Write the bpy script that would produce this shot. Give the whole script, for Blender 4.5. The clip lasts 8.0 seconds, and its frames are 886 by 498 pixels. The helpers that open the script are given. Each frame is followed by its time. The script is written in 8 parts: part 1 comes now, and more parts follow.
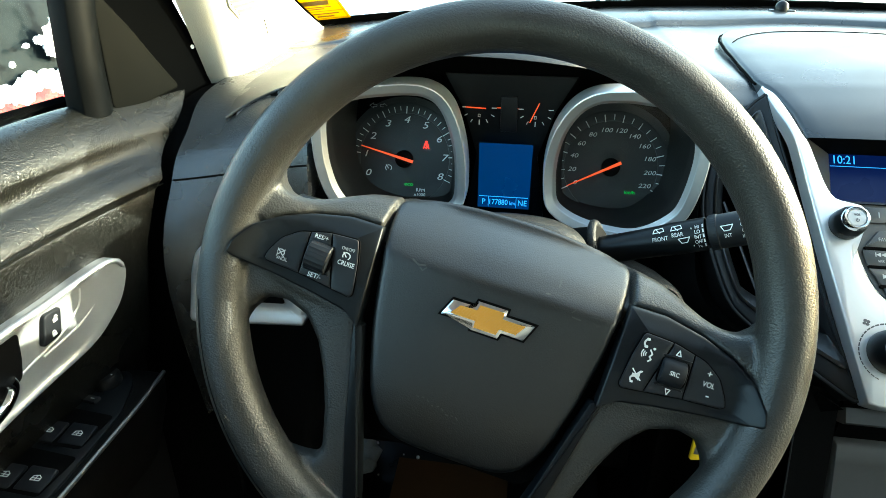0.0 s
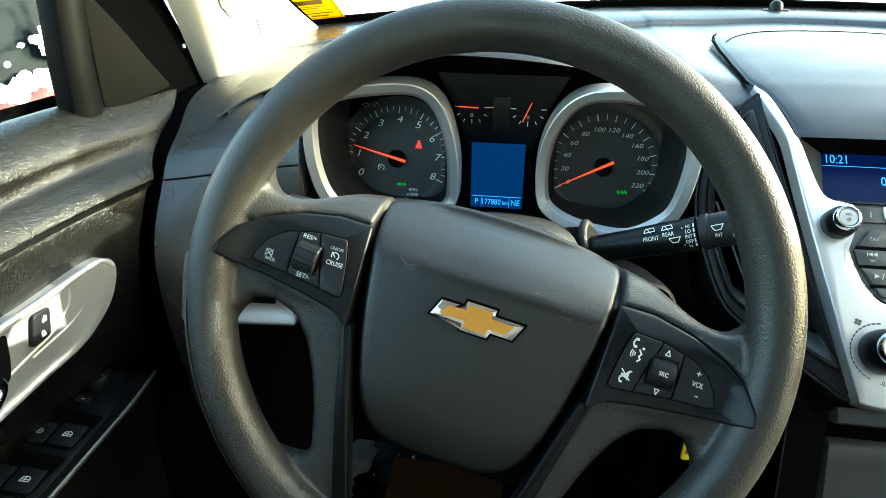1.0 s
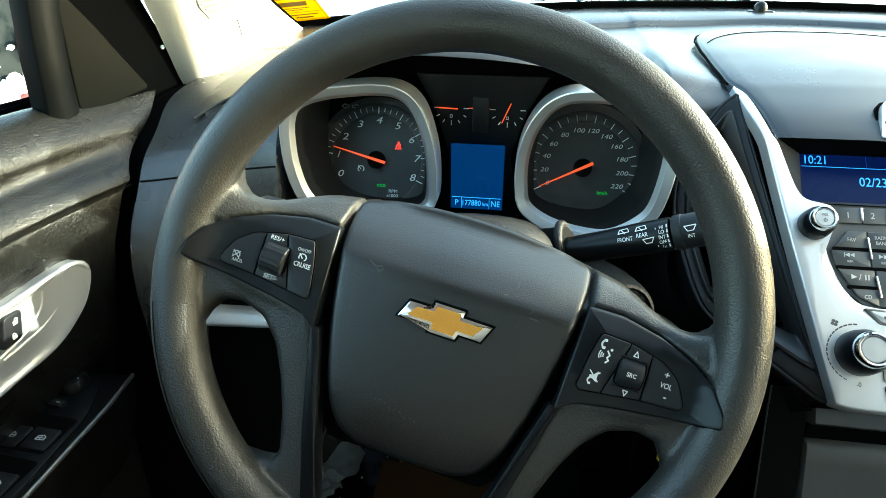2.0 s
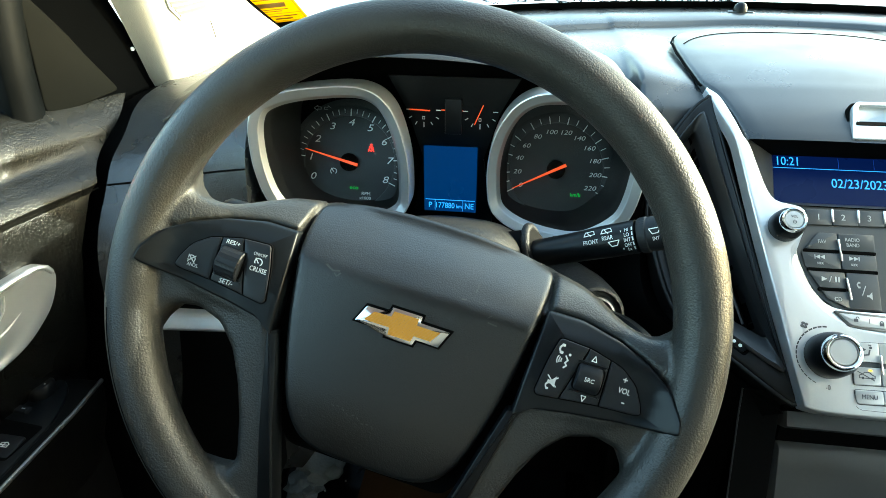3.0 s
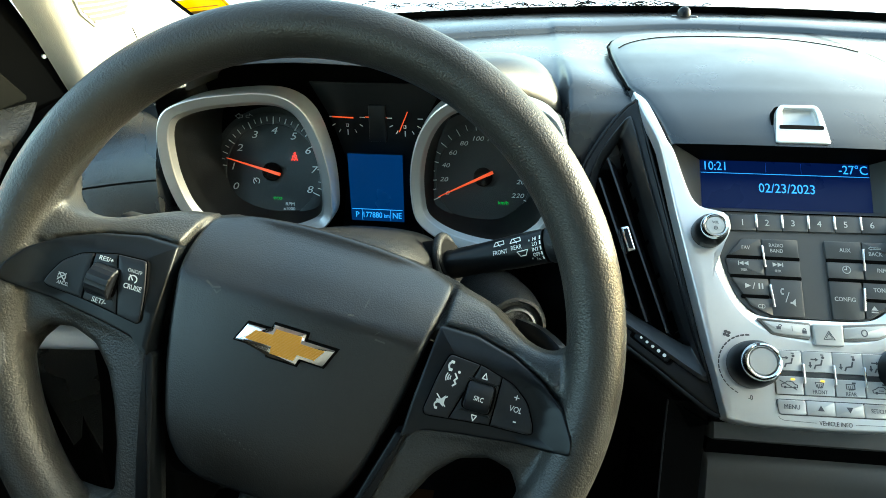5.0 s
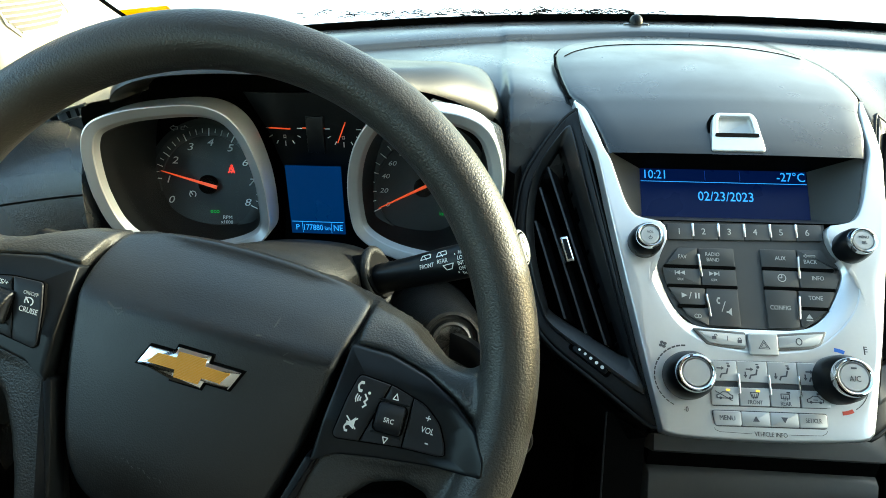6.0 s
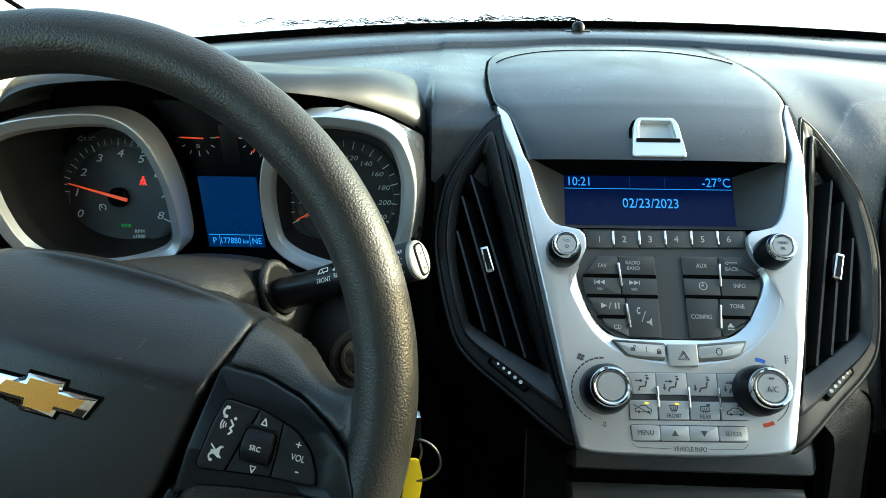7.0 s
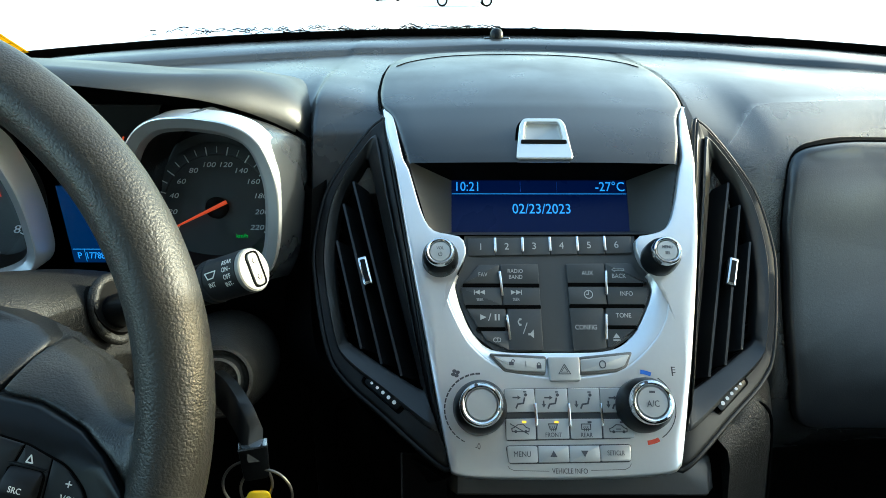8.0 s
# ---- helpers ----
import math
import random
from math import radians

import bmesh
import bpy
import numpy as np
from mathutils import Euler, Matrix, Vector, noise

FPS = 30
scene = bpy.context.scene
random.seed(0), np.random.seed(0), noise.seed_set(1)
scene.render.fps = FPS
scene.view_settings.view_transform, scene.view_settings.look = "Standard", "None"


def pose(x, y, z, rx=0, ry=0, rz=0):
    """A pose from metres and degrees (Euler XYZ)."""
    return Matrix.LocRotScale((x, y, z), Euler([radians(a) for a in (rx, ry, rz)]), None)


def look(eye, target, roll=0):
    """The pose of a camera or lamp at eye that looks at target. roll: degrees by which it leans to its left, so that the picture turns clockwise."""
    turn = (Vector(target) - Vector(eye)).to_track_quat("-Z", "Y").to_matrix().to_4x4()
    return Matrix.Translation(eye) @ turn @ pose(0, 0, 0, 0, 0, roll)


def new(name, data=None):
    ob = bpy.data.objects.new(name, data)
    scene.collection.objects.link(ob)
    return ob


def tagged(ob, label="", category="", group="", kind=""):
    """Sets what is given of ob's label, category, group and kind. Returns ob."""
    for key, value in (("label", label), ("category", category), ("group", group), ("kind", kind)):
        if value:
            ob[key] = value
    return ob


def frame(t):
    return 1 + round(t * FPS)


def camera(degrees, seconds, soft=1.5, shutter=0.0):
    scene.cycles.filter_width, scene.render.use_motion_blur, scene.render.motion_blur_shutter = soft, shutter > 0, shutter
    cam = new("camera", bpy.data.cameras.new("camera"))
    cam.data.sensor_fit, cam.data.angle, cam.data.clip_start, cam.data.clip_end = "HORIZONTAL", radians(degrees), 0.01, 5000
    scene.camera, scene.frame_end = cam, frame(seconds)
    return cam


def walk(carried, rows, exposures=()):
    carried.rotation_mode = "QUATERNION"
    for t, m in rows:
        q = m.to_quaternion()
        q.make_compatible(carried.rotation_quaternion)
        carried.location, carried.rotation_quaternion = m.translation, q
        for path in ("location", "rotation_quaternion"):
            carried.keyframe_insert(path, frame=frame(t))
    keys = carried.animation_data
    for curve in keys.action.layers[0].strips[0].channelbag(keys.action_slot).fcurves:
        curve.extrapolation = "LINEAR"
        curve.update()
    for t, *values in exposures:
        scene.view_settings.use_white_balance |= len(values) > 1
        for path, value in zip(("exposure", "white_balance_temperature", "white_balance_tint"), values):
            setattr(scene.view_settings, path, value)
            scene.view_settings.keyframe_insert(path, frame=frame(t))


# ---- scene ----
cam = camera(71.5, 8.0, soft=0.7)
PATH = [
    (0, (0.0093, 0.0061, 1.3098), (-0.1214, 0.8829, 0.8471), 0.18),
    (0.5, (0.0117, 0.0070, 1.3089), (-0.1189, 0.8839, 0.8463), 0.22),
    (1, (0.0149, 0.0081, 1.3092), (-0.1132, 0.8852, 0.8462), 0.22),
    (1.5, (0.0227, 0.0100, 1.3082), (-0.1035, 0.8881, 0.8467), 0.23),
    (3, (0.0551, 0.0206, 1.3072), (-0.0637, 0.9012, 0.8486), 0.20),
    (3.5, (0.0677, 0.0259, 1.3075), (-0.0471, 0.9072, 0.8492), 0.22),
    (4, (0.0803, 0.0296, 1.3060), (-0.0301, 0.9129, 0.8504), 0.17),
    (5.5, (0.1279, 0.0527, 1.3011), (0.0444, 0.9452, 0.8579), 0.09),
    (6, (0.1483, 0.0594, 1.3019), (0.0795, 0.9557, 0.8639), 0.09),
    (6.5, (0.1699, 0.0681, 1.3007), (0.1151, 0.9681, 0.8684), 0.02),
    (7, (0.2026, 0.0811, 1.2939), (0.1614, 0.9867, 0.8716), 0.02),
    (7.5, (0.2350, 0.0963, 1.2854), (0.2107, 1.0088, 0.8772), -0.05),
    (8, (0.2785, 0.1114, 1.2737), (0.2796, 1.0300, 0.8786), 0.20),
]
walk(cam, [(t, look(eye, target, roll)) for t, eye, target, roll in PATH], exposures=[(0.0, 3.53, 6500, -10), (4.0, 3.45, 6600, -10), (6.5, 2.90, 6500, -9), (8.0, 2.68, 6200, -7)])

# ---- sky and sun ----
SUN_ELEV, SUN_AZ = 15.0, 74.0  # degrees above the horizon; degrees to the right of straight ahead
world = bpy.data.worlds.new("world")
scene.world = world
world.use_nodes = True
wn = world.node_tree.nodes
sky = wn.new("ShaderNodeTexSky")
sky.sky_type = 'NISHITA'
sky.sun_disc = False
sky.dust_density = 2.5
sky.ozone_density = 0.8
sky.sun_elevation = radians(SUN_ELEV)
sky.sun_rotation = radians(SUN_AZ)
world.node_tree.links.new(sky.outputs[0], wn["Background"].inputs[0])
wn["Background"].inputs[1].default_value = 0.15
sun = new("sun", bpy.data.lights.new("sun", "SUN"))
sun.data.energy = 1.4
sun.data.angle = radians(0.6)
sun.data.color = (1.0, 0.94, 0.84)
_az, _el = radians(SUN_AZ), radians(SUN_ELEV)
sun_way = Vector((math.sin(_az) * math.cos(_el), math.cos(_az) * math.cos(_el), math.sin(_el)))
sun.matrix_world = look(sun_way * 20, (0, 0, 0))

# ---- materials ----


def material(name, base, rough=0.5, metal=0.0, grain=0.0, grain_size=0.0012, grain_kind="leather", mottle=0.15, rough_var=0.08,
             emit=None, power=0.0, coat=0.0, spec=0.5, dust=0.0, wear=None):
    """A procedural surface: base colour with two scales of variation, grain as fine relief, wear in the gloss."""
    m = bpy.data.materials.new(name)
    m.use_nodes = True
    nt = m.node_tree
    n, link = nt.nodes, nt.links.new
    b = n["Principled BSDF"]
    b.inputs["Metallic"].default_value = metal
    b.inputs["Specular IOR Level"].default_value = spec
    b.inputs["Coat Weight"].default_value = coat
    b.inputs["Coat Roughness"].default_value = 0.08
    coord = n.new("ShaderNodeTexCoord")
    big = n.new("ShaderNodeTexNoise")
    big.inputs["Scale"].default_value = 14.0
    big.inputs["Detail"].default_value = 5.0
    link(coord.outputs["Object"], big.inputs["Vector"])
    small = n.new("ShaderNodeTexNoise")
    small.inputs["Scale"].default_value = 320.0
    small.inputs["Detail"].default_value = 3.0
    link(coord.outputs["Object"], small.inputs["Vector"])
    mixv = n.new("ShaderNodeMath")
    mixv.operation = 'MULTIPLY_ADD'
    mixv.inputs[1].default_value = 0.35
    link(small.outputs["Fac"], mixv.inputs[0])
    link(big.outputs["Fac"], mixv.inputs[2])
    ramp = n.new("ShaderNodeMapRange")
    ramp.inputs["From Min"].default_value, ramp.inputs["From Max"].default_value = 0.4, 0.95
    ramp.inputs["To Min"].default_value, ramp.inputs["To Max"].default_value = 1 - mottle, 1 + mottle
    link(mixv.outputs[0], ramp.inputs["Value"])
    hue = n.new("ShaderNodeMix")
    hue.data_type, hue.blend_type = 'RGBA', 'MULTIPLY'
    hue.inputs["Factor"].default_value = 1.0
    hue.inputs["A"].default_value = (*base, 1)
    link(ramp.outputs[0], hue.inputs["B"])
    colour = hue.outputs["Result"]
    if dust:
        fleck = n.new("ShaderNodeTexNoise")
        fleck.inputs["Scale"].default_value = 650.0
        fleck.inputs["Detail"].default_value = 2.0
        link(coord.outputs["Object"], fleck.inputs["Vector"])
        cut = n.new("ShaderNodeMapRange")
        cut.inputs["From Min"].default_value, cut.inputs["From Max"].default_value = 0.73, 0.78
        cut.inputs["To Max"].default_value = dust
        link(fleck.outputs["Fac"], cut.inputs["Value"])
        dmix = n.new("ShaderNodeMix")
        dmix.data_type = 'RGBA'
        link(cut.outputs[0], dmix.inputs["Factor"])
        link(colour, dmix.inputs["A"])
        dmix.inputs["B"].default_value = (0.42, 0.41, 0.38, 1)
        colour = dmix.outputs["Result"]
    if wear:
        worn = n.new("ShaderNodeTexNoise")
        worn.inputs["Scale"].default_value = 9.0
        worn.inputs["Detail"].default_value = 6.0
        worn.inputs["Roughness"].default_value = 0.65
        link(coord.outputs["Object"], worn.inputs["Vector"])
        wcut = n.new("ShaderNodeMapRange")
        wcut.inputs["From Min"].default_value, wcut.inputs["From Max"].default_value = 0.48, 0.72
        wcut.inputs["To Max"].default_value = 0.55
        link(worn.outputs["Fac"], wcut.inputs["Value"])
        wmix = n.new("ShaderNodeMix")
        wmix.data_type = 'RGBA'
        link(wcut.outputs[0], wmix.inputs["Factor"])
        link(colour, wmix.inputs["A"])
        wmix.inputs["B"].default_value = (*wear, 1)
        colour = wmix.outputs["Result"]
    link(colour, b.inputs["Base Color"])
    rr = n.new("ShaderNodeMapRange")
    rr.inputs["From Min"].default_value, rr.inputs["From Max"].default_value = 0.3, 0.7
    rr.inputs["To Min"].default_value, rr.inputs["To Max"].default_value = max(0.02, rough - rough_var), min(1, rough + rough_var)
    link(big.outputs["Fac"], rr.inputs["Value"])
    link(rr.outputs[0], b.inputs["Roughness"])
    if grain:
        bump = n.new("ShaderNodeBump")
        bump.inputs["Strength"].default_value = grain
        bump.inputs["Distance"].default_value = grain_size * 0.6
        if grain_kind == "leather":
            warp = n.new("ShaderNodeTexNoise")
            warp.inputs["Scale"].default_value = 0.5 / grain_size
            link(coord.outputs["Object"], warp.inputs["Vector"])
            add = n.new("ShaderNodeVectorMath")
            add.operation = 'MULTIPLY_ADD'
            add.inputs[1].default_value = (grain_size * 2.2,) * 3
            link(warp.outputs["Color"], add.inputs[0])
            link(coord.outputs["Object"], add.inputs[2])
            cell = n.new("ShaderNodeTexVoronoi")
            cell.feature = 'F1'
            cell.inputs["Scale"].default_value = 1.0 / grain_size / 1.6
            link(add.outputs[0], cell.inputs["Vector"])
            link(cell.outputs["Distance"], bump.inputs["Height"])
            bump.invert = True
        elif grain_kind == "wrinkle":
            warp = n.new("ShaderNodeTexNoise")
            warp.inputs["Scale"].default_value = 1.0 / grain_size / 2.5
            warp.inputs["Detail"].default_value = 2.5
            warp.inputs["Distortion"].default_value = 1.2
            link(coord.outputs["Object"], warp.inputs["Vector"])
            ridge = n.new("ShaderNodeMapRange")
            ridge.inputs["From Min"].default_value, ridge.inputs["From Max"].default_value = 0.38, 0.62
            link(warp.outputs["Fac"], ridge.inputs["Value"])
            link(ridge.outputs[0], bump.inputs["Height"])
        else:
            fine = n.new("ShaderNodeTexNoise")
            fine.inputs["Scale"].default_value = 1.0 / grain_size
            fine.inputs["Detail"].default_value = 2.0
            link(coord.outputs["Object"], fine.inputs["Vector"])
            link(fine.outputs["Fac"], bump.inputs["Height"])
        link(bump.outputs[0], b.inputs["Normal"])
    if emit:
        b.inputs["Emission Color"].default_value = (*emit, 1)
        b.inputs["Emission Strength"].default_value = power
    return m


def glass(name, tint=(1, 1, 1), gloss=0.03, rough=0.0):
    """A thin pane: clear, with a faint reflection."""
    m = bpy.data.materials.new(name)
    m.use_nodes = True
    n, link = m.node_tree.nodes, m.node_tree.links.new
    n.remove(n["Principled BSDF"])
    out = n["Material Output"]
    clear, shine, mix = n.new("ShaderNodeBsdfTransparent"), n.new("ShaderNodeBsdfGlossy"), n.new("ShaderNodeMixShader")
    clear.inputs[0].default_value = (*tint, 1)
    shine.inputs["Roughness"].default_value = rough
    face = n.new("ShaderNodeLayerWeight")
    face.inputs["Blend"].default_value = 0.5
    steep = n.new("ShaderNodeMath")
    steep.operation = 'POWER'
    steep.inputs[1].default_value = 5.0
    link(face.outputs["Facing"], steep.inputs[0])
    much = n.new("ShaderNodeMath")
    much.operation = 'MULTIPLY_ADD'
    much.inputs[1].default_value, much.inputs[2].default_value = 0.8, gloss
    link(steep.outputs[0], much.inputs[0])
    link(much.outputs[0], mix.inputs[0])
    link(clear.outputs[0], mix.inputs[1])
    link(shine.outputs[0], mix.inputs[2])
    link(mix.outputs[0], out.inputs["Surface"])
    return m


DASH = material("dash_black_plastic", (0.022, 0.023, 0.023), 0.27, grain=0.36, grain_size=0.0008, grain_kind="wrinkle", mottle=0.12, dust=0.015, spec=0.9)
HOOD = material("hood_plastic", (0.015, 0.0165, 0.017), 0.38, grain=0.09, grain_size=0.0007, grain_kind="wrinkle", mottle=0.08, spec=0.62)
DASH_TOP = material("dash_top_plastic", (0.024, 0.027, 0.030), 0.30, grain=0.06, grain_size=0.0009, grain_kind="wrinkle", mottle=0.08, spec=0.75)
DASH_SOFT = material("dash_smooth_plastic", (0.017, 0.0185, 0.021), 0.33, spec=0.62, grain=0.12, grain_size=0.0007, grain_kind="noise", mottle=0.1, dust=0.08)
RUBBER = material("wheel_rubber", (0.0172, 0.0174, 0.0162), 0.42, spec=0.46, grain=0.44, grain_size=0.0008, mottle=0.22, rough_var=0.12, dust=0.05, wear=(0.029, 0.0275, 0.0235))
PAD = material("airbag_plastic", (0.0058, 0.0063, 0.0065), 0.40, spec=0.56, grain=0.3, grain_size=0.0006, mottle=0.22, dust=0.05)
PAD_WORN = material("airbag_scratch", (0.045, 0.044, 0.042), 0.7)
PANEL = material("satin_black_plastic", (0.004, 0.005, 0.006), 0.33, grain=0.1, grain_size=0.0004, grain_kind="noise", mottle=0.1, dust=0.01, spec=0.2)
VENT_RING = material("vent_ring_plastic", (0.0095, 0.010, 0.0105), 0.40, grain=0.12, grain_size=0.0005, grain_kind="noise", mottle=0.1, spec=0.5)
VENT = material("vent_black_plastic", (0.0058, 0.006, 0.0064), 0.45, grain=0.1, grain_size=0.0004, grain_kind="noise", mottle=0.1, spec=0.3)
BUTTON = material("button_plastic", (0.009, 0.010, 0.012), 0.45, spec=0.25, grain=0.12, grain_size=0.0004, grain_kind="noise", mottle=0.1)
# matt black plastic, also where low shade is put into the colour
BLACK = material("matt_and_shade_black", (0.0025, 0.0025, 0.0025), 0.7, mottle=0.1, spec=0.06)
VOID = material("duct_and_shade_black", (0.002, 0.002, 0.002), 0.9, mottle=0.1, spec=0.03)
RADIO = material("radio_dark_grey", (0.045, 0.046, 0.046), 0.5, grain=0.12, grain_size=0.0005, grain_kind="noise", mottle=0.06)
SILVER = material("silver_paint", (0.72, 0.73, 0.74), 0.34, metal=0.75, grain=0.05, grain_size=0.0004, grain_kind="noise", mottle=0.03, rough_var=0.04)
SILVER_KEY = material("silver_button", (0.46, 0.46, 0.45), 0.42, metal=0.35, mottle=0.03, rough_var=0.04)
CHROME = material("chrome", (0.82, 0.83, 0.84), 0.10, metal=1.0, mottle=0.03, rough_var=0.03)
DULL_METAL = material("dull_metal", (0.20, 0.19, 0.175), 0.42, metal=0.9, mottle=0.1)
GOLD = material("gold_emblem", (0.62, 0.30, 0.045), 0.35, metal=0.35, grain=0.3, grain_size=0.0006, grain_kind="noise", mottle=0.06)
FUNNEL = material("dial_wall", (0.0085, 0.0095, 0.0095), 0.5, mottle=0.1, spec=0.25)
DIAL = material("dial_face", (0.019, 0.0215, 0.022), 0.5, mottle=0.1, dust=0.05)
DIAL_RING = material("dial_ring", (0.027, 0.031, 0.033), 0.45, mottle=0.1)
MARK = material("dial_print", (0.86, 0.86, 0.84), 0.5, mottle=0.05)
MARK_DIM = material("dial_print_dim", (0.80, 0.80, 0.78), 0.5, mottle=0.05)
PRINT = material("white_print", (0.72, 0.72, 0.69), 0.5, mottle=0.05)
PRINT_GREY = material("grey_print", (0.42, 0.42, 0.40), 0.5, mottle=0.05)
PRINT_DARK = material("dark_print", (0.06, 0.06, 0.07), 0.5, mottle=0.05)
NEEDLE = material("needle_orange", (0.75, 0.10, 0.03), 0.4, emit=(1.0, 0.09, 0.02), power=0.075, mottle=0.03)
RED_LAMP = material("red_lamp", (0.45, 0.015, 0.01), 0.5, emit=(1.0, 0.03, 0.02), power=0.225)
GREEN_LAMP = material("green_lamp", (0.02, 0.3, 0.04), 0.5, emit=(0.03, 0.8, 0.08), power=0.075)
AMBER_LAMP = material("amber_lamp", (0.5, 0.25, 0.02), 0.5, emit=(1.0, 0.5, 0.03), power=0.35)
LCD = material("lcd_blue", (0.004, 0.012, 0.045), 0.22, emit=(0.0, 0.055, 0.26), power=0.047, mottle=0.1)
LCD_DARK = material("lcd_navy", (0.003, 0.006, 0.02), 0.3, spec=0.12, emit=(0.0, 0.012, 0.13), power=0.040, mottle=0.1)
GRIP = material("column_black_plastic", (0.012, 0.012, 0.011), 0.48, grain=0.5, grain_size=0.0008, grain_kind="wrinkle", mottle=0.15, spec=0.35, dust=0.05)
LCD_TEXT = material("lcd_text", (0.05, 0.2, 0.5), 0.4, emit=(0.04, 0.32, 0.95), power=0.165, mottle=0.02)
BLUE_PRINT = material("blue_print", (0.03, 0.14, 0.55), 0.4, mottle=0.04)
RED_PRINT = material("red_print", (0.55, 0.07, 0.04), 0.4, mottle=0.04)
BEIGE = material("pillar_beige", (0.42, 0.40, 0.34), 0.75, grain=0.3, grain_size=0.0009, grain_kind="noise", mottle=0.06)
SEAT_WALL = material("seat_wall_grey", (0.16, 0.16, 0.155), 0.9, grain=0.4, grain_size=0.002, grain_kind="noise", mottle=0.1)
DOOR = material("door_black_plastic", (0.006, 0.006, 0.005), 0.25, grain=0.40, grain_size=0.0009, grain_kind="wrinkle", mottle=0.12, spec=0.28, dust=0.07)
CONSOLE = material("console_grey_plastic", (0.062, 0.063, 0.063), 0.42, grain=0.15, grain_size=0.0006, grain_kind="noise", mottle=0.1)
CAP = material("stalk_cap_grey", (0.20, 0.20, 0.19), 0.5, metal=0.2, mottle=0.05)
GLOVE = material("glove_box_plastic", (0.020, 0.021, 0.023), 0.36, spec=0.8, grain=0.15, grain_size=0.0006, grain_kind="wrinkle", mottle=0.1)
BEIGE_SHADE = material("grille_gap_shade", (0.10, 0.095, 0.08), 0.8, mottle=0.06)
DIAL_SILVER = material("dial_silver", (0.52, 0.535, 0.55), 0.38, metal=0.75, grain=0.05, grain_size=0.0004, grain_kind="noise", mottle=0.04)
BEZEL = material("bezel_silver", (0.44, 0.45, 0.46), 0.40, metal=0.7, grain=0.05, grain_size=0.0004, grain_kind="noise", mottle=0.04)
HEADLINER = material("headliner_grey", (0.45, 0.43, 0.39), 0.9, grain=0.3, grain_size=0.0012, grain_kind="noise", mottle=0.06)
CARPET = material("black_carpet", (0.004, 0.004, 0.004), 0.95, grain=0.6, grain_size=0.003, grain_kind="noise", mottle=0.3, spec=0.02)
KRAFT = material("brown_paper", (0.085, 0.043, 0.018), 0.8, spec=0.15, grain=0.2, grain_size=0.002, grain_kind="noise", mottle=0.12)
SNOW = material("snow", (0.86, 0.88, 0.90), 0.7, grain=0.6, grain_size=0.02, grain_kind="noise", mottle=0.05)
# snow in the dark footwell: its shade is put into the grey base
SNOW_SHADED = material("shaded_snow", (0.20, 0.23, 0.25), 0.5, spec=0.15, grain=0.5, grain_size=0.006, grain_kind="noise", mottle=0.3)
YELLOW = material("yellow_plastic", (0.80, 0.58, 0.02), 0.4, mottle=0.08)
SEAL = material("rubber_seal", (0.0012, 0.0013, 0.0014), 0.8, mottle=0.15, spec=0.0)
SAIL = material("sail_grey", (0.0042, 0.0043, 0.0037), 0.6, spec=0.01, grain=0.1, grain_size=0.0006, grain_kind="noise", mottle=0.1)
POST = material("window_post_black", (0.0016, 0.0020, 0.0022), 0.45, spec=0.05, mottle=0.1)
FRIT = material("black_ceramic", (0.003, 0.003, 0.003), 0.6, mottle=0.1, spec=0.2)
CAR_GLASS = material("dark_car_glass", (0.010, 0.0135, 0.015), 0.12, spec=0.04, mottle=0.3, rough_var=0.04)
GLASS = glass("window_glass", (0.97, 0.99, 0.98), 0.006)
LENS = glass("gauge_lens", (0.90, 0.92, 0.93), 0.035, 0.06)

# ---- mesh helpers ----


def mesh_of(name, bm, sharp=38):
    bmesh.ops.recalc_face_normals(bm, faces=bm.faces)
    me = bpy.data.meshes.new(name)
    bm.to_mesh(me)
    bm.free()
    me.polygons.foreach_set("use_smooth", [True] * len(me.polygons))
    me.set_sharp_from_angle(angle=radians(sharp))
    return me


def part(name, bm, material, parent, label="", sharp=38):
    """Links a bmesh as one mesh object under a thing or a part, in the parent's own frame."""
    ob = new(name, mesh_of(name, bm, sharp))
    ob.data.materials.append(material)
    ob.parent = parent
    if label:
        tagged(ob, label)
    return ob


def thing(name, label, category, at=None, group="", kind=""):
    ob = new(name)
    ob.empty_display_size = 0.02
    if at is not None:
        ob.matrix_world = at
    return tagged(ob, label, category, group, kind)


def structure(name, bm, material, label, category, sharp=38):
    ob = new(name, mesh_of(name, bm, sharp))
    ob.data.materials.append(material)
    return tagged(ob, label, category, kind="structure")


def plane_frame(origin, normal, turn=0.0):
    """A pose whose z axis is the normal and whose x axis is level, turned about the normal by some degrees."""
    z = Vector(normal).normalized()
    x = Vector((0, 0, 1)).cross(z).normalized()
    y = z.cross(x)
    m = Matrix((x, y, z)).transposed().to_4x4()
    m.translation = origin
    return m @ Matrix.Rotation(radians(turn), 4, 'Z')


def spline(ctrl, per=6, closed=True):
    """A smooth line through the points (any dimension)."""
    p = [np.array(c, float) for c in ctrl]
    k, out = len(p), []
    for i in range(k if closed else k - 1):
        a, b, c, d = (p[(i - 1) % k], p[i], p[(i + 1) % k], p[(i + 2) % k]) if closed else (p[max(i - 1, 0)], p[i], p[i + 1], p[min(i + 2, k - 1)])
        for j in range(per):
            s = j / per
            out.append(0.5 * (2 * b + (c - a) * s + (2 * a - 5 * b + 4 * c - d) * s * s + (3 * b - a - 3 * c + d) * s ** 3))
    if not closed:
        out.append(p[-1])
    return [tuple(q) for q in out]


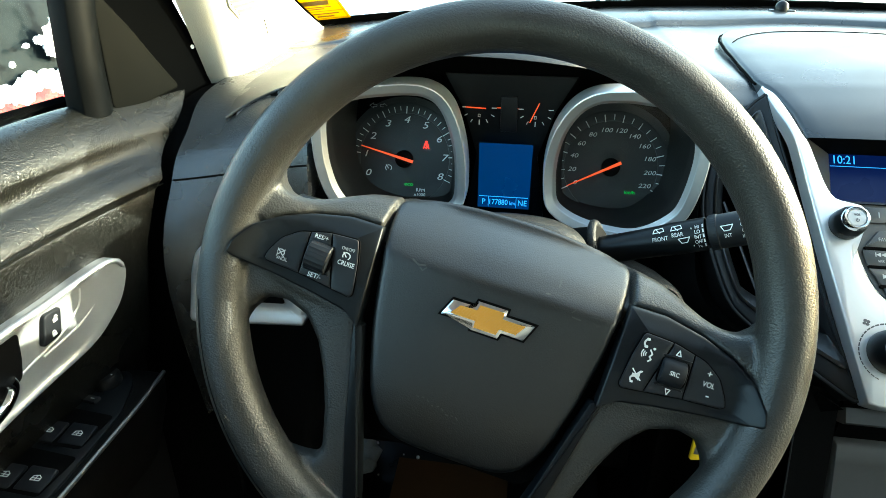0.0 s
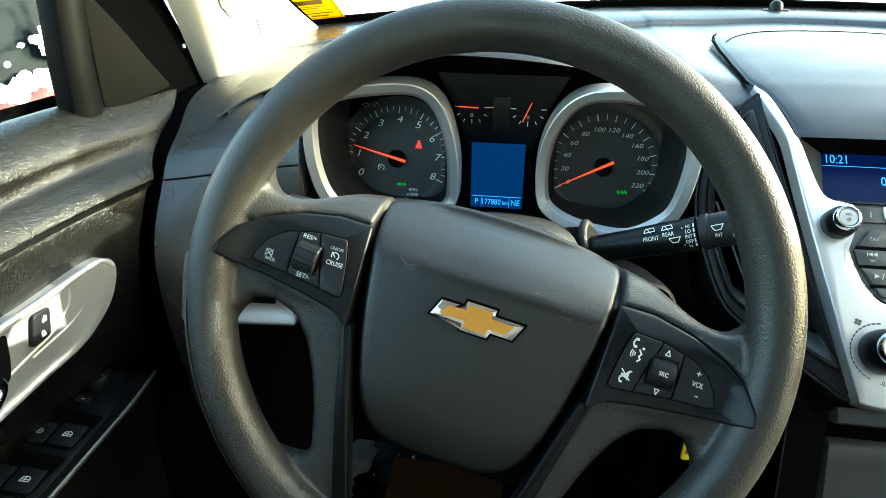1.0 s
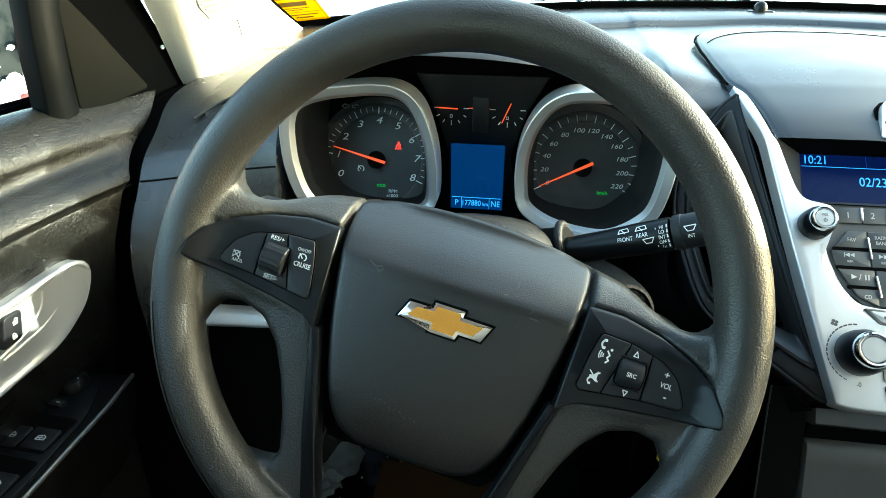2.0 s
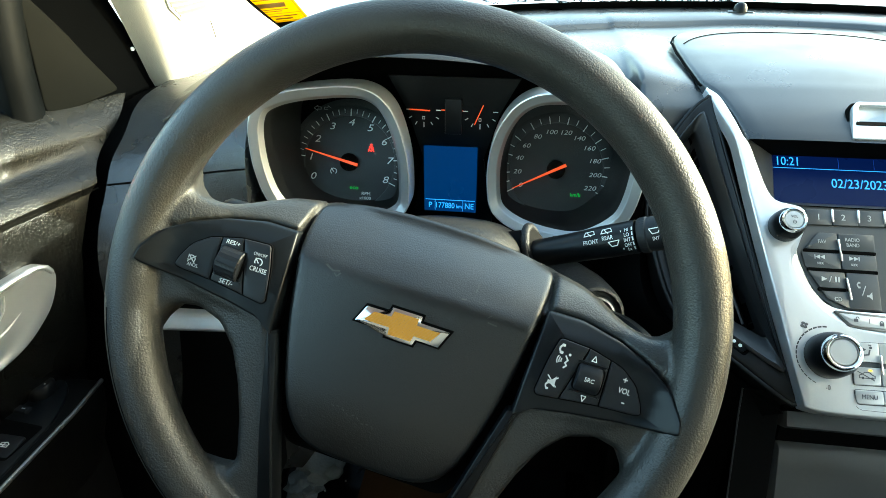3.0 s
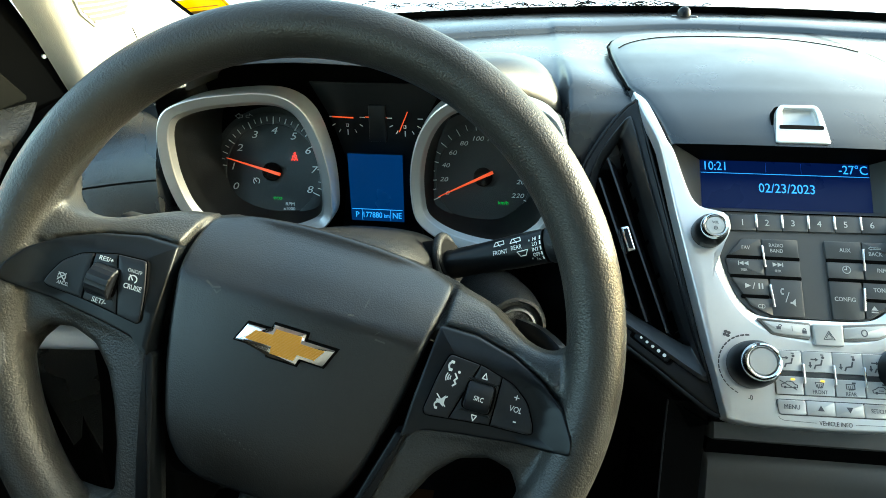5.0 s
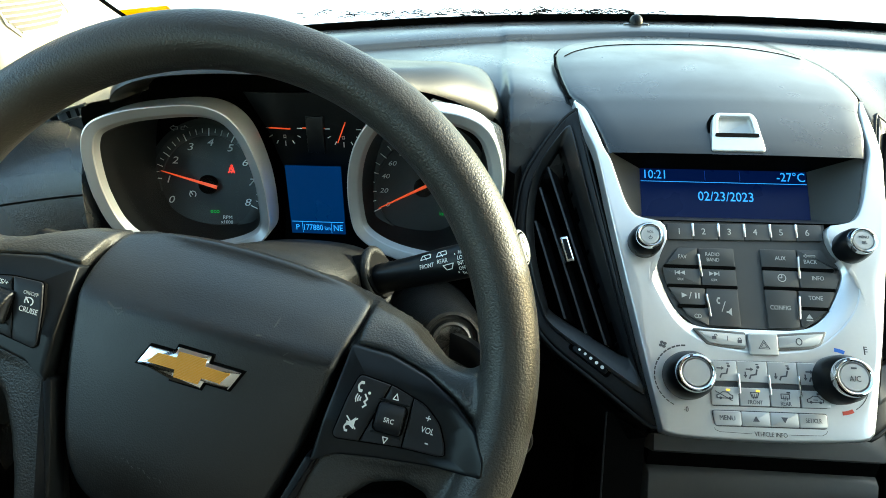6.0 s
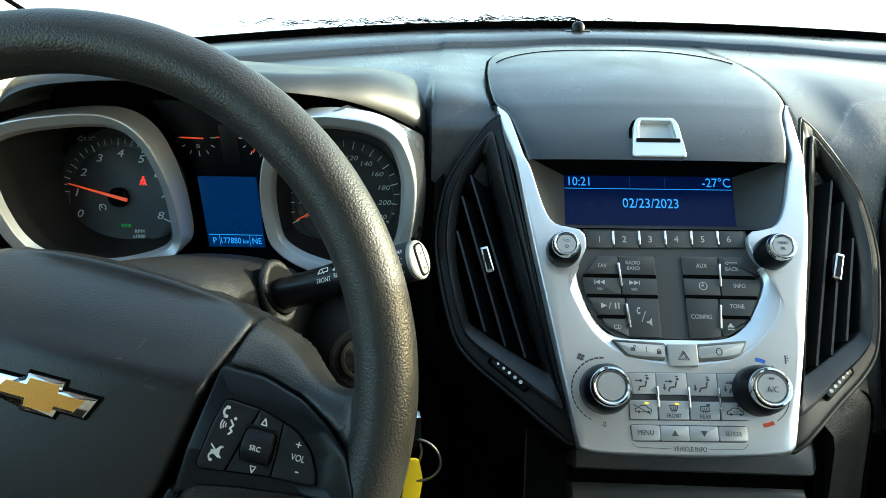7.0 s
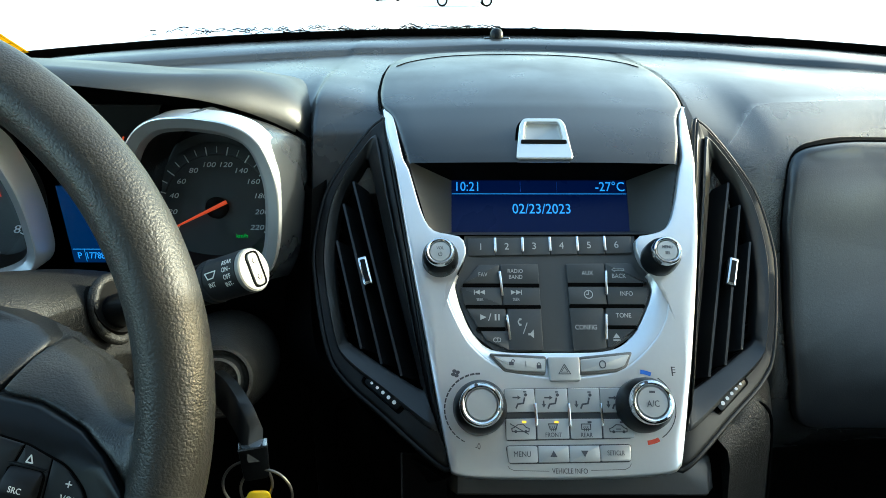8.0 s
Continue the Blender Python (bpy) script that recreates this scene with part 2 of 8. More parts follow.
def rounded(pts, r, seg=4):
    """A polygon with rounded corners."""
    out, k = [], len(pts)
    for i in range(k):
        a, b, c = (Vector(pts[(i + j) % k][:2]) for j in (-1, 0, 1))
        rr = min(r, (a - b).length * 0.45, (c - b).length * 0.45)
        p, q = b + (a - b).normalized() * rr, b + (c - b).normalized() * rr
        for j in range(seg + 1):
            s = j / seg
            v = p * (1 - s) ** 2 + b * 2 * s * (1 - s) + q * s * s
            out.append((v.x, v.y))
    return out


def box2(x0, y0, x1, y1):
    return [(x0, y0), (x1, y0), (x1, y1), (x0, y1)]


def area2(pts):
    return sum(a[0] * b[1] - b[0] * a[1] for a, b in zip(pts, pts[1:] + pts[:1])) / 2


def inset(pts, d):
    """The outline moved inwards by d."""
    if area2(pts) < 0:
        pts = pts[::-1]
    k, out = len(pts), []
    for i in range(k):
        a, b, c = (Vector(pts[(i + j) % k][:2]) for j in (-1, 0, 1))
        e, f = (b - a), (c - b)
        if e.length < 1e-9 or f.length < 1e-9:
            e = f = (c - a)
        e.normalize(), f.normalize()
        n = Vector((-e.y - f.y, e.x + f.x))
        if n.length < 1e-6:
            n = Vector((-e.y, e.x))
        n.normalize()
        cosine = max(0.5, n.dot(Vector((-e.y, e.x))))
        v = b + n * (d / cosine)
        out.append((v.x, v.y))
    return out


def clip2(pts, nx, ny, c):
    """The part of an outline where nx*x + ny*y <= c."""
    out = []
    for a, b in zip(pts, pts[1:] + pts[:1]):
        fa, fb = nx * a[0] + ny * a[1] - c, nx * b[0] + ny * b[1] - c
        if fa <= 0:
            out.append(a)
        if fa * fb < 0:
            s = fa / (fa - fb)
            out.append((a[0] + (b[0] - a[0]) * s, a[1] + (b[1] - a[1]) * s))
    return out


def ring_faces(bm, r0, r1):
    k = len(r0)
    for i in range(k):
        bm.faces.new((r0[i], r0[(i + 1) % k], r1[(i + 1) % k], r1[i]))


def prism(pts, z0, z1, bevel=0.0, seg=3, dome=0.0, rings=5, power=2.0, bm=None, lift=None):
    """A plate with this outline from z0 up to z1, its upper edge rounded, its face domed by 'dome'; lift(x, y) bends it."""
    bm = bm or bmesh.new()
    pts = [tuple(p[:2]) for p in pts]
    if area2(pts) < 0:
        pts = pts[::-1]
    lift = lift or (lambda x, y: 0.0)
    put = lambda outline, z: [bm.verts.new((x, y, z + lift(x, y))) for x, y in outline]
    loops = [put(pts, z0)]
    if bevel > 0:
        for j in range(seg + 1):
            a = j / seg * math.pi / 2
            loops.append(put(inset(pts, bevel * (1 - math.cos(a))) if j else pts, z1 - bevel + bevel * math.sin(a)))
        top = inset(pts, bevel)
    else:
        loops.append(put(pts, z1))
        top = pts
    if dome:
        cx, cy = sum(p[0] for p in top) / len(top), sum(p[1] for p in top) / len(top)
        for j in range(1, rings):
            s = 1 - j / rings
            loops.append(put([(cx + (x - cx) * s, cy + (y - cy) * s) for x, y in top], z1 + dome * (1 - s ** power)))
    for a, b in zip(loops, loops[1:]):
        ring_faces(bm, a, b)
    bm.faces.new(loops[0][::-1])
    bm.faces.new(loops[-1])
    return bm


def frame_plate(outer, inner, z0, z1, bm=None):
    """A plate with one opening; both outlines have the same number of points, matched one to one."""
    bm = bm or bmesh.new()
    loops = [[bm.verts.new((*p[:2], z)) for p in o] for o, z in ((outer, z0), (outer, z1), (inner, z1), (inner, z0))]
    for a, b in zip(loops, loops[1:] + loops[:1]):
        ring_faces(bm, a, b)
    return bm


def sweep(line, section, closed=True, bm=None, caps=True):
    """A section (list of offsets) carried along a line: section(i, p, tangent) gives its points."""
    bm = bm or bmesh.new()
    k = len(line)
    rows = []
    for i, p in enumerate(line):
        a, b = (line[(i - 1) % k], line[(i + 1) % k]) if closed else (line[max(i - 1, 0)], line[min(i + 1, k - 1)])
        rows.append([bm.verts.new(v) for v in section(i, Vector(p), (Vector(b) - Vector(a)).normalized())])
    for i in range(k if closed else k - 1):
        ring_faces(bm, rows[i], rows[(i + 1) % k])
    if not closed and caps:
        bm.faces.new(rows[0][::-1])
        bm.faces.new(rows[-1])
    return bm


def tube(line, radius, sides=10, closed=False, bm=None, flat=1.0):
    """A round bar along a line; radius is a number or a function of 0..1."""
    k = len(line)

    def section(i, p, t):
        up = Vector((0, 0, 1)) if abs(t.z) < 0.9 else Vector((0, 1, 0))
        s = t.cross(up).normalized()
        u = s.cross(t)
        r = radius(i / max(1, k - 1)) if callable(radius) else radius
        return [p + (s * math.cos(a) + u * math.sin(a) * flat) * r for a in (2 * math.pi * j / sides for j in range(sides))]
    return sweep(line, section, closed, bm)


def circle2(cx, cy, r, n=48, a0=0.0):
    return [(cx + r * math.cos(a0 + 2 * math.pi * i / n), cy + r * math.sin(a0 + 2 * math.pi * i / n)) for i in range(n)]


def lathe(profile, n=48, cx=0.0, cy=0.0, bm=None):
    """A body turned about the z axis: profile of (radius, z) from its foot to its top."""
    bm = bm or bmesh.new()
    rows = [[bm.verts.new((*p, z)) for p in circle2(cx, cy, max(r, 1e-5), n)] for r, z in profile]
    for a, b in zip(rows, rows[1:]):
        ring_faces(bm, a, b)
    bm.faces.new(rows[0][::-1])
    bm.faces.new(rows[-1])
    return bm


def grid_sheet(rows, bm=None):
    bm = bm or bmesh.new()
    v = [[bm.verts.new(p) for p in r] for r in rows]
    for a, b in zip(v, v[1:]):
        for i in range(len(a) - 1):
            bm.faces.new((a[i], a[i + 1], b[i + 1], b[i]))
    return bm


def block(x0, y0, z0, x1, y1, z1, bm=None):
    bm = bm or bmesh.new()
    v = [bm.verts.new((x, y, z)) for z in (z0, z1) for y in (y0, y1) for x in (x0, x1)]
    for f in ((0, 2, 3, 1), (4, 5, 7, 6), (0, 1, 5, 4), (1, 3, 7, 5), (3, 2, 6, 7), (2, 0, 4, 6)):
        bm.faces.new([v[i] for i in f])
    return bm


def stroke(pts, w, z0, z1, bm=None, lift=None):
    """A thin printed line through 2D points."""
    bm = bm or bmesh.new()
    for a, b in zip(pts, pts[1:]):
        a, b = Vector(a), Vector(b)
        d = b - a
        if d.length < 1e-9:
            continue
        d = d.normalized() * w / 2
        nn = Vector((-d.y, d.x))
        prism([tuple(a - d * 0.5 + nn), tuple(a - d * 0.5 - nn), tuple(b + d * 0.5 - nn), tuple(b + d * 0.5 + nn)], z0, z1, bm=bm, lift=lift)
    return bm


def letters(text, size, x, y, z, squeeze=1.0, slant=0.0, turn=0.0, thick=0.0002, bm=None, align='CENTER'):
    """Raised print in the built-in font, centred at x, y on the plane z."""
    cu = bpy.data.curves.new("print", 'FONT')
    cu.body, cu.size, cu.extrude, cu.align_x, cu.align_y, cu.shear, cu.resolution_u = text, size, thick / 2, align, 'CENTER', slant, 3
    ob = new("print", cu)
    me = ob.to_mesh(depsgraph=bpy.context.evaluated_depsgraph_get())
    bm = bm or bmesh.new()
    m = Matrix.Translation((x, y, z + thick / 2)) @ Matrix.Rotation(radians(turn), 4, 'Z') @ Matrix.Diagonal((squeeze, 1, 1, 1))
    ob.to_mesh_clear()
    me = bpy.data.meshes.new_from_object(ob)
    me.transform(m)
    bm.from_mesh(me)
    bpy.data.objects.remove(ob)
    bpy.data.meshes.remove(me)
    bpy.data.curves.remove(cu)
    return bm


MM = 0.001


def mm(pts):
    return [tuple(c * MM for c in p) for p in pts]


def mirror(pts, cx=0.0):
    return [(2 * cx - p[0], *p[1:]) for p in pts][::-1]

# ---- the steering wheel ----
WHEEL = plane_frame((-0.0090, 0.3228, 1.0991), (0.02, -0.891, 0.454), -14.0)


def roll_back(y):
    """How far the hub and the upper spokes roll away from the driver towards their upper edge."""
    return -min(0.045, 0.040 * max(0.0, (y - 0.016) / 0.038) ** 1.5)


def spoke_lift(x, y):
    return 0.009 * max(0.0, (abs(x) - 0.122) / 0.046) ** 1.6


def panel_lift(x, y):
    """The panels climb onto the rim at their outer tips."""
    return roll_back(y) + spoke_lift(x, y) + 0.0060 * min(1.2, max(0.0, (abs(x) - 0.149) / 0.014)) ** 1.2


def panel_top(x):
    """The upper edge of a spoke panel."""
    return float(np.interp(x, (0.080, 0.103, 0.126, 0.143, 0.157), (0.032, 0.032, 0.027, 0.020, 0.010)))


def receiver(x, y, r, z, bm=None):
    """A telephone receiver drawn in strokes, r long."""
    pts = [(x + r * (0.62 * math.cos(a)), y + r * (0.62 * math.sin(a))) for a in (radians(d) for d in range(115, 246, 18))]
    bm = stroke(pts, r * 0.26, z, z + 0.0002, bm)
    for q in (pts[0], pts[-1]):
        prism(rounded([(q[0] - r * .22, q[1] - r * .2), (q[0] + r * .3, q[1] - r * .2), (q[0] + r * .3, q[1] + r * .2), (q[0] - r * .22, q[1] + r * .2)], r * .1, 2), z, z + 0.0002, bm=bm)
    return bm


def steering_wheel():
    w = thing("steering_wheel", "dark grey grained rubber steering wheel on its column, turned slightly", "steering wheel", WHEEL)
    # rim and spokes flow into one another
    bm = bmesh.new()
    n, k, big, small = 120, 28, 0.1722, 0.0160
    rows = []
    for i in range(n):
        a = 2 * math.pi * i / n
        rows.append([bm.verts.new((-0.001 + (big + small * math.cos(b)) * math.cos(a), 0.005 + (big + small * math.cos(b)) * math.sin(a),
                                   1.08 * small * math.sin(b))) for b in (2 * math.pi * j / k for j in range(k))])
    for i in range(n):
        ring_faces(bm, rows[i], rows[(i + 1) % n])
    right = mm([(79.5, 17), (100, 17), (124, 17), (143, 15), (155, 18), (168, 20), (174, 18), (172, -10), (164, -48), (154, -62),
                (148, -44), (141, -34), (128, -31.5), (112, -37), (100, -50), (91, -68), (83, -90), (77, -115), (81, -123), (93, -124), (108, -124),
                (98, -146), (72, -164), (44, -168), (44, -138), (57, -95), (70, -50), (78, -28)])
    for o in (right, mirror(right)):
        prism(o, -0.020, -0.0016, 0.0055, 4, bm=bm, lift=lambda x, y: 0.8 * spoke_lift(x, y))
    # upper arms: they roll back from the panels to the upper edge and swell into the rim
    arm_top = mm([(82.5, 53.0), (90, 51.5), (103, 48.6), (115, 43.0), (124, 38.2), (133, 34.8), (141, 33.6), (148, 35), (154, 40), (158, 47), (161, 54), (166, 60)])
    for s in (1, -1):
        upper, under = [], []
        for x, yt in spline(arm_top, 3, False):
            near = min(1.0, max(0.0, (x - 0.126) / 0.030))
            row_u, row_d = [], []
            for f in (0.0, 0.2, 0.35, 0.42, 0.47, 0.52, 0.57, 0.62, 0.67, 0.75, 0.82, 0.88, 0.96, 1.0):
                y = 0.010 + (yt - 0.010) * f
                z = -0.0068 + 0.0082 * min(1.0, max(0.0, (y - panel_top(x) + 0.0012) / 0.003)) + roll_back(y) * (1 - 0.72 * near) + 0.8 * spoke_lift(x, y) - 0.003 * max(0.0, (f - 0.88) / 0.12)
                row_u.append(bm.verts.new((s * x, y, z)))
                row_d.append(bm.verts.new((s * x, y * (1 + 0.05 * (1 - near)), z - 0.020)))
            upper.append(row_u), under.append(row_d)
        for sheet in (upper, under):
            for a, b in zip(sheet, sheet[1:]):
                for q in range(len(a) - 1):
                    bm.faces.new((a[q], a[q + 1], b[q + 1], b[q]))
        loop_u = upper[0] + [r[-1] for r in upper[1:-1]] + upper[-1][::-1] + [r[0] for r in upper[-2:0:-1]]
        loop_d = under[0] + [r[-1] for r in under[1:-1]] + under[-1][::-1] + [r[0] for r in under[-2:0:-1]]
        ring_faces(bm, loop_u, loop_d)
    # the shell of the hub runs far back, behind the airbag cover
    crest = [(147, 31, -.012, .022), (137, 31.5, -.014, .030), (128, 33, -.018, .040), (118.5, 38, -.026, .050), (107, 44, -.034, .058), (95, 47.5, -.042, .064), (84, 49.5, -.046, .068), (70, 54, -.056, .072), (40, 57.5, -.058, .072)]
    crest += [(0, 58.5, -.058, .072)] + [(-x, y, z, d) for x, y, z, d in crest[::-1]]
    foot = [(-147, 20, -.010, .022), (-80, 20, -.022, .05), (80, 20, -.022, .05), (147, 20, -.010, .022)]
    outline = crest + foot
    front = [bm.verts.new((x * MM, y * MM, z)) for x, y, z, d in outline]
    back = [bm.verts.new((x * MM * (1 + 1.6 * d), y * MM * (1 + 0.9 * d), -d)) for x, y, z, d in outline]
    ring_faces(bm, front, back)
    bm.faces.new(front[::-1]), bm.faces.new(back)
    rim = part("rim", bm, RUBBER, w, "grained dark grey rubber rim and spokes, worn smooth in places")
    re = rim.modifiers.new("blend", 'REMESH')
    re.mode, re.voxel_size, re.use_smooth_shade = 'VOXEL', 0.0013, True
    sm = rim.modifiers.new("soft", 'SMOOTH')
    sm.factor, sm.iterations = 0.5, 22
    for a0, a1, b in ((196, 262, 58), (300, 342, 55)):
        cb, sb = math.cos(radians(b)), math.sin(radians(b))
        seam = [(-0.001 + (big + small * 0.985 * cb) * math.cos(a), 0.005 + (big + small * 0.985 * cb) * math.sin(a), 1.08 * small * 0.985 * sb) for a in (radians(q) for q in np.linspace(a0, a1, 40))]
        part("mould_seam", tube(seam, 0.0005, 6), BLACK, w)
    part("hub", prism(circle2(0, -0.020, 0.070, 40), -0.100, -0.050, 0.004), BLACK, w)
    part("hub_plate", prism(rounded(mm([(-84, -22), (-84, 18), (84, 18), (84, -22), (66, -80), (52, -100), (-52, -100), (-66, -80)]), 0.006, 3), -0.032, -0.018), VOID, w)
    # airbag cover
    half = [(0, 63.5), (25, 63), (48, 61), (66, 58.2), (80.3, 53.2), (80.6, 43), (78.8, 32), (75.8, 17), (72.4, -12), (67.5, -36), (60.5, -63), (55, -77), (46, -90), (34, -96), (18, -97.5), (0, -97.5)]
    pad = rounded(mm(half + mirror(half)[1:-1]), 0.008, 4)
    def swell_pad(x, y):
        """One smooth curve over the whole cover, falling away towards its upper edge and foot."""
        return -0.62 * x * x - 0.30 * (y + 0.010) ** 2 + roll_back(y) - 0.008 * max(0.0, (-0.055 - y) / 0.045) ** 2
    bm = prism(pad, -0.022, 0.0004, 0.0045, 5, dome=0.00001, rings=18, lift=swell_pad)
    cover = part("airbag_cover", bm, PAD, w, "scuffed black plastic airbag cover", sharp=60)
    # emblem: a plain stepped bar in chrome and gold
    E = [(-29, -7.8), (-24, 2.9), (-9.8, 3.1), (-8.8, 6.7), (10.4, 6.7), (10.2, 2.7), (28.8, 2.5), (24, -8.5), (10, -8.3), (8.8, -12.1), (-8.7, -12.0), (-9, -7.9)]
    emblem = part("emblem", prism(rounded(mm(E), 0.0004, 2), -0.004, 0.0026, 0.0008, 2), CHROME, cover, "chrome-edged stepped emblem")
    part("emblem_recess", prism(inset(mm(E), -0.0011), -0.004, 0.0007), VOID, emblem, "dark gap round the emblem")
    I = mm([(-23.5, -5.6), (-18.5, 0.7), (-8.0, 0.9), (-7.0, 4.5), (8.6, 4.5), (8.4, 0.5), (23, 0.3), (18.5, -6.2), (8.2, -6.1), (7.1, -9.9), (-7.0, -9.8), (-7.3, -5.7)])
    inlay = part("emblem_inlay", prism(I, 0.001, 0.0029), GOLD, emblem, "gold ribbed inlay")
    bm = bmesh.new()
    for y in np.arange(-0.0094, 0.0044, 0.0008):
        cut = sorted(a[0] + (b[0] - a[0]) * (y - a[1]) / (b[1] - a[1]) for a, b in zip(I, I[1:] + I[:1]) if (a[1] > y) != (b[1] > y))
        for x0, x1 in zip(cut[::2], cut[1::2]):
            prism([(x0 + 0.0003, y - 0.0002), (x1 - 0.0003, y - 0.0002), (x1 - 0.0003, y + 0.0002), (x0 + 0.0003, y + 0.0002)], 0.0028, 0.0032, bm=bm)
    part("inlay_ribs", bm, GOLD, inlay)
    for nick, wd in (([(-56, 18.5), (-53.5, 17.2), (-51, 16.0)], 0.0010), ([(-51, 16.2), (-47, 17.2)], 0.0010), ([(-50, 15), (-48, 13.5), (-46, 16)], 0.0008), ([(48, 14.5), (51, 14.2), (53.5, 14)], 0.0009), ([(47, 17), (49, 19)], 0.0005),
                     ([(36, 29), (36.5, 34)], 0.0005), ([(29, 23), (31.5, 23.5)], 0.0007)):
        part("scuff", stroke(mm(nick), wd, -0.0016, 0.00048, lift=swell_pad), PAD_WORN, cover, "dark nick in the plastic")
    for i in range(9):
        part("scratch", stroke(mm([(-28 + 3.4 * i, -62 - 0.9 * i + (i * 7 % 3)), (-26.5 + 3.4 * i, -62.6 - 0.9 * i + (i * 5 % 3))]), 0.0005, -0.0016, 0.00046, lift=swell_pad), PAD_WORN, cover)
    # side panels with buttons
    P = [(80.8, 32.0), (103, 32.0), (126, 27), (143, 20), (157, 10), (164.5, -2), (166, -11), (161, -13.2), (139, -17), (107, -21.8), (88, -25.5), (82, -28.5), (76.5, -33.5), (77.5, -10)]
    B = [(90.5, 20.3), (110, 19.2), (129, 14.4), (139, 7), (144.5, -3), (146, -8.3), (143, -10.2), (120, -12.3), (86.5, -16.8), (84.3, -14.2), (87, 6)]
    leg = [(80, -30), (73.5, -31), (65, -62), (56.5, -95), (42, -142), (53, -142), (66, -95), (75, -55)]
    for s in (1, -1):
        side = (lambda pts: mm(pts)) if s > 0 else (lambda pts: mirror(mm(pts)))
        fin = part("spoke_panel", prism(rounded(side(P), 0.002, 3), -0.008, 0.0022, 0.0016, 3, dome=0.00002, rings=14, lift=panel_lift), PANEL, w, "satin black spoke panel")
        part("spoke_strip", prism(rounded(side(leg), 0.0015, 2), -0.012, 0.0004, 0.0015, 2), PANEL, w, "satin black strip along the lower spoke")
        frame_o = rounded(side(B), 0.003, 3)
        part("button_recess", prism(frame_o, 0.0005, 0.0026, dome=0.00002, rings=10, lift=panel_lift), VOID, fin)
        keys = inset(frame_o, 0.0007)
        top = 0.0036
        lines = [((0.1035, 0.0), 0.27), ((0.1222, 0.0), -0.02)]
        cuts = []
        for (px, py), lean in lines:
            nx, ny = 1.0, -lean
            cuts.append((s * nx, ny, nx * px + ny * py))
        a0 = clip2(keys, cuts[0][0], cuts[0][1], cuts[0][2] - 0.0004)
        rest = clip2(keys, -cuts[0][0], -cuts[0][1], -cuts[0][2] - 0.0004)
        mid = clip2(rest, cuts[1][0], cuts[1][1], cuts[1][2] - 0.0004)
        out = clip2(rest, -cuts[1][0], -cuts[1][1], -cuts[1][2] - 0.0004)
        inner_key = part("button", prism(a0, 0.0015, top, 0.0005, 2, dome=0.00002, rings=4, lift=panel_lift), BUTTON, fin)
        rocker = part("rocker_base", prism(mid, 0.0015, top - 0.0005, 0.0005, 2, dome=0.00002, rings=4, lift=panel_lift), BUTTON, fin)
        outer_key = part("button", prism(out, 0.0015, top, 0.0005, 2, dome=0.00002, rings=6, lift=panel_lift), BUTTON, fin)
        cx, cy = s * 0.1125, 0.0016
        part("roller_well", prism(rounded(box2(cx - 0.0086, cy - 0.0082, cx + 0.0086, cy + 0.0082), 0.0035, 4), 0.001, top - 0.0003), VOID, fin)
        for yy, d in ((cy + 0.0086, 1), (cy - 0.0086, -1)):
            bmw = prism([(cx - 0.0092, yy + d * 0.0009), (cx + 0.0092, yy + d * 0.0009), (cx + 0.0074, yy - d * 0.0006), (cx - 0.0074, yy - d * 0.0006)][::d], 0.001, top + 0.0002, 0.0008, 2)
            part("well_edge", bmw, PANEL, fin)
        # thumb roller
        bm = bmesh.new()
        if s < 0:
            nrib, rad = 44, 0.0098
            rws = []
            for xx, f in ((-0.0072, 0.93), (-0.0066, 1.0), (0.0066, 1.0), (0.0072, 0.93)):
                rws.append([bm.verts.new((cx + xx, cy + rad * f * (1 + (0.035 if i % 2 else 0)) * math.cos(2 * math.pi * i / nrib), 0.0005 + rad * f * (1 + (0.035 if i % 2 else 0)) * math.sin(2 * math.pi * i / nrib))) for i in range(nrib)])
            for a, b in zip(rws, rws[1:]):
                ring_faces(bm, a, b)
            bm.faces.new(rws[0]), bm.faces.new(rws[-1][::-1])
            bmesh.ops.rotate(bm, cent=(cx, cy, 0), matrix=Matrix.Rotation(radians(-4), 3, 'Z'), verts=bm.verts)
            part("thumb_roller", bm, BUTTON, fin, "ribbed black thumb roller", sharp=20)
        else:
            rws = []
            for xx, f in ((-0.0074, 0.80), (-0.0068, 0.95), (-0.0055, 1.0), (0.0055, 1.0), (0.0068, 0.95), (0.0074, 0.80)):
                rws.append([bm.verts.new((cx + xx, cy + 0.0090 * f * math.cos(2 * math.pi * i / 40), -0.0008 + 0.0088 * f * math.sin(2 * math.pi * i / 40))) for i in range(40)])
            for a, b in zip(rws, rws[1:]):
                ring_faces(bm, a, b)
            bm.faces.new(rws[0]), bm.faces.new(rws[-1][::-1])
            roll = part("selector_key", bm, BUTTON, fin, "rounded black selector roller", sharp=40)
            part("printed_symbol", letters("SRC", 0.0036, cx, cy, 0.0080, squeeze=0.9, turn=-1), PRINT, roll)
        z = top + 0.0001
        if s < 0:
            part("printed_symbol", letters("RES/+", 0.0038, -0.1143, 0.0142, z - 0.0004, slant=0.1), PRINT, rocker)
            part("printed_symbol", letters("SET/-", 0.0042, -0.1120, -0.0101, z - 0.0004, slant=0.1), PRINT, rocker)
            part("printed_symbol", letters("ON/OFF", 0.0030, -0.0955, 0.0122, z, squeeze=0.8), PRINT_GREY, inner_key)
            part("printed_symbol", letters("CRUISE", 0.0042, -0.0945, 0.0030, z, squeeze=0.82), PRINT, inner_key)
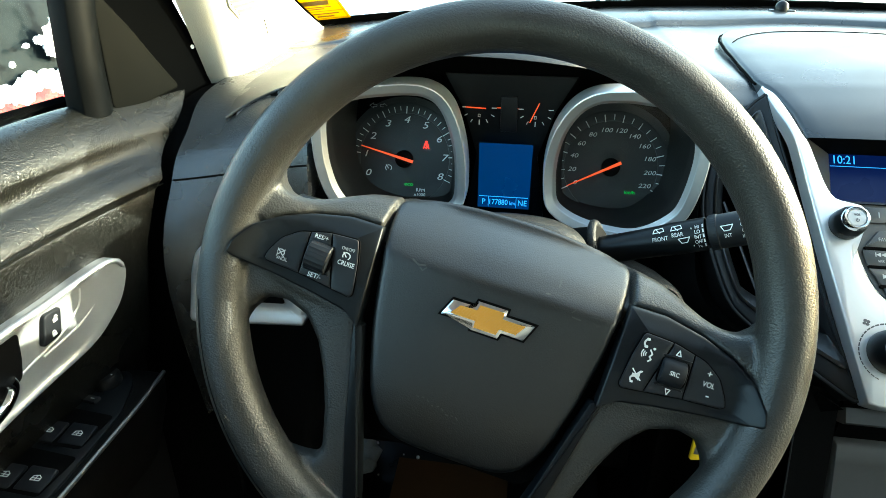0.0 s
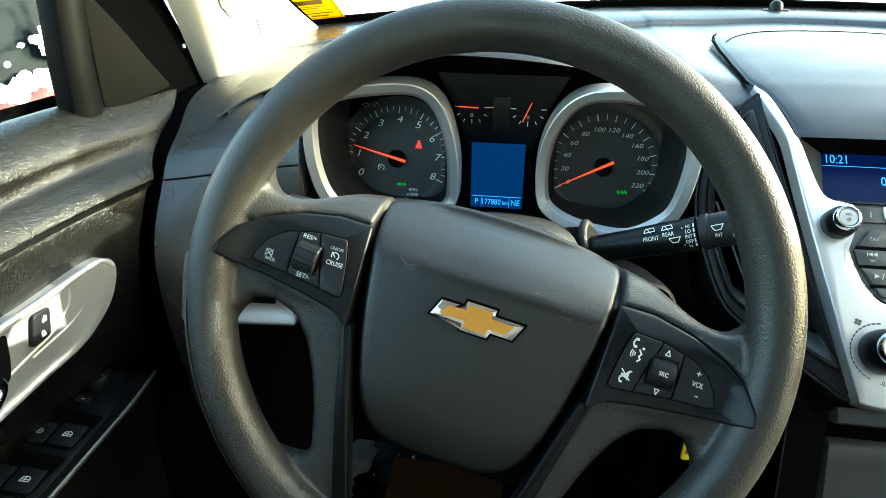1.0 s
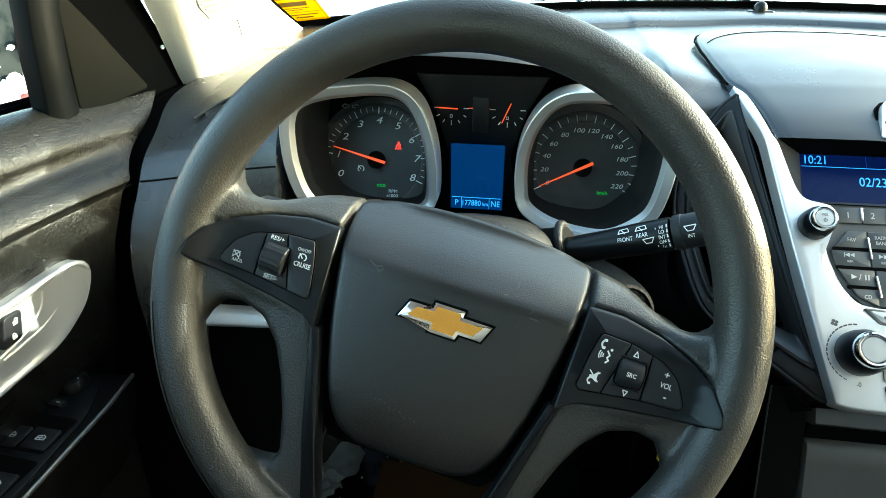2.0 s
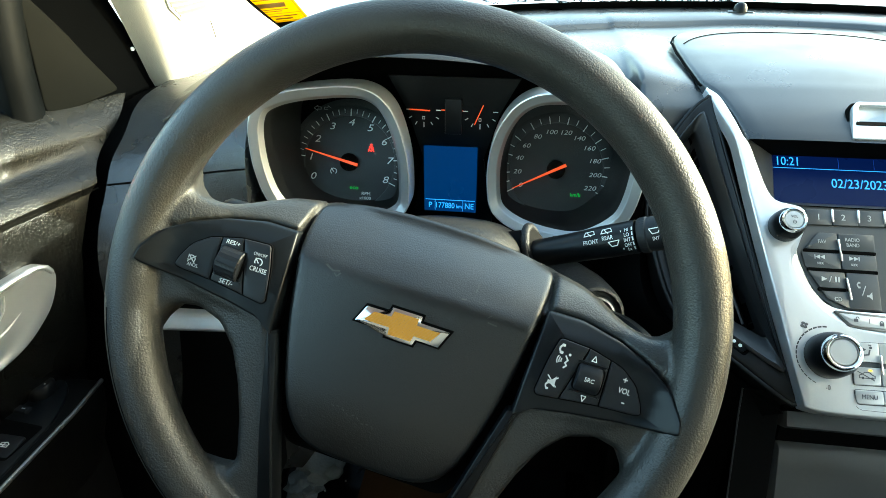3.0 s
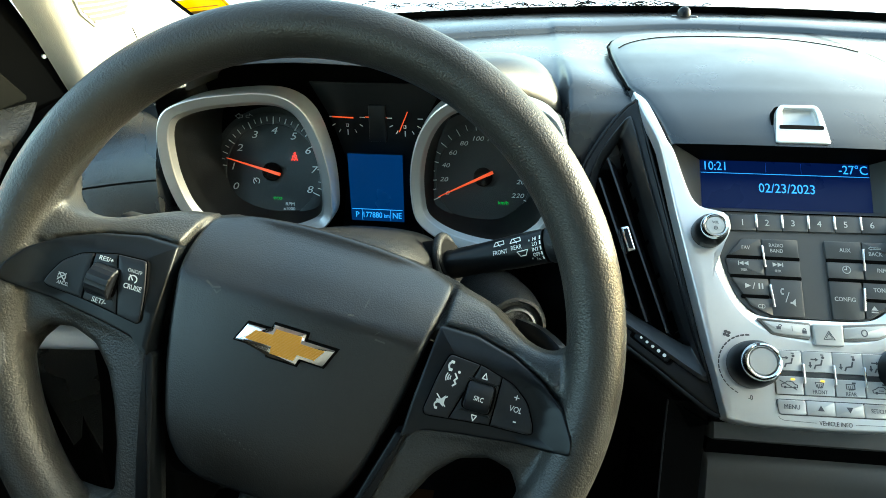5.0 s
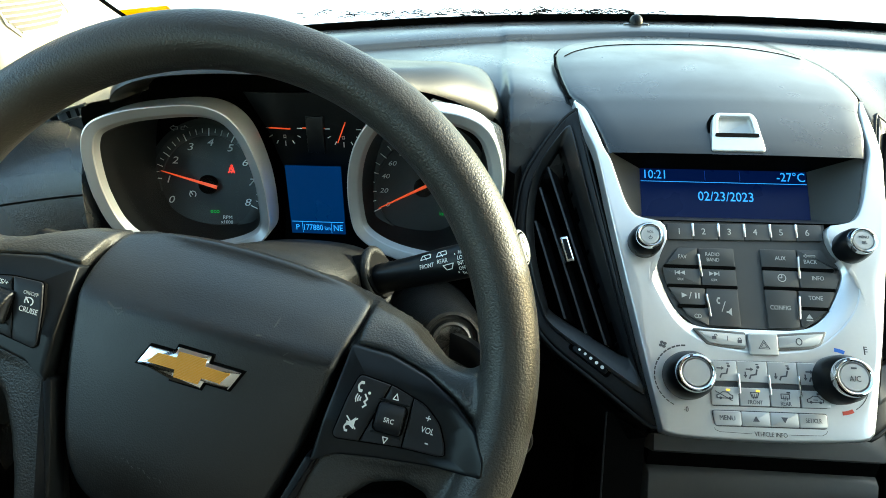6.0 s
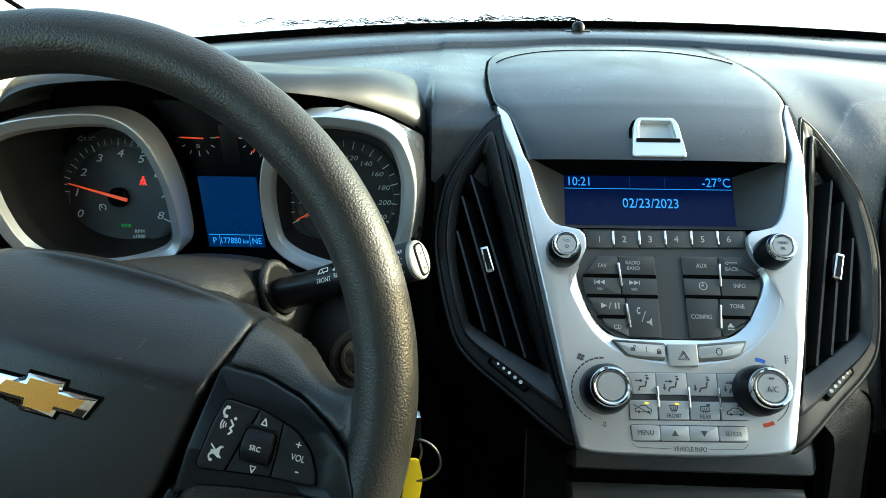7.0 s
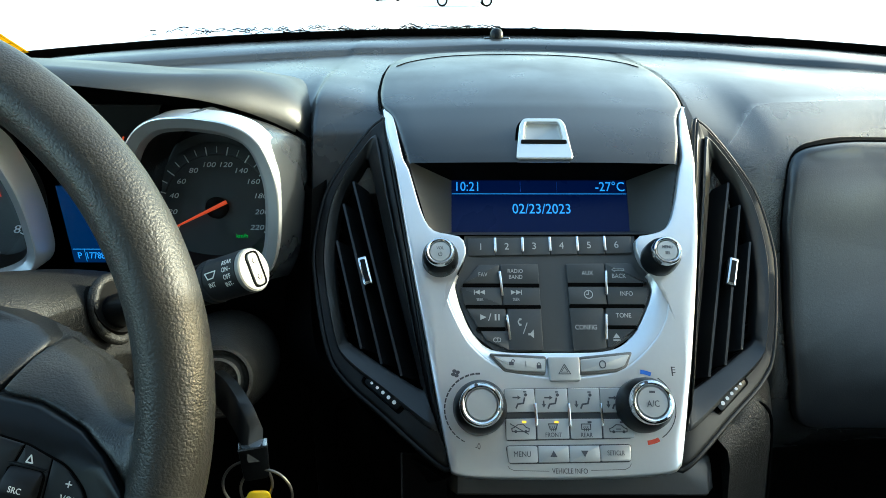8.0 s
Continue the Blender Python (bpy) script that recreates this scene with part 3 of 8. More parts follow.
            bm = stroke([(-0.0955 + 0.0024 * math.cos(a), 0.0078 + 0.0022 * math.sin(a)) for a in (radians(d) for d in range(-50, 236, 26))], 0.0006, z, z + 0.0002)
            stroke([(-0.0955, 0.0072), (-0.0978, 0.0098)], 0.0006, z, z + 0.0002, bm)
            part("printed_symbol", bm, PRINT, inner_key)
            zc = z + panel_lift(-0.1355, 0)
            part("printed_symbol", letters("CANCEL", 0.0030, -0.1352, -0.0060, zc + 0.0002, squeeze=0.75), PRINT_GREY, outer_key)
            bm = stroke([(-0.1362 + 0.0024 * math.cos(a), -0.0024 + 0.0021 * math.sin(a)) for a in (radians(d) for d in range(-50, 236, 26))], 0.0006, zc + 0.0002, zc + 0.0004)
            stroke(mm([(-138.6, -4.6), (-133.8, -0.2)]), 0.0006, zc + 0.0002, zc + 0.0004, bm)
            stroke(mm([(-138.6, -0.2), (-133.8, -4.6)]), 0.0006, zc + 0.0002, zc + 0.0004, bm)
            part("printed_symbol", bm, PRINT_GREY, outer_key)
        else:
            part("printed_symbol", receiver(0.0945, 0.0140, 0.0040, z), PRINT, inner_key)
            bm = stroke(mm([(96.5, 10.6), (98.2, 8.4), (97, 6.6), (98.2, 5.2), (96.8, 3.6)]), 0.0009, z, z + 0.0002)
            prism(circle2(0.0985, 0.0118, 0.0008, 10), z, z + 0.0002, bm=bm)
            for r in (0.0018, 0.0030, 0.0042):
                stroke([(0.0962 + r * math.cos(a), 0.0076 + r * math.sin(a)) for a in (radians(d) for d in range(150, 211, 20))], 0.0006, z, z + 0.0002, bm)
            part("printed_symbol", bm, PRINT, inner_key)
            bm = receiver(0.0922, -0.0088, 0.0033, z)
            prism(mm([(90.5, -5.5), (92.5, -5.5), (95, -2.5), (95, -9), (92.5, -7.5), (90.5, -7.5)]), z, z + 0.0002, bm=bm)
            stroke(mm([(90, -3), (96, -8.6)]), 0.0007, z, z + 0.0002, bm)
            stroke(mm([(96, -3), (90, -8.6)]), 0.0007, z, z + 0.0002, bm)
            part("printed_symbol", bm, PRINT, inner_key)
            for yy, d in ((0.0136, 1), (-0.0100, -1)):
                bm = stroke([(0.1128 - 0.0014, yy - d * 0.0014), (0.1128 + 0.0014, yy - d * 0.0014), (0.1128, yy + d * 0.0018), (0.1128 - 0.0014, yy - d * 0.0014)], 0.0005, z - 0.0005, z - 0.0002)
                part("printed_symbol", bm, PRINT, rocker)
            zc = z + panel_lift(0.1335, 0) + 0.0002
            part("printed_symbol", letters("VOL", 0.0046, 0.1334, 0.0014, zc, squeeze=0.8, slant=0.05), PRINT, outer_key)
            part("printed_symbol", letters("+", 0.0060, 0.1322, 0.0076, zc), PRINT, outer_key)
            part("printed_symbol", letters("-", 0.0070, 0.1346, -0.0046, zc), PRINT, outer_key)
            bm = bmesh.new()
            for xx, yy in ((104, -21.4), (122, -19.6), (133, -18.2)):
                prism(rounded(mm(box2(xx - 1.6, yy - 0.5, xx + 1.6, yy + 0.5)), 0.0003, 2), 0.0004, 0.0010, bm=bm)
            part("worn_edge", bm, material("worn_orange", (0.34, 0.16, 0.07), 0.7), fin, "chipped brownish edge")
    return w


wheel = steering_wheel()

# ---- steering column, stalks, ignition and key ----
COLUMN = plane_frame((-0.0090, 0.3228, 1.0991), (0.02, -0.891, 0.454), 0.0)


def column():
    c = thing("steering_column", "black grained steering column shroud behind the wheel", "steering column", COLUMN)
    rows = []
    for d, wd, top, low in ((-0.052, 0.055, 0.050, -0.060), (-0.060, 0.064, 0.058, -0.068), (-0.090, 0.070, 0.062, -0.074), (-0.140, 0.074, 0.066, -0.080), (-0.200, 0.076, 0.070, -0.085), (-0.30, 0.078, 0.060, -0.09)):
        sec = [(-wd * 0.55, top), (0, top + 0.004), (wd * 0.62, top), (wd * 0.92, top * 0.82), (wd, top * 0.45), (wd * 1.02, -0.02), (wd * 0.8, low * 0.9), (0, low), (-wd * 0.8, low * 0.9), (-wd * 1.02, -0.02), (-wd, top * 0.45), (-wd * 0.88, top * 0.85)]
        rows.append([(x, y, d) for x, y in spline(sec, 4)])
    bm = bmesh.new()
    vs = [[bm.verts.new(p) for p in r] for r in rows]
    for a, b in zip(vs, vs[1:]):
        ring_faces(bm, a, b)
    bm.faces.new(vs[0]), bm.faces.new(vs[-1][::-1])
    part("shroud", bm, GRIP, c, sharp=50)
    # boot where the stalk comes out
    bm = bmesh.new()
    tube(spline([(0.060, 0.040, -0.140), (0.075, 0.044, -0.132), (0.084, 0.047, -0.127)], 3, False), lambda s: 0.021 - 0.004 * s, 20, bm=bm)
    part("stalk_boot", bm, BLACK, c)
    so = Matrix.Translation((0.0800, 0.0455, -0.1285)) @ Vector((1.0, 0.22, 0.46)).to_track_quat('Z', 'Y').to_matrix().to_4x4()
    ring = tube([(0.0200 * math.cos(a), 0.0145 * math.sin(a), 0) for a in (2 * math.pi * i / 36 for i in range(36))], 0.0036, 10, closed=True)
    bmesh.ops.transform(ring, matrix=so, verts=ring.verts)
    part("stalk_socket", ring, GRIP, c, "worn rim round the stalk opening")
    # lock barrel
    lock = lathe([(0.042, -0.10), (0.036, -0.05), (0.0295, -0.018), (0.0265, -0.006), (0.0240, 0.0), (0.0215, 0.0008), (0.0205, -0.003), (0.0180, -0.003), (0.016, -0.001), (0.001, -0.001)], 40)
    m = COLUMN.inverted() @ look((0.1245, 0.462, 1.024), (0.085, 0.60, 0.960)) @ Matrix.Rotation(0, 4, 'Z')
    bmesh.ops.transform(lock, matrix=m, verts=lock.verts)
    barrel = part("ignition_housing", lock, GRIP, c, "grained black housing round the ignition lock")
    ring = lathe([(0.0158, -0.002), (0.0158, 0.0008), (0.0140, 0.0012), (0.0128, -0.001), (0.001, -0.001)], 32)
    bmesh.ops.transform(ring, matrix=m, verts=ring.verts)
    part("lock_ring", ring, DULL_METAL, barrel, "worn metal ignition ring")
    return c


column()


def stalk(name, label, base, tip, r0, r1, end):
    """A column stalk from base to tip; its x axis runs along it, its z axis looks up and back to the driver."""
    base, tip = Vector(base), Vector(tip)
    x = (tip - base).normalized()
    z = (Vector((0.0, -0.80, 0.60)) - x * Vector((0.0, -0.80, 0.60)).dot(x)).normalized()
    y = z.cross(x)
    m = Matrix((x, y, z)).transposed().to_4x4()
    m.translation = base
    s = thing(name, label, "stalk", m)
    ln = (tip - base).length
    prof = [(0.0, r0), (ln * 0.35, r0 * 1.02), (ln * 0.48, (r0 + r1) / 2), (ln * 0.56, r1 * 0.98), (ln * 0.74, r1 * 0.98)]
    bm = bmesh.new()
    rows = [[bm.verts.new((xx, r * math.cos(a), r * math.sin(a))) for a in (2 * math.pi * i / 40 for i in range(40))] for xx, r in prof]
    for a, b in zip(rows, rows[1:]):
        ring_faces(bm, a, b)
    bm.faces.new(rows[0][::-1]), bm.faces.new(rows[-1])
    part("arm", bm, PANEL, s, "satin black arm with white wiper symbols" if end else "satin black arm")
    if not end:
        part("tip", lathe([(r1, 0), (r1 * 1.0, 0.02), (r1 * 0.7, 0.025)], 24), PANEL, s).matrix_local = Matrix.Translation((ln * 0.74, 0, 0)) @ Matrix.Rotation(radians(90), 4, 'Y')
        return s, ln
    twist = bmesh.new()
    rows = [[twist.verts.new((xx, r * (1 + (0.018 if (i % 2 and kn) else 0)) * math.cos(a), r * (1 + (0.018 if (i % 2 and kn) else 0)) * math.sin(a))) for i, a in enumerate(2 * math.pi * j / 80 for j in range(80))]
            for xx, r, kn in ((ln * 0.755, r1 * 0.98, 0), (ln * 0.765, r1 * 1.02, 1), (ln * 0.80, r1 * 1.03, 1), (ln * 0.805, r1 * 1.0, 0), (ln * 0.985, r1 * 1.03, 0), (ln * 0.99, r1 * 0.98, 0))]
    for a, b in zip(rows, rows[1:]):
        ring_faces(twist, a, b)
    twist.faces.new(rows[0][::-1]), twist.faces.new(rows[-1])
    part("twist_collar", twist, BUTTON, s, "ribbed black twist collar with white lettering", sharp=25)
    cap = lathe([(r1 * 1.0, 0), (r1 * 1.0, 0.0026), (r1 * 0.93, 0.0034), (0.0005, 0.0034)], 40)
    end_cap = part("end_cap", cap, CAP, s, "silver end cap with a wash button")
    end_cap.matrix_local = Matrix.Translation((ln * 0.987, 0, 0)) @ Matrix.Rotation(radians(90), 4, 'Y') @ Matrix.Rotation(radians(112), 4, 'Z')
    slot = rounded(mm([(-10.4, -6.6), (10.4, -6.6), (10.4, 4.8), (-10.4, 4.8)]), 0.004, 4)
    part("button_gap", prism(slot, 0.003, 0.0037), VOID, end_cap)
    key = part("wash_button", prism(rounded(mm([(-9.4, -4.0), (9.4, -4.0), (9.4, 4.0), (-9.4, 4.0)]), 0.003, 4), 0.003, 0.0048, 0.0006, 2), CAP, end_cap, "silver wash button with two raised dots")
    for q in (-0.0048, 0.0048):
        part("dot", lathe([(0.0017, 0.0046), (0.0014, 0.0053), (0.0004, 0.0056)], 14, q, 0), DULL_METAL, key)
    return s, ln


def wrap(bm, r):
    """Bends print that lies on the plane z = 0 round a bar of radius r along x."""
    for v in bm.verts:
        a = v.co.y / r
        v.co.y, v.co.z = (r + v.co.z) * math.sin(a), (r + v.co.z) * math.cos(a)
    return bm


wiper, wl = stalk("wiper_stalk", "black wiper stalk with white symbols and a silver end cap", (0.055, 0.462, 1.074), (0.1714, 0.4260, 1.1252), 0.0110, 0.0125, True)
R1 = 0.0125
bm = bmesh.new()
letters("FRONT", 0.0044, wl * 0.505, -0.0008, 0.0001, squeeze=0.8, bm=bm)
letters("REAR", 0.0044, wl * 0.600, 0.0004, 0.0001, squeeze=0.8, bm=bm)
for cx in (0.500, 0.597):
    q = wl * cx
    stroke([(q - 0.004, 0.0042), (q - 0.003, 0.0075), (q + 0.003, 0.0080), (q + 0.004, 0.0048), (q - 0.004, 0.0042)], 0.0006, 0.0001, 0.0003, bm)
    stroke([(q + 0.001, 0.0036), (q - 0.002, 0.0078)], 0.0006, 0.0001, 0.0003, bm)
q = wl * 0.632
stroke([(q - 0.002, -0.0062), (q - 0.004, -0.0028), (q + 0.004, -0.0024), (q + 0.002, -0.0060), (q - 0.002, -0.0062)], 0.0006, 0.0001, 0.0003, bm)
for i, word in enumerate(("HI", "LO", "INT", "OFF", "1x")):
    letters(word, 0.0038, wl * 0.705, 0.0040 - 0.0037 * i, 0.0001, squeeze=0.8, bm=bm)
stroke([(wl * 0.675, 0.004), (wl * 0.675, -0.010)], 0.0006, 0.0001, 0.0003, bm)
for i in range(5):
    stroke([(wl * 0.735, 0.0055 - 0.0037 * i), (wl * 0.735, 0.0035 - 0.0037 * i)], 0.0010, 0.0001, 0.0003, bm)
part("printed_symbol", wrap(bm, R1), PRINT, wiper)
bm = bmesh.new()
letters("INT", 0.0038, wl * 0.855, -0.0058, 0.0002, squeeze=0.8, bm=bm)
q = wl * 0.855
stroke([(q - 0.002, -0.0022), (q - 0.004, 0.0014), (q + 0.004, 0.0016), (q + 0.002, -0.0020), (q - 0.002, -0.0022)], 0.0006, 0.0002, 0.0004, bm)
for i, word in enumerate(("REAR", "ON -", "OFF", "INT-")):
    letters(word, 0.0038, wl * 0.945, 0.0048 - 0.0042 * i, 0.0002, squeeze=0.8, bm=bm)
part("printed_symbol", wrap(bm, R1 * 1.03), PRINT, wiper)
stalk("turn_signal_stalk", "black turn signal stalk behind the wheel", (-0.070, 0.462, 1.074), (-0.185, 0.44, 1.112), 0.0095, 0.0115, False)


def car_key():
    k = thing("car_key", "black car key in the ignition with rings and yellow tag", "key")
    p = [Vector(q) for q in ((0.1265, 0.458, 1.0235), (0.143, 0.436, 1.030), (0.158, 0.416, 1.0275), (0.1655, 0.407, 1.017))]
    head = sweep([tuple(q) for q in spline([tuple(q) for q in p], 5, False)],
                 lambda i, c, t: [c + Vector((0.0, 0.55, 0.83)) * a + Vector((0.75, 0.5, -0.3)).normalized() * b for a, b in
                                  ((-0.010, -0.0035), (-0.0085, -0.0045), (0.0085, -0.0045), (0.010, -0.0035), (0.010, 0.0035), (0.0085, 0.0045), (-0.0085, 0.0045), (-0.010, 0.0035))], closed=False)
    part("key_head", head, PANEL, k, "glossy black key head")
    tip = rounded(mm([(-7.5, -14), (7.5, -14), (8.5, 10), (-8.5, 10)]), 0.003, 3)
    t = part("key_loop", prism(tip, -0.003, 0.003, 0.0008, 2), PANEL, k)
    t.matrix_local = look((0.1645, 0.4055, 1.008), (0.225, 0.17, 1.02)) @ Matrix.Rotation(math.pi, 4, 'Y')
    part("chrome_band", prism(rounded(mm([(-8.6, 9.2), (8.6, 9.2), (8.6, 10.6), (-8.6, 10.6)]), 0.0005, 2), -0.0035, 0.0035), CHROME, t)
    for (x, y, z), r, (rx, ry) in (((0.158, 0.405, 0.988), 0.0150, (75, 20)), ((0.170, 0.402, 0.984), 0.0165, (80, -35)), ((0.160, 0.400, 0.970), 0.0105, (60, 60))):
        ring = tube([(r * math.cos(a), r * math.sin(a), 0) for a in (2 * math.pi * i / 40 for i in range(40))], 0.0009, 8, closed=True)
        part("key_ring", ring, DULL_METAL, k, "steel split ring").matrix_local = pose(x, y, z, rx, ry, 0)
    tag = rounded(mm([(-6, 0), (6, 0), (11, -16), (10, -52), (-8, -54), (-10, -16)]), 0.003, 3)
    tg = part("key_tag", prism(tag, -0.001, 0.001, 0.0005, 2), YELLOW, k, "yellow plastic key tag with a dark printed line")
    tg.matrix_local = pose(0.1655, 0.402, 0.985, 80, 10, 12)
    part("tag_print", prism(mm(box2(-6, -48, -2, -22)), 0.0008, 0.0012), PRINT_DARK, tg)
    return k


car_key()

# ---- instrument cluster ----
CLUSTER = plane_frame((-0.0145, 0.595, 1.10), (0, -1, 0))


DIAL_LEAN = 22.0  # degrees by which the dial faces lean back


def gauge(parent, at, words, a0, a1, minor, needle_at, size, name, grow=1.0):
    cx = cy = 0.0
    dial = part("dial", lathe([(0.0640, -0.0005), (0.0640, 0.0012)], 72, cx, cy), DIAL, parent, name)
    dial.matrix_local = Matrix.Translation(at) @ Matrix.Rotation(radians(-DIAL_LEAN), 4, 'X')
    ring = lathe([(0.0575 * grow, 0.0010), (0.0575 * grow, 0.0030), (0.0560 * grow, 0.0036), (0.0475 * grow, 0.0030), (0.0470 * grow, 0.0012)], 72, cx, cy)
    bmesh.ops.delete(ring, geom=[f for f in ring.faces if len(f.verts) > 4], context='FACES_ONLY')
    part("dial_ring", ring, DIAL_RING, dial, "dark grey ring under the scale")
    steps = (len(words) - 1) * minor
    bm = bmesh.new()
    for i in range(steps + 1):
        a = radians(a0 + (a1 - a0) * i / steps)
        long, wide = (0.0068, 0.0009) if i % minor == 0 else ((0.0050, 0.0007) if (i * 2) % minor == 0 else (0.0038, 0.0006))
        r1 = 0.0535 * grow
        stroke([(cx + (r1 - long) * math.cos(a), cy + (r1 - long) * math.sin(a)), (cx + r1 * math.cos(a), cy + r1 * math.sin(a))], wide, 0.0034, 0.0040, bm)
    part("scale_marks", bm, MARK, dial, "white scale marks")
    bm = bmesh.new()
    for i, wd in enumerate(words):
        a = radians(a0 + (a1 - a0) * i / (len(words) - 1))
        rr = 0.0415 if len(words) < 10 else 0.0378
        letters(wd, size, cx + rr * math.cos(a), cy + rr * math.sin(a) * 0.97, 0.0013 if grow == 1.0 else 0.0037, squeeze=1.32, slant=0.22, bm=bm)
    part("numerals", bm, MARK_DIM if len(words) > 9 else MARK, dial, "slanted white numerals")
    a = radians(needle_at)
    d, nn = Vector((math.cos(a), math.sin(a))), Vector((-math.sin(a), math.cos(a)))
    c = Vector((cx, cy))
    part("needle_hub", lathe([(0.0092, 0.001), (0.0090, 0.0055), (0.0070, 0.0065), (0.0005, 0.0065)], 32, cx, cy), BLACK, dial)
    pts = [tuple(c + d * 0.0465 + nn * 0.0004), tuple(c + d * 0.0465 - nn * 0.0004), tuple(c - d * 0.0105 - nn * 0.0016), tuple(c - d * 0.0105 + nn * 0.0016)]
    part("needle", prism(pts, 0.0066, 0.0086, 0.0004, 1), NEEDLE, dial, "orange-red needle")
    return dial


def bezel_curve(s):
    c = [(-178, 33), (-176.3, 55), (-169.5, 70.5), (-156, 78.5), (-137, 83.0), (-115, 84.8), (-94, 85.2), (-75.5, 82.3), (-60, 72.5), (-48.5, 53.5), (-40, 22), (-37.5, -10), (-40.5, -38), (-58, -52), (-95, -58), (-130, -53), (-155, -40), (-169, -20), (-176.3, 8)]
    r = [(175.5, 34), (169.6, 62.5), (158.5, 77.2), (141, 84.2), (120, 86.4), (100, 86.2), (77, 81.8), (58.5, 68.8), (44.7, 46.3), (37.6, 18.8), (37, -11), (43, -36), (66, -51), (100, -57), (130, -53.5), (157, -34), (170, -11)]
    return spline(mm(c if s < 0 else r), 7)


def instrument_cluster():
    k = thing("instrument_cluster", "black instrument cluster with two silver-ringed dials and blue display", "instrument cluster", CLUSTER)
    part("backplate", prism(rounded(mm([(-186, -70), (186, -70), (184, 35), (166, 62), (130, 78), (80, 92), (0, 98), (-120, 100), (-168, 88), (-188, 60)]), 0.02, 5), -0.060, -0.045), VOID, k)
    revs = gauge(k, (-0.1060, -0.0038, -0.0095), [str(i) for i in range(9)], 203, -24, 4, 165.3, 0.0098, "black rev counter dial")
    speed = gauge(k, (0.1025, -0.0016, -0.0110), [str(i * 20) for i in range(12)], 207, -27, 2, 206.3, 0.0060, "black speedometer dial", 0.965)
    for s in (-1, 1):
        c2 = bezel_curve(s)
        line = [(x, y, 0.065 - 0.042 * min(1, max(0, (0.181 - abs(x)) / 0.147))) for x, y in c2]
        offs = [inset(c2, d) for d in (0.0, 0.0014, 0.0088, 0.0125, 0.0150, 0.0190, 0.0096, 0.0005)]
        if area2(c2) < 0:
            line = line[::-1]
        bm = bmesh.new()
        ring_v = []
        for o, dz in ((offs[1], 0.0), (offs[2], -0.0030), (offs[6], -0.0042)):
            ring_v.append([bm.verts.new((x, y, max(-0.002, line[i][2] + dz))) for i, (x, y) in enumerate(o)])
        for a, b in zip(ring_v, ring_v[1:]):
            ring_faces(bm, a, b)
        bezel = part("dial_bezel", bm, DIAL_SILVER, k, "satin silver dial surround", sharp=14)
        bm = bmesh.new()
        ring_v = [[bm.verts.new((x, y, max(-0.002, line[i][2] + dz))) for i, (x, y) in enumerate(o)] for o, dz in ((offs[0], -0.030), (offs[0], -0.0020), (offs[7], -0.0004), (offs[1], 0.0))]
        for a, b in zip(ring_v, ring_v[1:]):
            ring_faces(bm, a, b)
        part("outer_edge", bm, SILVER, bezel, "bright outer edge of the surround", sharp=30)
        bm = bmesh.new()
        ring_v = [[bm.verts.new((x, y, max(-0.002, line[i][2] + dz))) for i, (x, y) in enumerate(o)] for o, dz in ((offs[6], -0.0042), (offs[3], -0.0085))]
        ring_faces(bm, *ring_v)
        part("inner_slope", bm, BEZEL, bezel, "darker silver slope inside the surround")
        bm = bmesh.new()
        ring_v = []
        for o, f in ((offs[3], 1.0), (offs[4], 0.45), (offs[5], 0.0)):
            ring_v.append([bm.verts.new((x, y, (line[i][2] - 0.0085) * f + (1 - f) * (-0.0095 - 0.404 * y))) for i, (x, y) in enumerate(o)])
        for a, b in zip(ring_v, ring_v[1:]):
            ring_faces(bm, a, b)
        part("dial_funnel", bm, FUNNEL, k, "dark inner wall of the dial surround")
        pane = inset(c2, 0.0127)
        bm = bmesh.new()
        bm.faces.new([bm.verts.new((x, y, line[i][2] * 0.55 + 0.006)) for i, (x, y) in enumerate(pane)])
        bmesh.ops.triangulate(bm, faces=bm.faces)
        part("lens", bm, LENS, k, "clear dial lens")
    # middle: two small gauges over the display
    mid = part("middle_panel", prism(mm([(-41, -60), (41, -60), (30, 10), (44, 55), (62, 88), (-62, 88), (-44, 55), (-30, 10)]), -0.001, 0.0015), PANEL, k)

    def deeper(k):
        """Sets a face back behind the dials, the larger the farther."""
        return Matrix.Translation((0.0238, 0.2098, 0.5889)) @ Matrix.Scale(k, 4) @ Matrix.Translation((-0.0238, -0.2098, -0.5889))
    mid.matrix_local = deeper(1.043)
    part("fin", prism(rounded(mm(box2(-8, 34, 8, 68)), 0.001, 2), 0.001, 0.0035, 0.001, 2), VENT, mid, "small dark fin between the gauges")
    for s, cx in ((-1, -0.0285), (1, 0.0255)):
        cy = 0.0565
        bm = bmesh.new()
        for i in range(7):
            a = radians(180 + 30 * i) if s < 0 else radians(180 + 30 * i)
            lo = 0.0045 if i % 3 == 0 else 0.003
            stroke([(cx + (0.0165 - lo) * math.cos(a), cy + (0.0165 - lo) * math.sin(a)), (cx + 0.0165 * math.cos(a), cy + 0.0165 * math.sin(a))], 0.0008, 0.0016, 0.0020, bm)
        part("scale_marks", bm, MARK, mid)
        part("red_mark", stroke([(cx + (0.0170 if s < 0 else -0.0205), cy + 0.0004), (cx + (0.0205 if s < 0 else -0.0170), cy + 0.0004)], 0.0009, 0.0016, 0.0020), NEEDLE, mid)
        a = radians(178 if s < 0 else 247)
        b = Vector((cx, cy)) + Vector((math.cos(a), math.sin(a))) * (-0.007 if s > 0 else -0.006)
        e = Vector((cx, cy)) + Vector((math.cos(a), math.sin(a))) * 0.0130
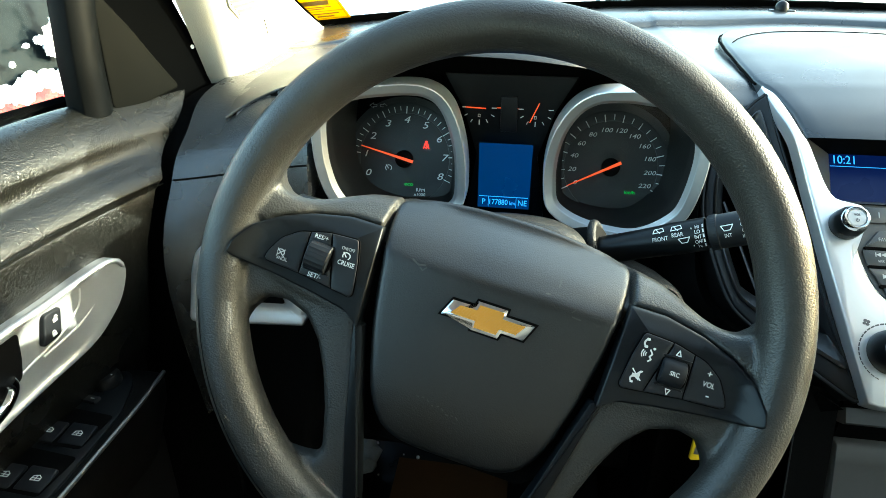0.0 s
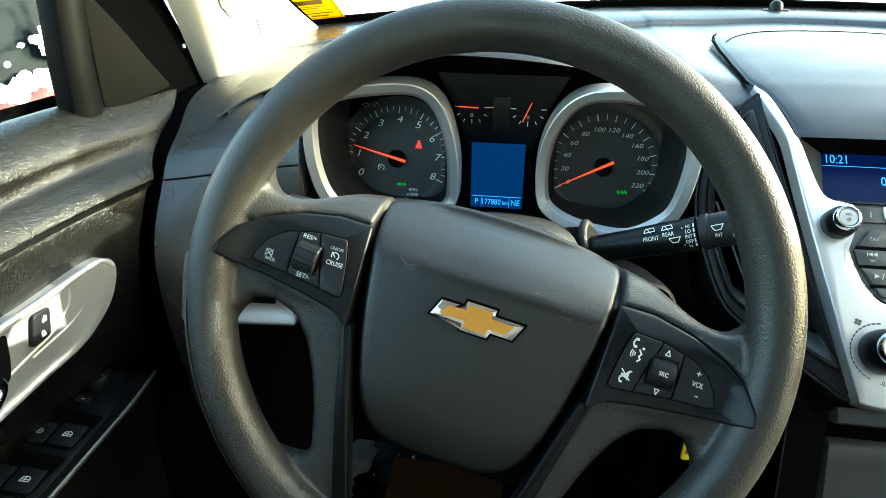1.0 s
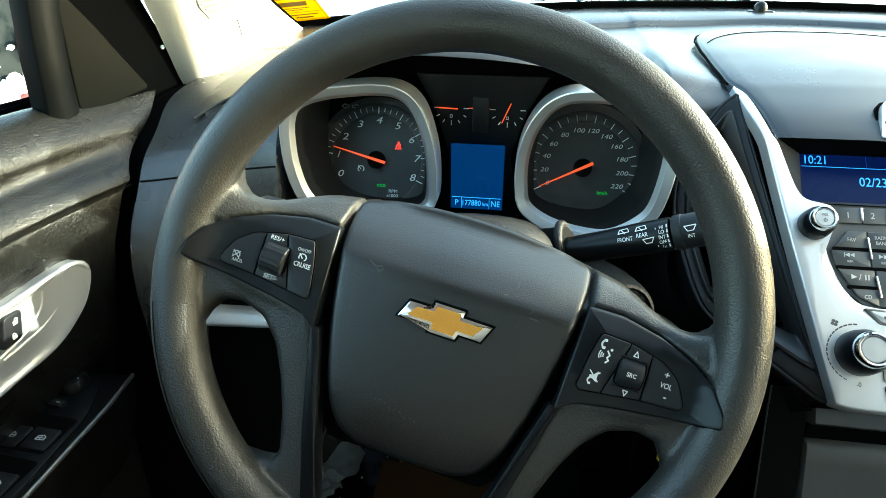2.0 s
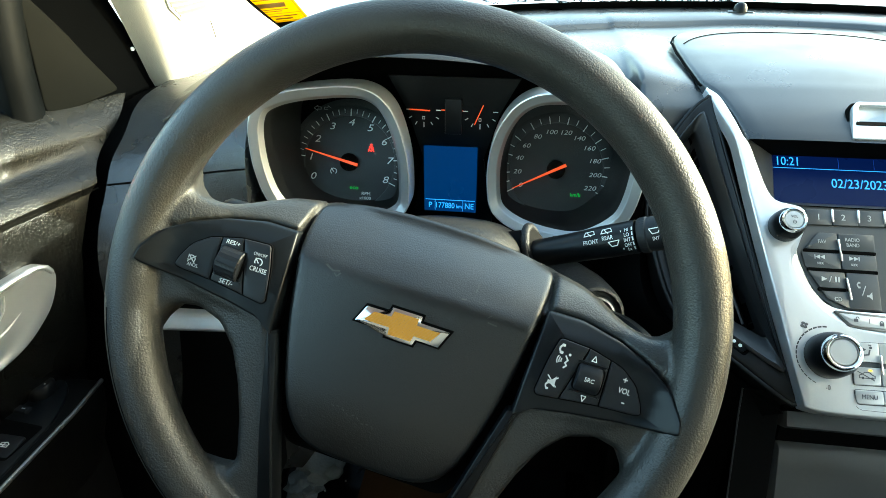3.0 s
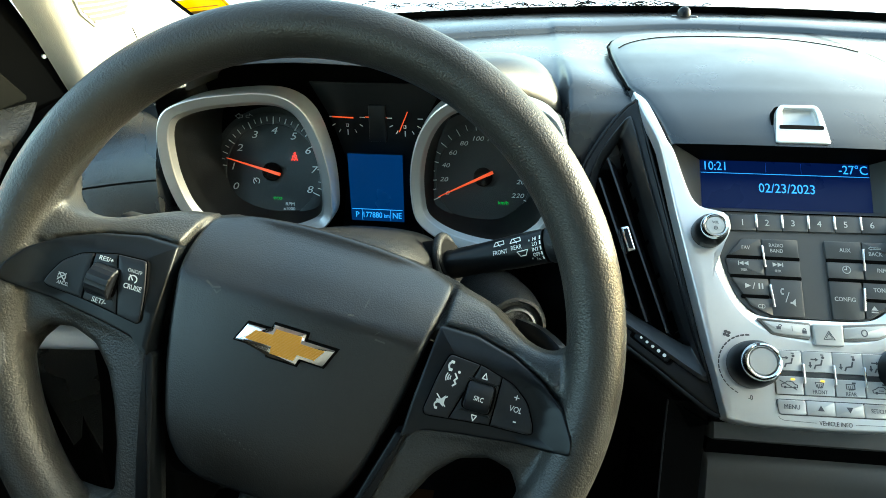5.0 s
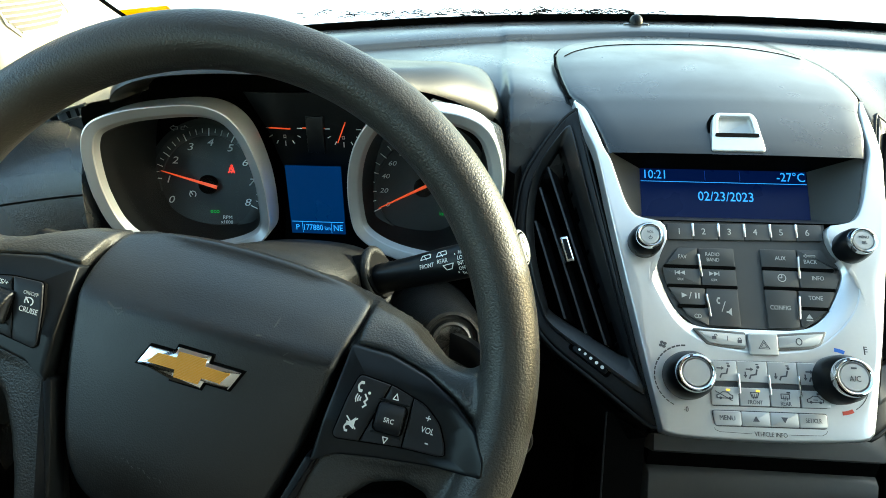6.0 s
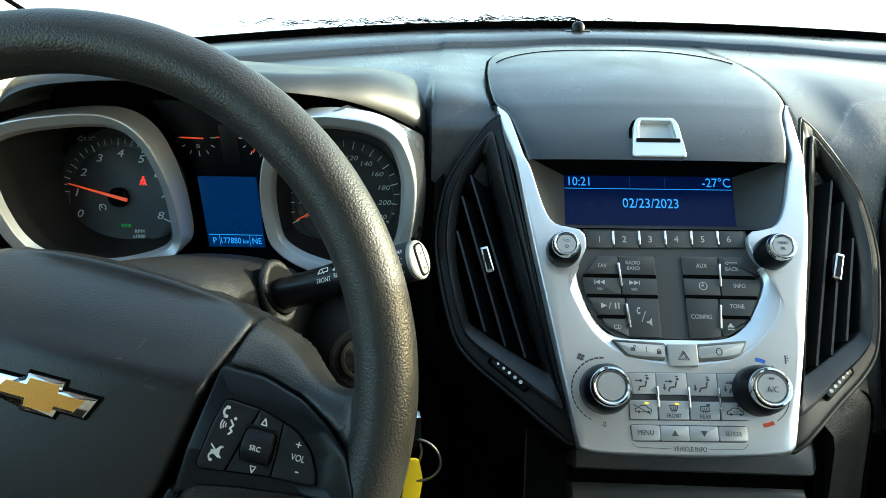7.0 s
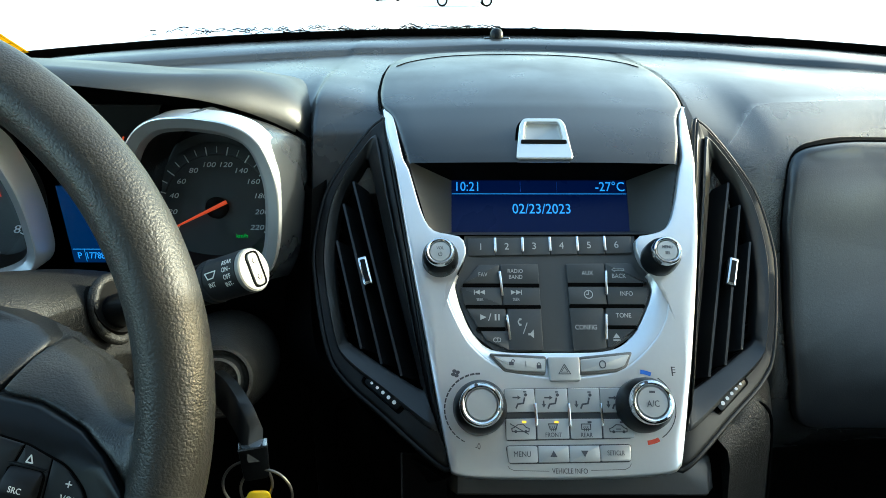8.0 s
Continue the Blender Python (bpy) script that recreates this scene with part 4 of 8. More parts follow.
        part("small_needle", stroke([tuple(b), tuple(e)], 0.0009, 0.0030, 0.0042), NEEDLE, mid, "orange gauge needle")
        bm = stroke([(cx - 0.0012, cy - 0.0090), (cx - 0.0012, cy - 0.0065), (cx + 0.0008, cy - 0.0065), (cx + 0.0008, cy - 0.0090), (cx - 0.0012, cy - 0.0090)], 0.0005, 0.0016, 0.0019)
        part("printed_symbol", bm, MARK, mid)
    scr = part("display_screen", prism(mm(box2(-27.5, -50.0, 27.5, 21.5)), 0.0012, 0.0024), LCD, k, "lit blue driver display")
    scr.matrix_local = deeper(1.014) @ Matrix.Translation((-0.0275, 0.0215, 0)) @ Matrix.Scale(0.957, 4) @ Matrix.Translation((0.0275, -0.0215, 0))
    z = 0.0025
    part("display_text", stroke(mm([(-26, -37.0), (26, -37.0)]), 0.0006, z, z + 0.0001), LCD_TEXT, scr)
    part("display_text", letters("P", 0.0085, -0.0212, -0.0435, z, squeeze=0.95), LCD_TEXT, scr)
    part("display_text", letters("177880", 0.0088, -0.0056, -0.0435, z, squeeze=0.80), LCD_TEXT, scr)
    part("display_text", letters("km", 0.0062, 0.0095, -0.0440, z, squeeze=0.80), LCD_TEXT, scr)
    part("display_text", letters("NE", 0.0092, 0.0203, -0.0435, z, squeeze=0.85), LCD_TEXT, scr)
    for x in (-0.0160, 0.0136):
        part("display_text", stroke([(x, -0.037), (x, -0.049)], 0.0004, z, z + 0.0001), LCD_TEXT, scr)
    # tell-tales
    z = 0.0014
    bm = prism(circle2(-0.0822, 0.0196, 0.0017, 14), z, z + 0.0004)
    for leg in ([(-84.6, 16.6), (-85.4, 12.0), (-86.6, 9.6)], [(-79.8, 16.6), (-79.0, 12.0), (-77.8, 9.6)], [(-84.6, 16.8), (-79.4, 11.6)], [(-84.2, 16.8), (-80.2, 16.8)], [(-85.2, 11.4), (-79.2, 11.4)], [(-82.2, 11.2), (-82.2, 9.2)]):
        stroke(mm(leg), 0.0012, z, z + 0.0004, bm)
    bmesh.ops.translate(bm, verts=bm.verts, vec=(0.0822, -0.0150, 0))
    bmesh.ops.scale(bm, verts=bm.verts, vec=(0.68, 0.68, 1))
    bmesh.ops.translate(bm, verts=bm.verts, vec=(0.0222, 0.0155, 0))
    part("warning_lamp", bm, RED_LAMP, revs, "lit red seat belt warning lamp")
    part("eco_lamp", letters("eco", 0.0056, 0.0059, -0.0254, z, squeeze=1.15), GREEN_LAMP, revs, "lit green eco lamp")
    part("unit_print", letters("RPM", 0.0046, 0.0186, -0.0312, z, squeeze=1.1), MARK_DIM, revs)
    part("unit_print", letters("x1000", 0.0044, 0.0180, -0.0358, z, squeeze=1.1), MARK_DIM, revs)
    part("unit_lamp", letters("km/h", 0.0050, 0.0206, -0.0238, z, squeeze=1.0), GREEN_LAMP, speed, "lit green unit lamp")
    bm = stroke([(-0.0163 + 0.0032 * math.cos(a), -0.0097 + 0.0030 * math.sin(a)) for a in (radians(d) for d in range(-45, 236, 28))], 0.0007, z, z + 0.0003)
    stroke([(-0.0163, -0.0102), (-0.0190, -0.0067)], 0.0007, z, z + 0.0003, bm)
    part("printed_symbol", bm, MARK, revs)
    bm = bmesh.new()
    for s in (-1, 1):
        arrow = [(-0.0300 + s * (0.0018 + a), 0.0535 + b) for a, b in mm([(0, 1.1), (3.6, 1.1), (3.6, 2.6), (7.4, 0), (3.6, -2.6), (3.6, -1.1), (0, -1.1)])]
        stroke(arrow + arrow[:1], 0.0005, z, z + 0.0003, bm)
    part("turn_arrows", bm, PRINT_GREY, revs, "unlit turn signal arrows")
    return k


instrument_cluster()

# ---- centre stack ----
STACK = plane_frame((0.357, 0.450, 1.0085), (0, -0.727, 0.687))


def resample(pts, n):
    p = [Vector((*q, 0.0)[:3]) for q in pts]
    d = [0.0]
    for a, b in zip(p, p[1:]):
        d.append(d[-1] + (b - a).length)
    out, j = [], 0
    for i in range(n):
        s = d[-1] * i / (n - 1)
        while j < len(d) - 2 and d[j + 1] < s:
            j += 1
        f = (s - d[j]) / max(1e-9, d[j + 1] - d[j])
        out.append(p[j].lerp(p[j + 1], min(1, f)))
    return out


def fall(v):
    """How far the face of the stack leans back above the radio."""
    return -0.031 * max(0.0, (v - 0.185) / 0.07) ** 1.35


SEG = 64
OUT_L = spline(mm([(4, -43.2), (-40, -43), (-62, -42), (-70.5, -39.5), (-73.5, -34), (-87, 34), (-105, 126), (-116, 187), (-124.6, 222), (-128.2, 244), (-130.6, 257)]), 7, False)
OUT_R = spline(mm([(4, -43.2), (40, -42), (68, -40), (77, -37.5), (80.5, -32), (90, 10), (99, 50), (113, 128), (119, 187), (125.5, 226), (131.2, 252), (133.4, 264)]), 7, False)
IN_L = spline(mm([(4, 22.5), (-33, 28), (-57, 44), (-71, 69), (-76, 84), (-75, 93), (-69, 99.5), (-63.5, 107), (-61, 116), (-64, 126), (-74, 129), (-86, 132.5), (-94, 146), (-104.5, 182), (-109.5, 193), (-115.2, 220), (-118.8, 238), (-121.4, 247.5), (-125.3, 253.5), (-129.4, 258.5)]), 6, False)
IN_R = spline(mm([(4, 22.5), (42, 27.5), (62, 40), (77, 57), (83.5, 73), (83, 87), (79, 95), (74, 100), (68.5, 107), (65.5, 117), (67, 127), (78, 129.5), (90, 135), (98, 152), (106.5, 184), (111, 196), (115.8, 221), (120.4, 236), (124.0, 248), (127.9, 257), (132.4, 264.5)]), 6, False)


def fascia(outer, inner):
    o, i_ = resample(outer, SEG), resample(inner, SEG)
    rows = []
    for a, b in zip(o, i_):
        d = (b - a).normalized()
        row = []
        for s, dz in ((0.0, -0.016), (0.0, -0.0022), (0.0010, -0.0006), (0.0026, 0.0)):
            p = a + d * s
            row.append((p.x, p.y, dz + fall(p.y)))
        for f in (0.25, 0.5, 0.75):
            p = a.lerp(b, f)
            row.append((p.x, p.y, fall(p.y)))
        for s, dz in ((0.0020, 0.0), (0.0006, -0.0001), (0.0, -0.0005), (0.0, -0.010)):
            p = b - d * s
            row.append((p.x, p.y, dz + fall(p.y)))
        rows.append(row)
    return grid_sheet(rows)


def round_knob(parent, cx, cy, r, h, label, face, small=False):
    k = part("knob", lathe([(r * 1.02, -0.001), (r * 1.03, h * 0.20), (r * 0.97, h * 0.55), (r * 0.82, h * 0.74)], 56, cx, cy), PANEL, parent, label)
    ring = lathe([(r * 0.80, h * 0.66), (r * 0.81, h * 0.82), (r * 0.79, h * 0.92), (r * 0.74, h * 0.975), (r * 0.68, h * 0.985), (r * 0.62, h * 0.96), (r * 0.585, h * 0.90), (r * 0.575, h * 0.80)], 64, cx, cy)
    part("chrome_ring", ring, CHROME, k, "polished chrome ring")
    part("knob_face", lathe([(r * 0.56, h * 0.5), (r * 0.56, h * 0.90), (r * 0.54, h * 0.93), (0.0005, h * 0.945)], 48, cx, cy), face, k, "silver push face")
    return k


def symbol(parent, bm, mat=None):
    return part("printed_symbol", bm, mat or PRINT_GREY, parent)


def key_plate(parent, pts, z0, z1, mat, r=0.0012, label="", name="button"):
    return part(name, prism(rounded(pts, r, 3), z0, z1, 0.0005, 2), mat, parent, label)


def center_stack():
    st = thing("center_stack", "silver and black center stack with radio, blue display and climate controls", "center console", STACK)
    part("fascia_side", fascia(OUT_L, IN_L), SILVER, st, "satin silver painted surround", sharp=60)
    part("fascia_side", fascia(OUT_R, IN_R), SILVER, st, "satin silver painted surround", sharp=60)
    part("housing", prism(mm([(-70, -40), (76, -38), (112, 128), (120, 185), (-114, 185), (-103, 128)]), -0.09, -0.042), VOID, st)
    # bright band that runs round the foot of the radio
    band_o = spline(mm([(-69.5, 99.5), (-75.2, 93), (-76.2, 84), (-71, 69), (-57, 44), (-33, 28), (4, 22.5), (42, 27.5), (62, 40), (77, 57), (83.7, 73), (83.2, 87), (79, 95), (74, 100)]), 6, False)
    band_i = spline(mm([(-66.5, 97.5), (-68.0, 94), (-68.8, 88), (-64.5, 72), (-56, 54), (-40, 42.2), (4, 41), (40, 42.7), (57.3, 53), (68.3, 70), (74.8, 86), (74.2, 92), (73.0, 96), (71.5, 98)]), 6, False)
    o, i_ = resample(band_o, 60), resample(band_i, 60)
    rows = []
    for a, b in zip(o, i_):
        rows.append([(*(a.lerp(b, f)).xy, z) for f, z in ((-0.03, -0.004), (-0.03, -0.0006), (0.06, -0.0006), (0.5, -0.0026), (0.94, -0.0050), (1.0, -0.0056), (1.0, -0.014))])
    part("trim_band", grid_sheet(rows), SILVER, st, "bright silver band under the radio", sharp=50)
    # radio face
    face = mm([(-62, 130), (67, 130.5), (67, 118), (71, 106), (74, 97), (74.6, 86), (68, 70), (57, 53), (40, 42.4), (-40, 42), (-55.5, 54), (-64, 72), (-68.6, 88), (-67, 98), (-62.5, 108), (-61, 118)])
    radio = part("radio_face", prism(face, -0.016, -0.0066), RADIO, st, "dark grey radio face")
    # display in its recess
    # walls of the recess: four slanting faces; the upper one's shade is painted black
    S = mm([(-71, 145.5), (74, 146.5), (76, 192.5), (-71, 192)])
    F = mm([(-88, 130.0), (92, 131.0), (108, 194), (-106, 194)])
    zs, zf = -0.0378, -0.0045
    for i in range(4):
        j = (i + 1) % 4
        bm = bmesh.new()
        q = [bm.verts.new((*F[i], zf + fall(F[i][1]))), bm.verts.new((*F[j], zf + fall(F[j][1]))), bm.verts.new((*S[j], zs)), bm.verts.new((*S[i], zs))]
        bm.faces.new(q)
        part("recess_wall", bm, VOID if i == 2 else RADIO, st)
    part("recess_back", prism(mm(box2(-80, 138, 86, 198)), -0.05, -0.0390), BLACK, st)
    scr = part("display_screen", prism(mm(box2(-71, 145.5, 75, 192.5)), -0.0395, -0.0375), LCD_DARK, st, "navy blue radio display with light blue text")
    z = -0.0374
    part("display_text", letters("10:21", 0.0120, -0.0578, 0.1860, z, squeeze=0.84), LCD_TEXT, scr)
    part("display_text", letters("-27\u00b0C", 0.0120, 0.0615, 0.1862, z, squeeze=0.86), LCD_TEXT, scr)
    part("display_text", letters("02/23/2023", 0.0125, 0.0035, 0.1658, z, squeeze=0.86), LCD_TEXT, scr)
    part("display_text", stroke(mm([(-70.5, 179.6), (74.5, 180.0)]), 0.0005, z, z + 0.0001), LCD_TEXT, scr)
    for x in (-13.5, 17.0):
        part("display_text", stroke(mm([(x, 181.5), (x, 191)]), 0.0003, z, z + 0.0001), BLUE_PRINT, scr)
    # preset row
    z0, z1 = -0.0068, -0.0048
    x0, x1, n = -59.5, 64.0, 6
    w = (x1 - x0) / n
    for i in range(n):
        a, b = x0 + i * w + 0.25, x0 + (i + 1) * w - 0.25
        va, vb = 113.3 + (a - x0) * 0.02, 113.3 + (b - x0) * 0.02
        k = key_plate(radio, mm([(a, va), (b, vb), (b, vb + 13.9), (a, va + 13.9)]), z0, z1, RADIO, 0.0008, name="preset_button")
        part("printed_symbol", letters(str(i + 1), 0.0075, ((a + b) / 2 - (1.5 if i else 0.5)) * MM, (va + 7.0) * MM, z1, squeeze=1.0), PRINT_GREY, k)
        if i:
            part("chrome_divider", prism(rounded(mm(box2(a - 1.3, va + 2.2, a + 0.8, va + 14.2)), 0.0009, 3), z1 - 0.0008, z1 + 0.0011, 0.0007, 2), CHROME, radio, "chrome divider")
    # radio keys, as polygons cut out of two blocks
    L = mm([(-51.4, 106.6), (-7.2, 107.2), (-6.5, 42.3), (-32, 42.6), (-47.6, 50), (-57, 66), (-62.8, 75), (-65.2, 88.5)])
    R = mm([(13.2, 107.6), (61.8, 108.1), (71.4, 92.5), (72.2, 84), (60.8, 58.2), (44, 45.2), (31.3, 42.8), (14.2, 42.6)])
    def cut(block_pts, y0, y1, xa, xb):
        p = clip2(clip2(block_pts, 0, 1, y1 * MM), 0, -1, -y0 * MM)
        return clip2(clip2(p, 1, 0, xb * MM), -1, 0, -xa * MM)
    rows_l = [(91.6, 108, -80, -36.2), (91.6, 108, -35.6, 0), (75.2, 89.2, -80, -35.0), (75.2, 89.2, -34.4, 0), (58.8, 73.2, -80, -32.4), (40, 56.8, -80, -30.8), (40, 73.2, -31.6, 0)]
    rows_r = [(92.4, 109, 0, 41.7), (92.4, 109, 42.3, 90), (76.0, 90.0, 0, 41.2), (76.0, 90.0, 41.8, 90), (40, 74.0, 0, 38.4), (60.4, 74.0, 39.6, 90), (40, 58.4, 39.0, 90)]
    keys = []
    for blk, rows in ((L, rows_l), (R, rows_r)):
        for y0, y1, xa, xb in rows:
            p = cut(blk, y0, y1, xa, xb)
            keys.append(part("radio_button", prism(inset(rounded(p, 0.0012, 2), 0.0002), z0, z1, 0.0005, 2), RADIO, radio))
    for y, xa, xb in ((90.4, -63.5, -7.2), (74.2, -61.5, -7.0), (57.8, -54, -33)):
        part("slot", prism(rounded(mm(box2(xa, y - 1.35, xb, y + 1.35)), 0.0008, 2), -0.0068, -0.0045), VOID, radio)
    for y, xa, xb in ((91.2, 14, 69.0), (75.0, 14, 68.4), (59.4, 40, 61)):
        part("slot", prism(rounded(mm(box2(xa, y - 1.35, xb, y + 1.35)), 0.0008, 2), -0.0068, -0.0045), VOID, radio)
    for xa, ya, xb, yb in ((-36.2, 101.2, -34.6, 82.0), (-32.0, 68.2, -30.0, 49.6), (42.5, 101.8, 41.2, 83.2), (39.6, 69.0, 37.9, 50.2)):
        d = Vector((xb - xa, yb - ya)).normalized()
        nn = Vector((-d.y, d.x)) * 1.0
        part("chrome_divider", prism(rounded(mm([(xa + nn.x, ya + nn.y), (xb + nn.x, yb + nn.y), (xb - nn.x, yb - nn.y), (xa - nn.x, ya - nn.y)]), 0.0007, 2), z1 - 0.0006, z1 + 0.0016, 0.0007, 2), CHROME, radio, "chrome divider")
    zt = z1
    def word(t, size, x, y, host, sq=0.85, mat=None):
        part("printed_symbol", letters(t, size, x * MM, y * MM, zt, squeeze=sq), mat or PRINT_GREY, host)
    word("FAV", 0.0046, -48.6, 98.6, keys[0])
    word("RADIO", 0.0044, -24.6, 101.4, keys[1]), word("BAND", 0.0044, -24.4, 96.8, keys[1])
    word("SEEK", 0.0028, -51.0, 79.6, keys[2]), word("SEEK", 0.0028, -24.6, 79.8, keys[3])
    word("CD", 0.0048, -39.3, 49.8, keys[5])
    word("AUX", 0.0048, 28.7, 100.0, keys[7]), word("BACK", 0.0048, 51.8, 97.8, keys[8])
    word("INFO", 0.0048, 56.1, 84.3, keys[10]), word("CONFIG", 0.0050, 24.7, 59.2, keys[11]), word("TONE", 0.0048, 52.4, 68.0, keys[12])
    for s, cx, host in ((-1, -51.0, keys[2]), (1, -24.6, keys[3])):
        bm = bmesh.new()
        for off in (-1.9, 1.9):
            prism(mm([(cx + off - s * 1.8, 83.4), (cx + off - s * 1.8, 87.0), (cx + off + s * 1.8, 85.2)]), zt, zt + 0.0002, bm=bm)
        prism(mm(box2(cx + s * 4.0 - 0.3, 83.4, cx + s * 4.0 + 0.3, 87.0)), zt, zt + 0.0002, bm=bm)
        symbol(host, bm)
    bm = prism(mm([(-51, 64.4), (-51, 68.6), (-46.6, 66.5)]), zt, zt + 0.0002)
    stroke(mm([(-45, 64), (-43.4, 69)]), 0.0006, zt, zt + 0.0002, bm)
    for x in (-40.6, -38.2):
        prism(mm(box2(x, 64.2, x + 1.2, 68.8)), zt, zt + 0.0002, bm=bm)
    symbol(keys[4], bm)
    bm = receiver(-0.0215, 0.0630, 0.0036, zt)
    stroke(mm([(-20.5, 54.5), (-17.5, 62.5)]), 0.0006, zt, zt + 0.0002, bm)
    prism(mm([(-17, 54.8), (-15.4, 54.8), (-13, 57.6), (-13, 51.2), (-15.4, 53.4), (-17, 53.4)]), zt, zt + 0.0002, bm=bm)
    symbol(keys[6], bm)
    bm = stroke([(0.0283 + 0.0030 * math.cos(a), 0.0838 + 0.0030 * math.sin(a)) for a in (2 * math.pi * i / 20 for i in range(21))], 0.0006, zt, zt + 0.0002)
    stroke(mm([(28.3, 86), (28.3, 83.8), (26.6, 83.8)]), 0.0006, zt, zt + 0.0002, bm)
    symbol(keys[9], bm)
    symbol(keys[8], stroke(mm([(49, 104.2), (47, 102.8), (49, 101.4), (49, 102.2), (56, 102.2), (56, 103.4), (49, 103.4), (49, 104.2)]), 0.0004, zt, zt + 0.0002))
    bm = prism(mm([(43.4, 51.6), (48.4, 51.6), (45.9, 55.0)]), zt, zt + 0.0002)
    prism(mm(box2(43.4, 49.6, 48.4, 50.6)), zt, zt + 0.0002, bm=bm)
    symbol(keys[13], bm)
    # round knobs
    for cx, cy, text in ((-0.0800, 0.1082, ("VOL", "")), (0.0808, 0.1095, ("MENU", "SEL"))):
        k = round_knob(st, cx, cy, 0.0130, 0.0210, "black knob with a chrome ring", SILVER_KEY)
        part("printed_symbol", letters(text[0], 0.0032, cx, cy + 0.0022, 0.0199, squeeze=0.85), PRINT_DARK, k)
        if text[1]:
            part("printed_symbol", letters(text[1], 0.0032, cx, cy - 0.0022, 0.0199, squeeze=0.85), PRINT_DARK, k)
        else:
            bm = stroke([(cx + 0.0013 * math.cos(a), cy - 0.0024 + 0.0013 * math.sin(a)) for a in (radians(d) for d in range(125, 416, 24))], 0.0004, 0.0199, 0.0201)
            stroke([(cx, cy - 0.0022), (cx, cy - 0.0006)], 0.0004, 0.0199, 0.0201, bm)
            part("printed_symbol", bm, PRINT_DARK, k)
    for cx, cy in ((-0.0530, 0.0022), (0.0568, 0.0042)):
        k = round_knob(st, cx, cy, 0.0176, 0.0262, "large black knob with a chrome ring", SILVER_KEY)
        part("pointer", lathe([(0.0012, 0.0240), (0.0012, 0.0262)], 12, cx - 0.0035, cy + 0.0120), PRINT_DARK, k)
        if cx > 0:
            part("printed_symbol", letters("A/C", 0.0058, cx, cy - 0.0015, 0.0249, squeeze=0.85), PRINT_DARK, k)
            part("printed_symbol", prism([(cx - 0.0018, cy + 0.0055), (cx + 0.0018, cy + 0.0055), (cx + 0.0018, cy + 0.0068), (cx - 0.0018, cy + 0.0068)], 0.0247, 0.0250), PRINT_DARK, k)
    # lock and hazard keys in the band
    z0, z1 = 0.0008, 0.0062
    def slope_key(pts, name, label):
        return part(name, prism(rounded(mm(pts), 0.0015, 3), -0.005, 0.0016, 0.0007, 2), SILVER_KEY, st, label)
    part("key_rim", prism(rounded(mm([(-46, 39.6), (-6, 37.6), (-7, 24.4), (-26, 25.4), (-36, 27)]), 0.002, 3), -0.005, 0.0006, 0.0005, 2), DULL_METAL, st, "grey frame round the lock keys")
    part("key_rim", prism(rounded(mm([(16.5, 37.2), (54.5, 41), (49.5, 30.0), (42.5, 26.8), (16.5, 24.4)]), 0.002, 3), -0.005, 0.0006, 0.0005, 2), DULL_METAL, st, "grey frame round the lock keys")
    lk = slope_key([(-43, 37.4), (-6.6, 35.6), (-7.2, 26.4), (-26, 27.2), (-34.5, 28.4)], "lock_button", "light silver door lock key")
    hz = part("hazard_button", prism(rounded(mm([(-5.6, 36.6), (16.6, 37.0), (16.4, 20.2), (-4.6, 20.0)]), 0.0015, 3), -0.005, 0.0030, 0.0010, 3), SILVER_KEY, st, "light silver hazard key with a triangle")
    rk = slope_key([(17.4, 35.2), (52, 38.9), (47.8, 31.0), (41.6, 28.6), (17.2, 26.4)], "lock_button", "light silver key with a printed ring")
    tri = mm([(1.6, 25.0), (9.8, 25.0), (5.7, 31.6)])
    symbol(hz, stroke(tri + tri[:1], 0.0005, 0.0030, 0.0032), PRINT_DARK)
    tri = mm([(3.4, 26.2), (8.0, 26.2), (5.7, 29.8)])
    symbol(hz, stroke(tri + tri[:1], 0.0004, 0.0030, 0.0032), PRINT_DARK)
    for cx, cy, up in ((-30.5, 32.6, 1.2), (-11.5, 30.4, 0.0)):
        bm = prism(mm(box2(cx - 1.6, cy - 1.6, cx + 1.6, cy + 0.8)), 0.0016, 0.0018)
        stroke([((cx + up + 1.1 * math.cos(a)) * MM, (cy + 0.9 + 1.5 * math.sin(a)) * MM) for a in (radians(d) for d in range(0, 181, 30))], 0.0005, 0.0016, 0.0018, bm)
        symbol(lk, bm, PRINT_DARK)
    symbol(lk, stroke(mm([(-20.5, 30.2), (-20.5, 34.0)]), 0.0003, 0.0016, 0.0018), PRINT_DARK)
    symbol(rk, stroke([(0.0325 + 0.0021 * math.cos(a), 0.0318 + 0.0025 * math.sin(a)) for a in (2 * math.pi * i / 16 for i in range(17))], 0.0007, 0.0016, 0.0018), PRINT_DARK)
    # climate keys
    z0, z1 = -0.0005, 0.0016
    part("key_recess", prism(rounded(mm([(-36.4, 15.2), (50.8, 16.6), (48.6, -17.2), (-35.8, -19.0)]), 0.002, 3), -0.001, 0.0004), PRINT_DARK, st)
    cols = [(-36.0, -15.6), (-15.2, 6.8), (7.2, 28.6), (29.0, 50.0)]
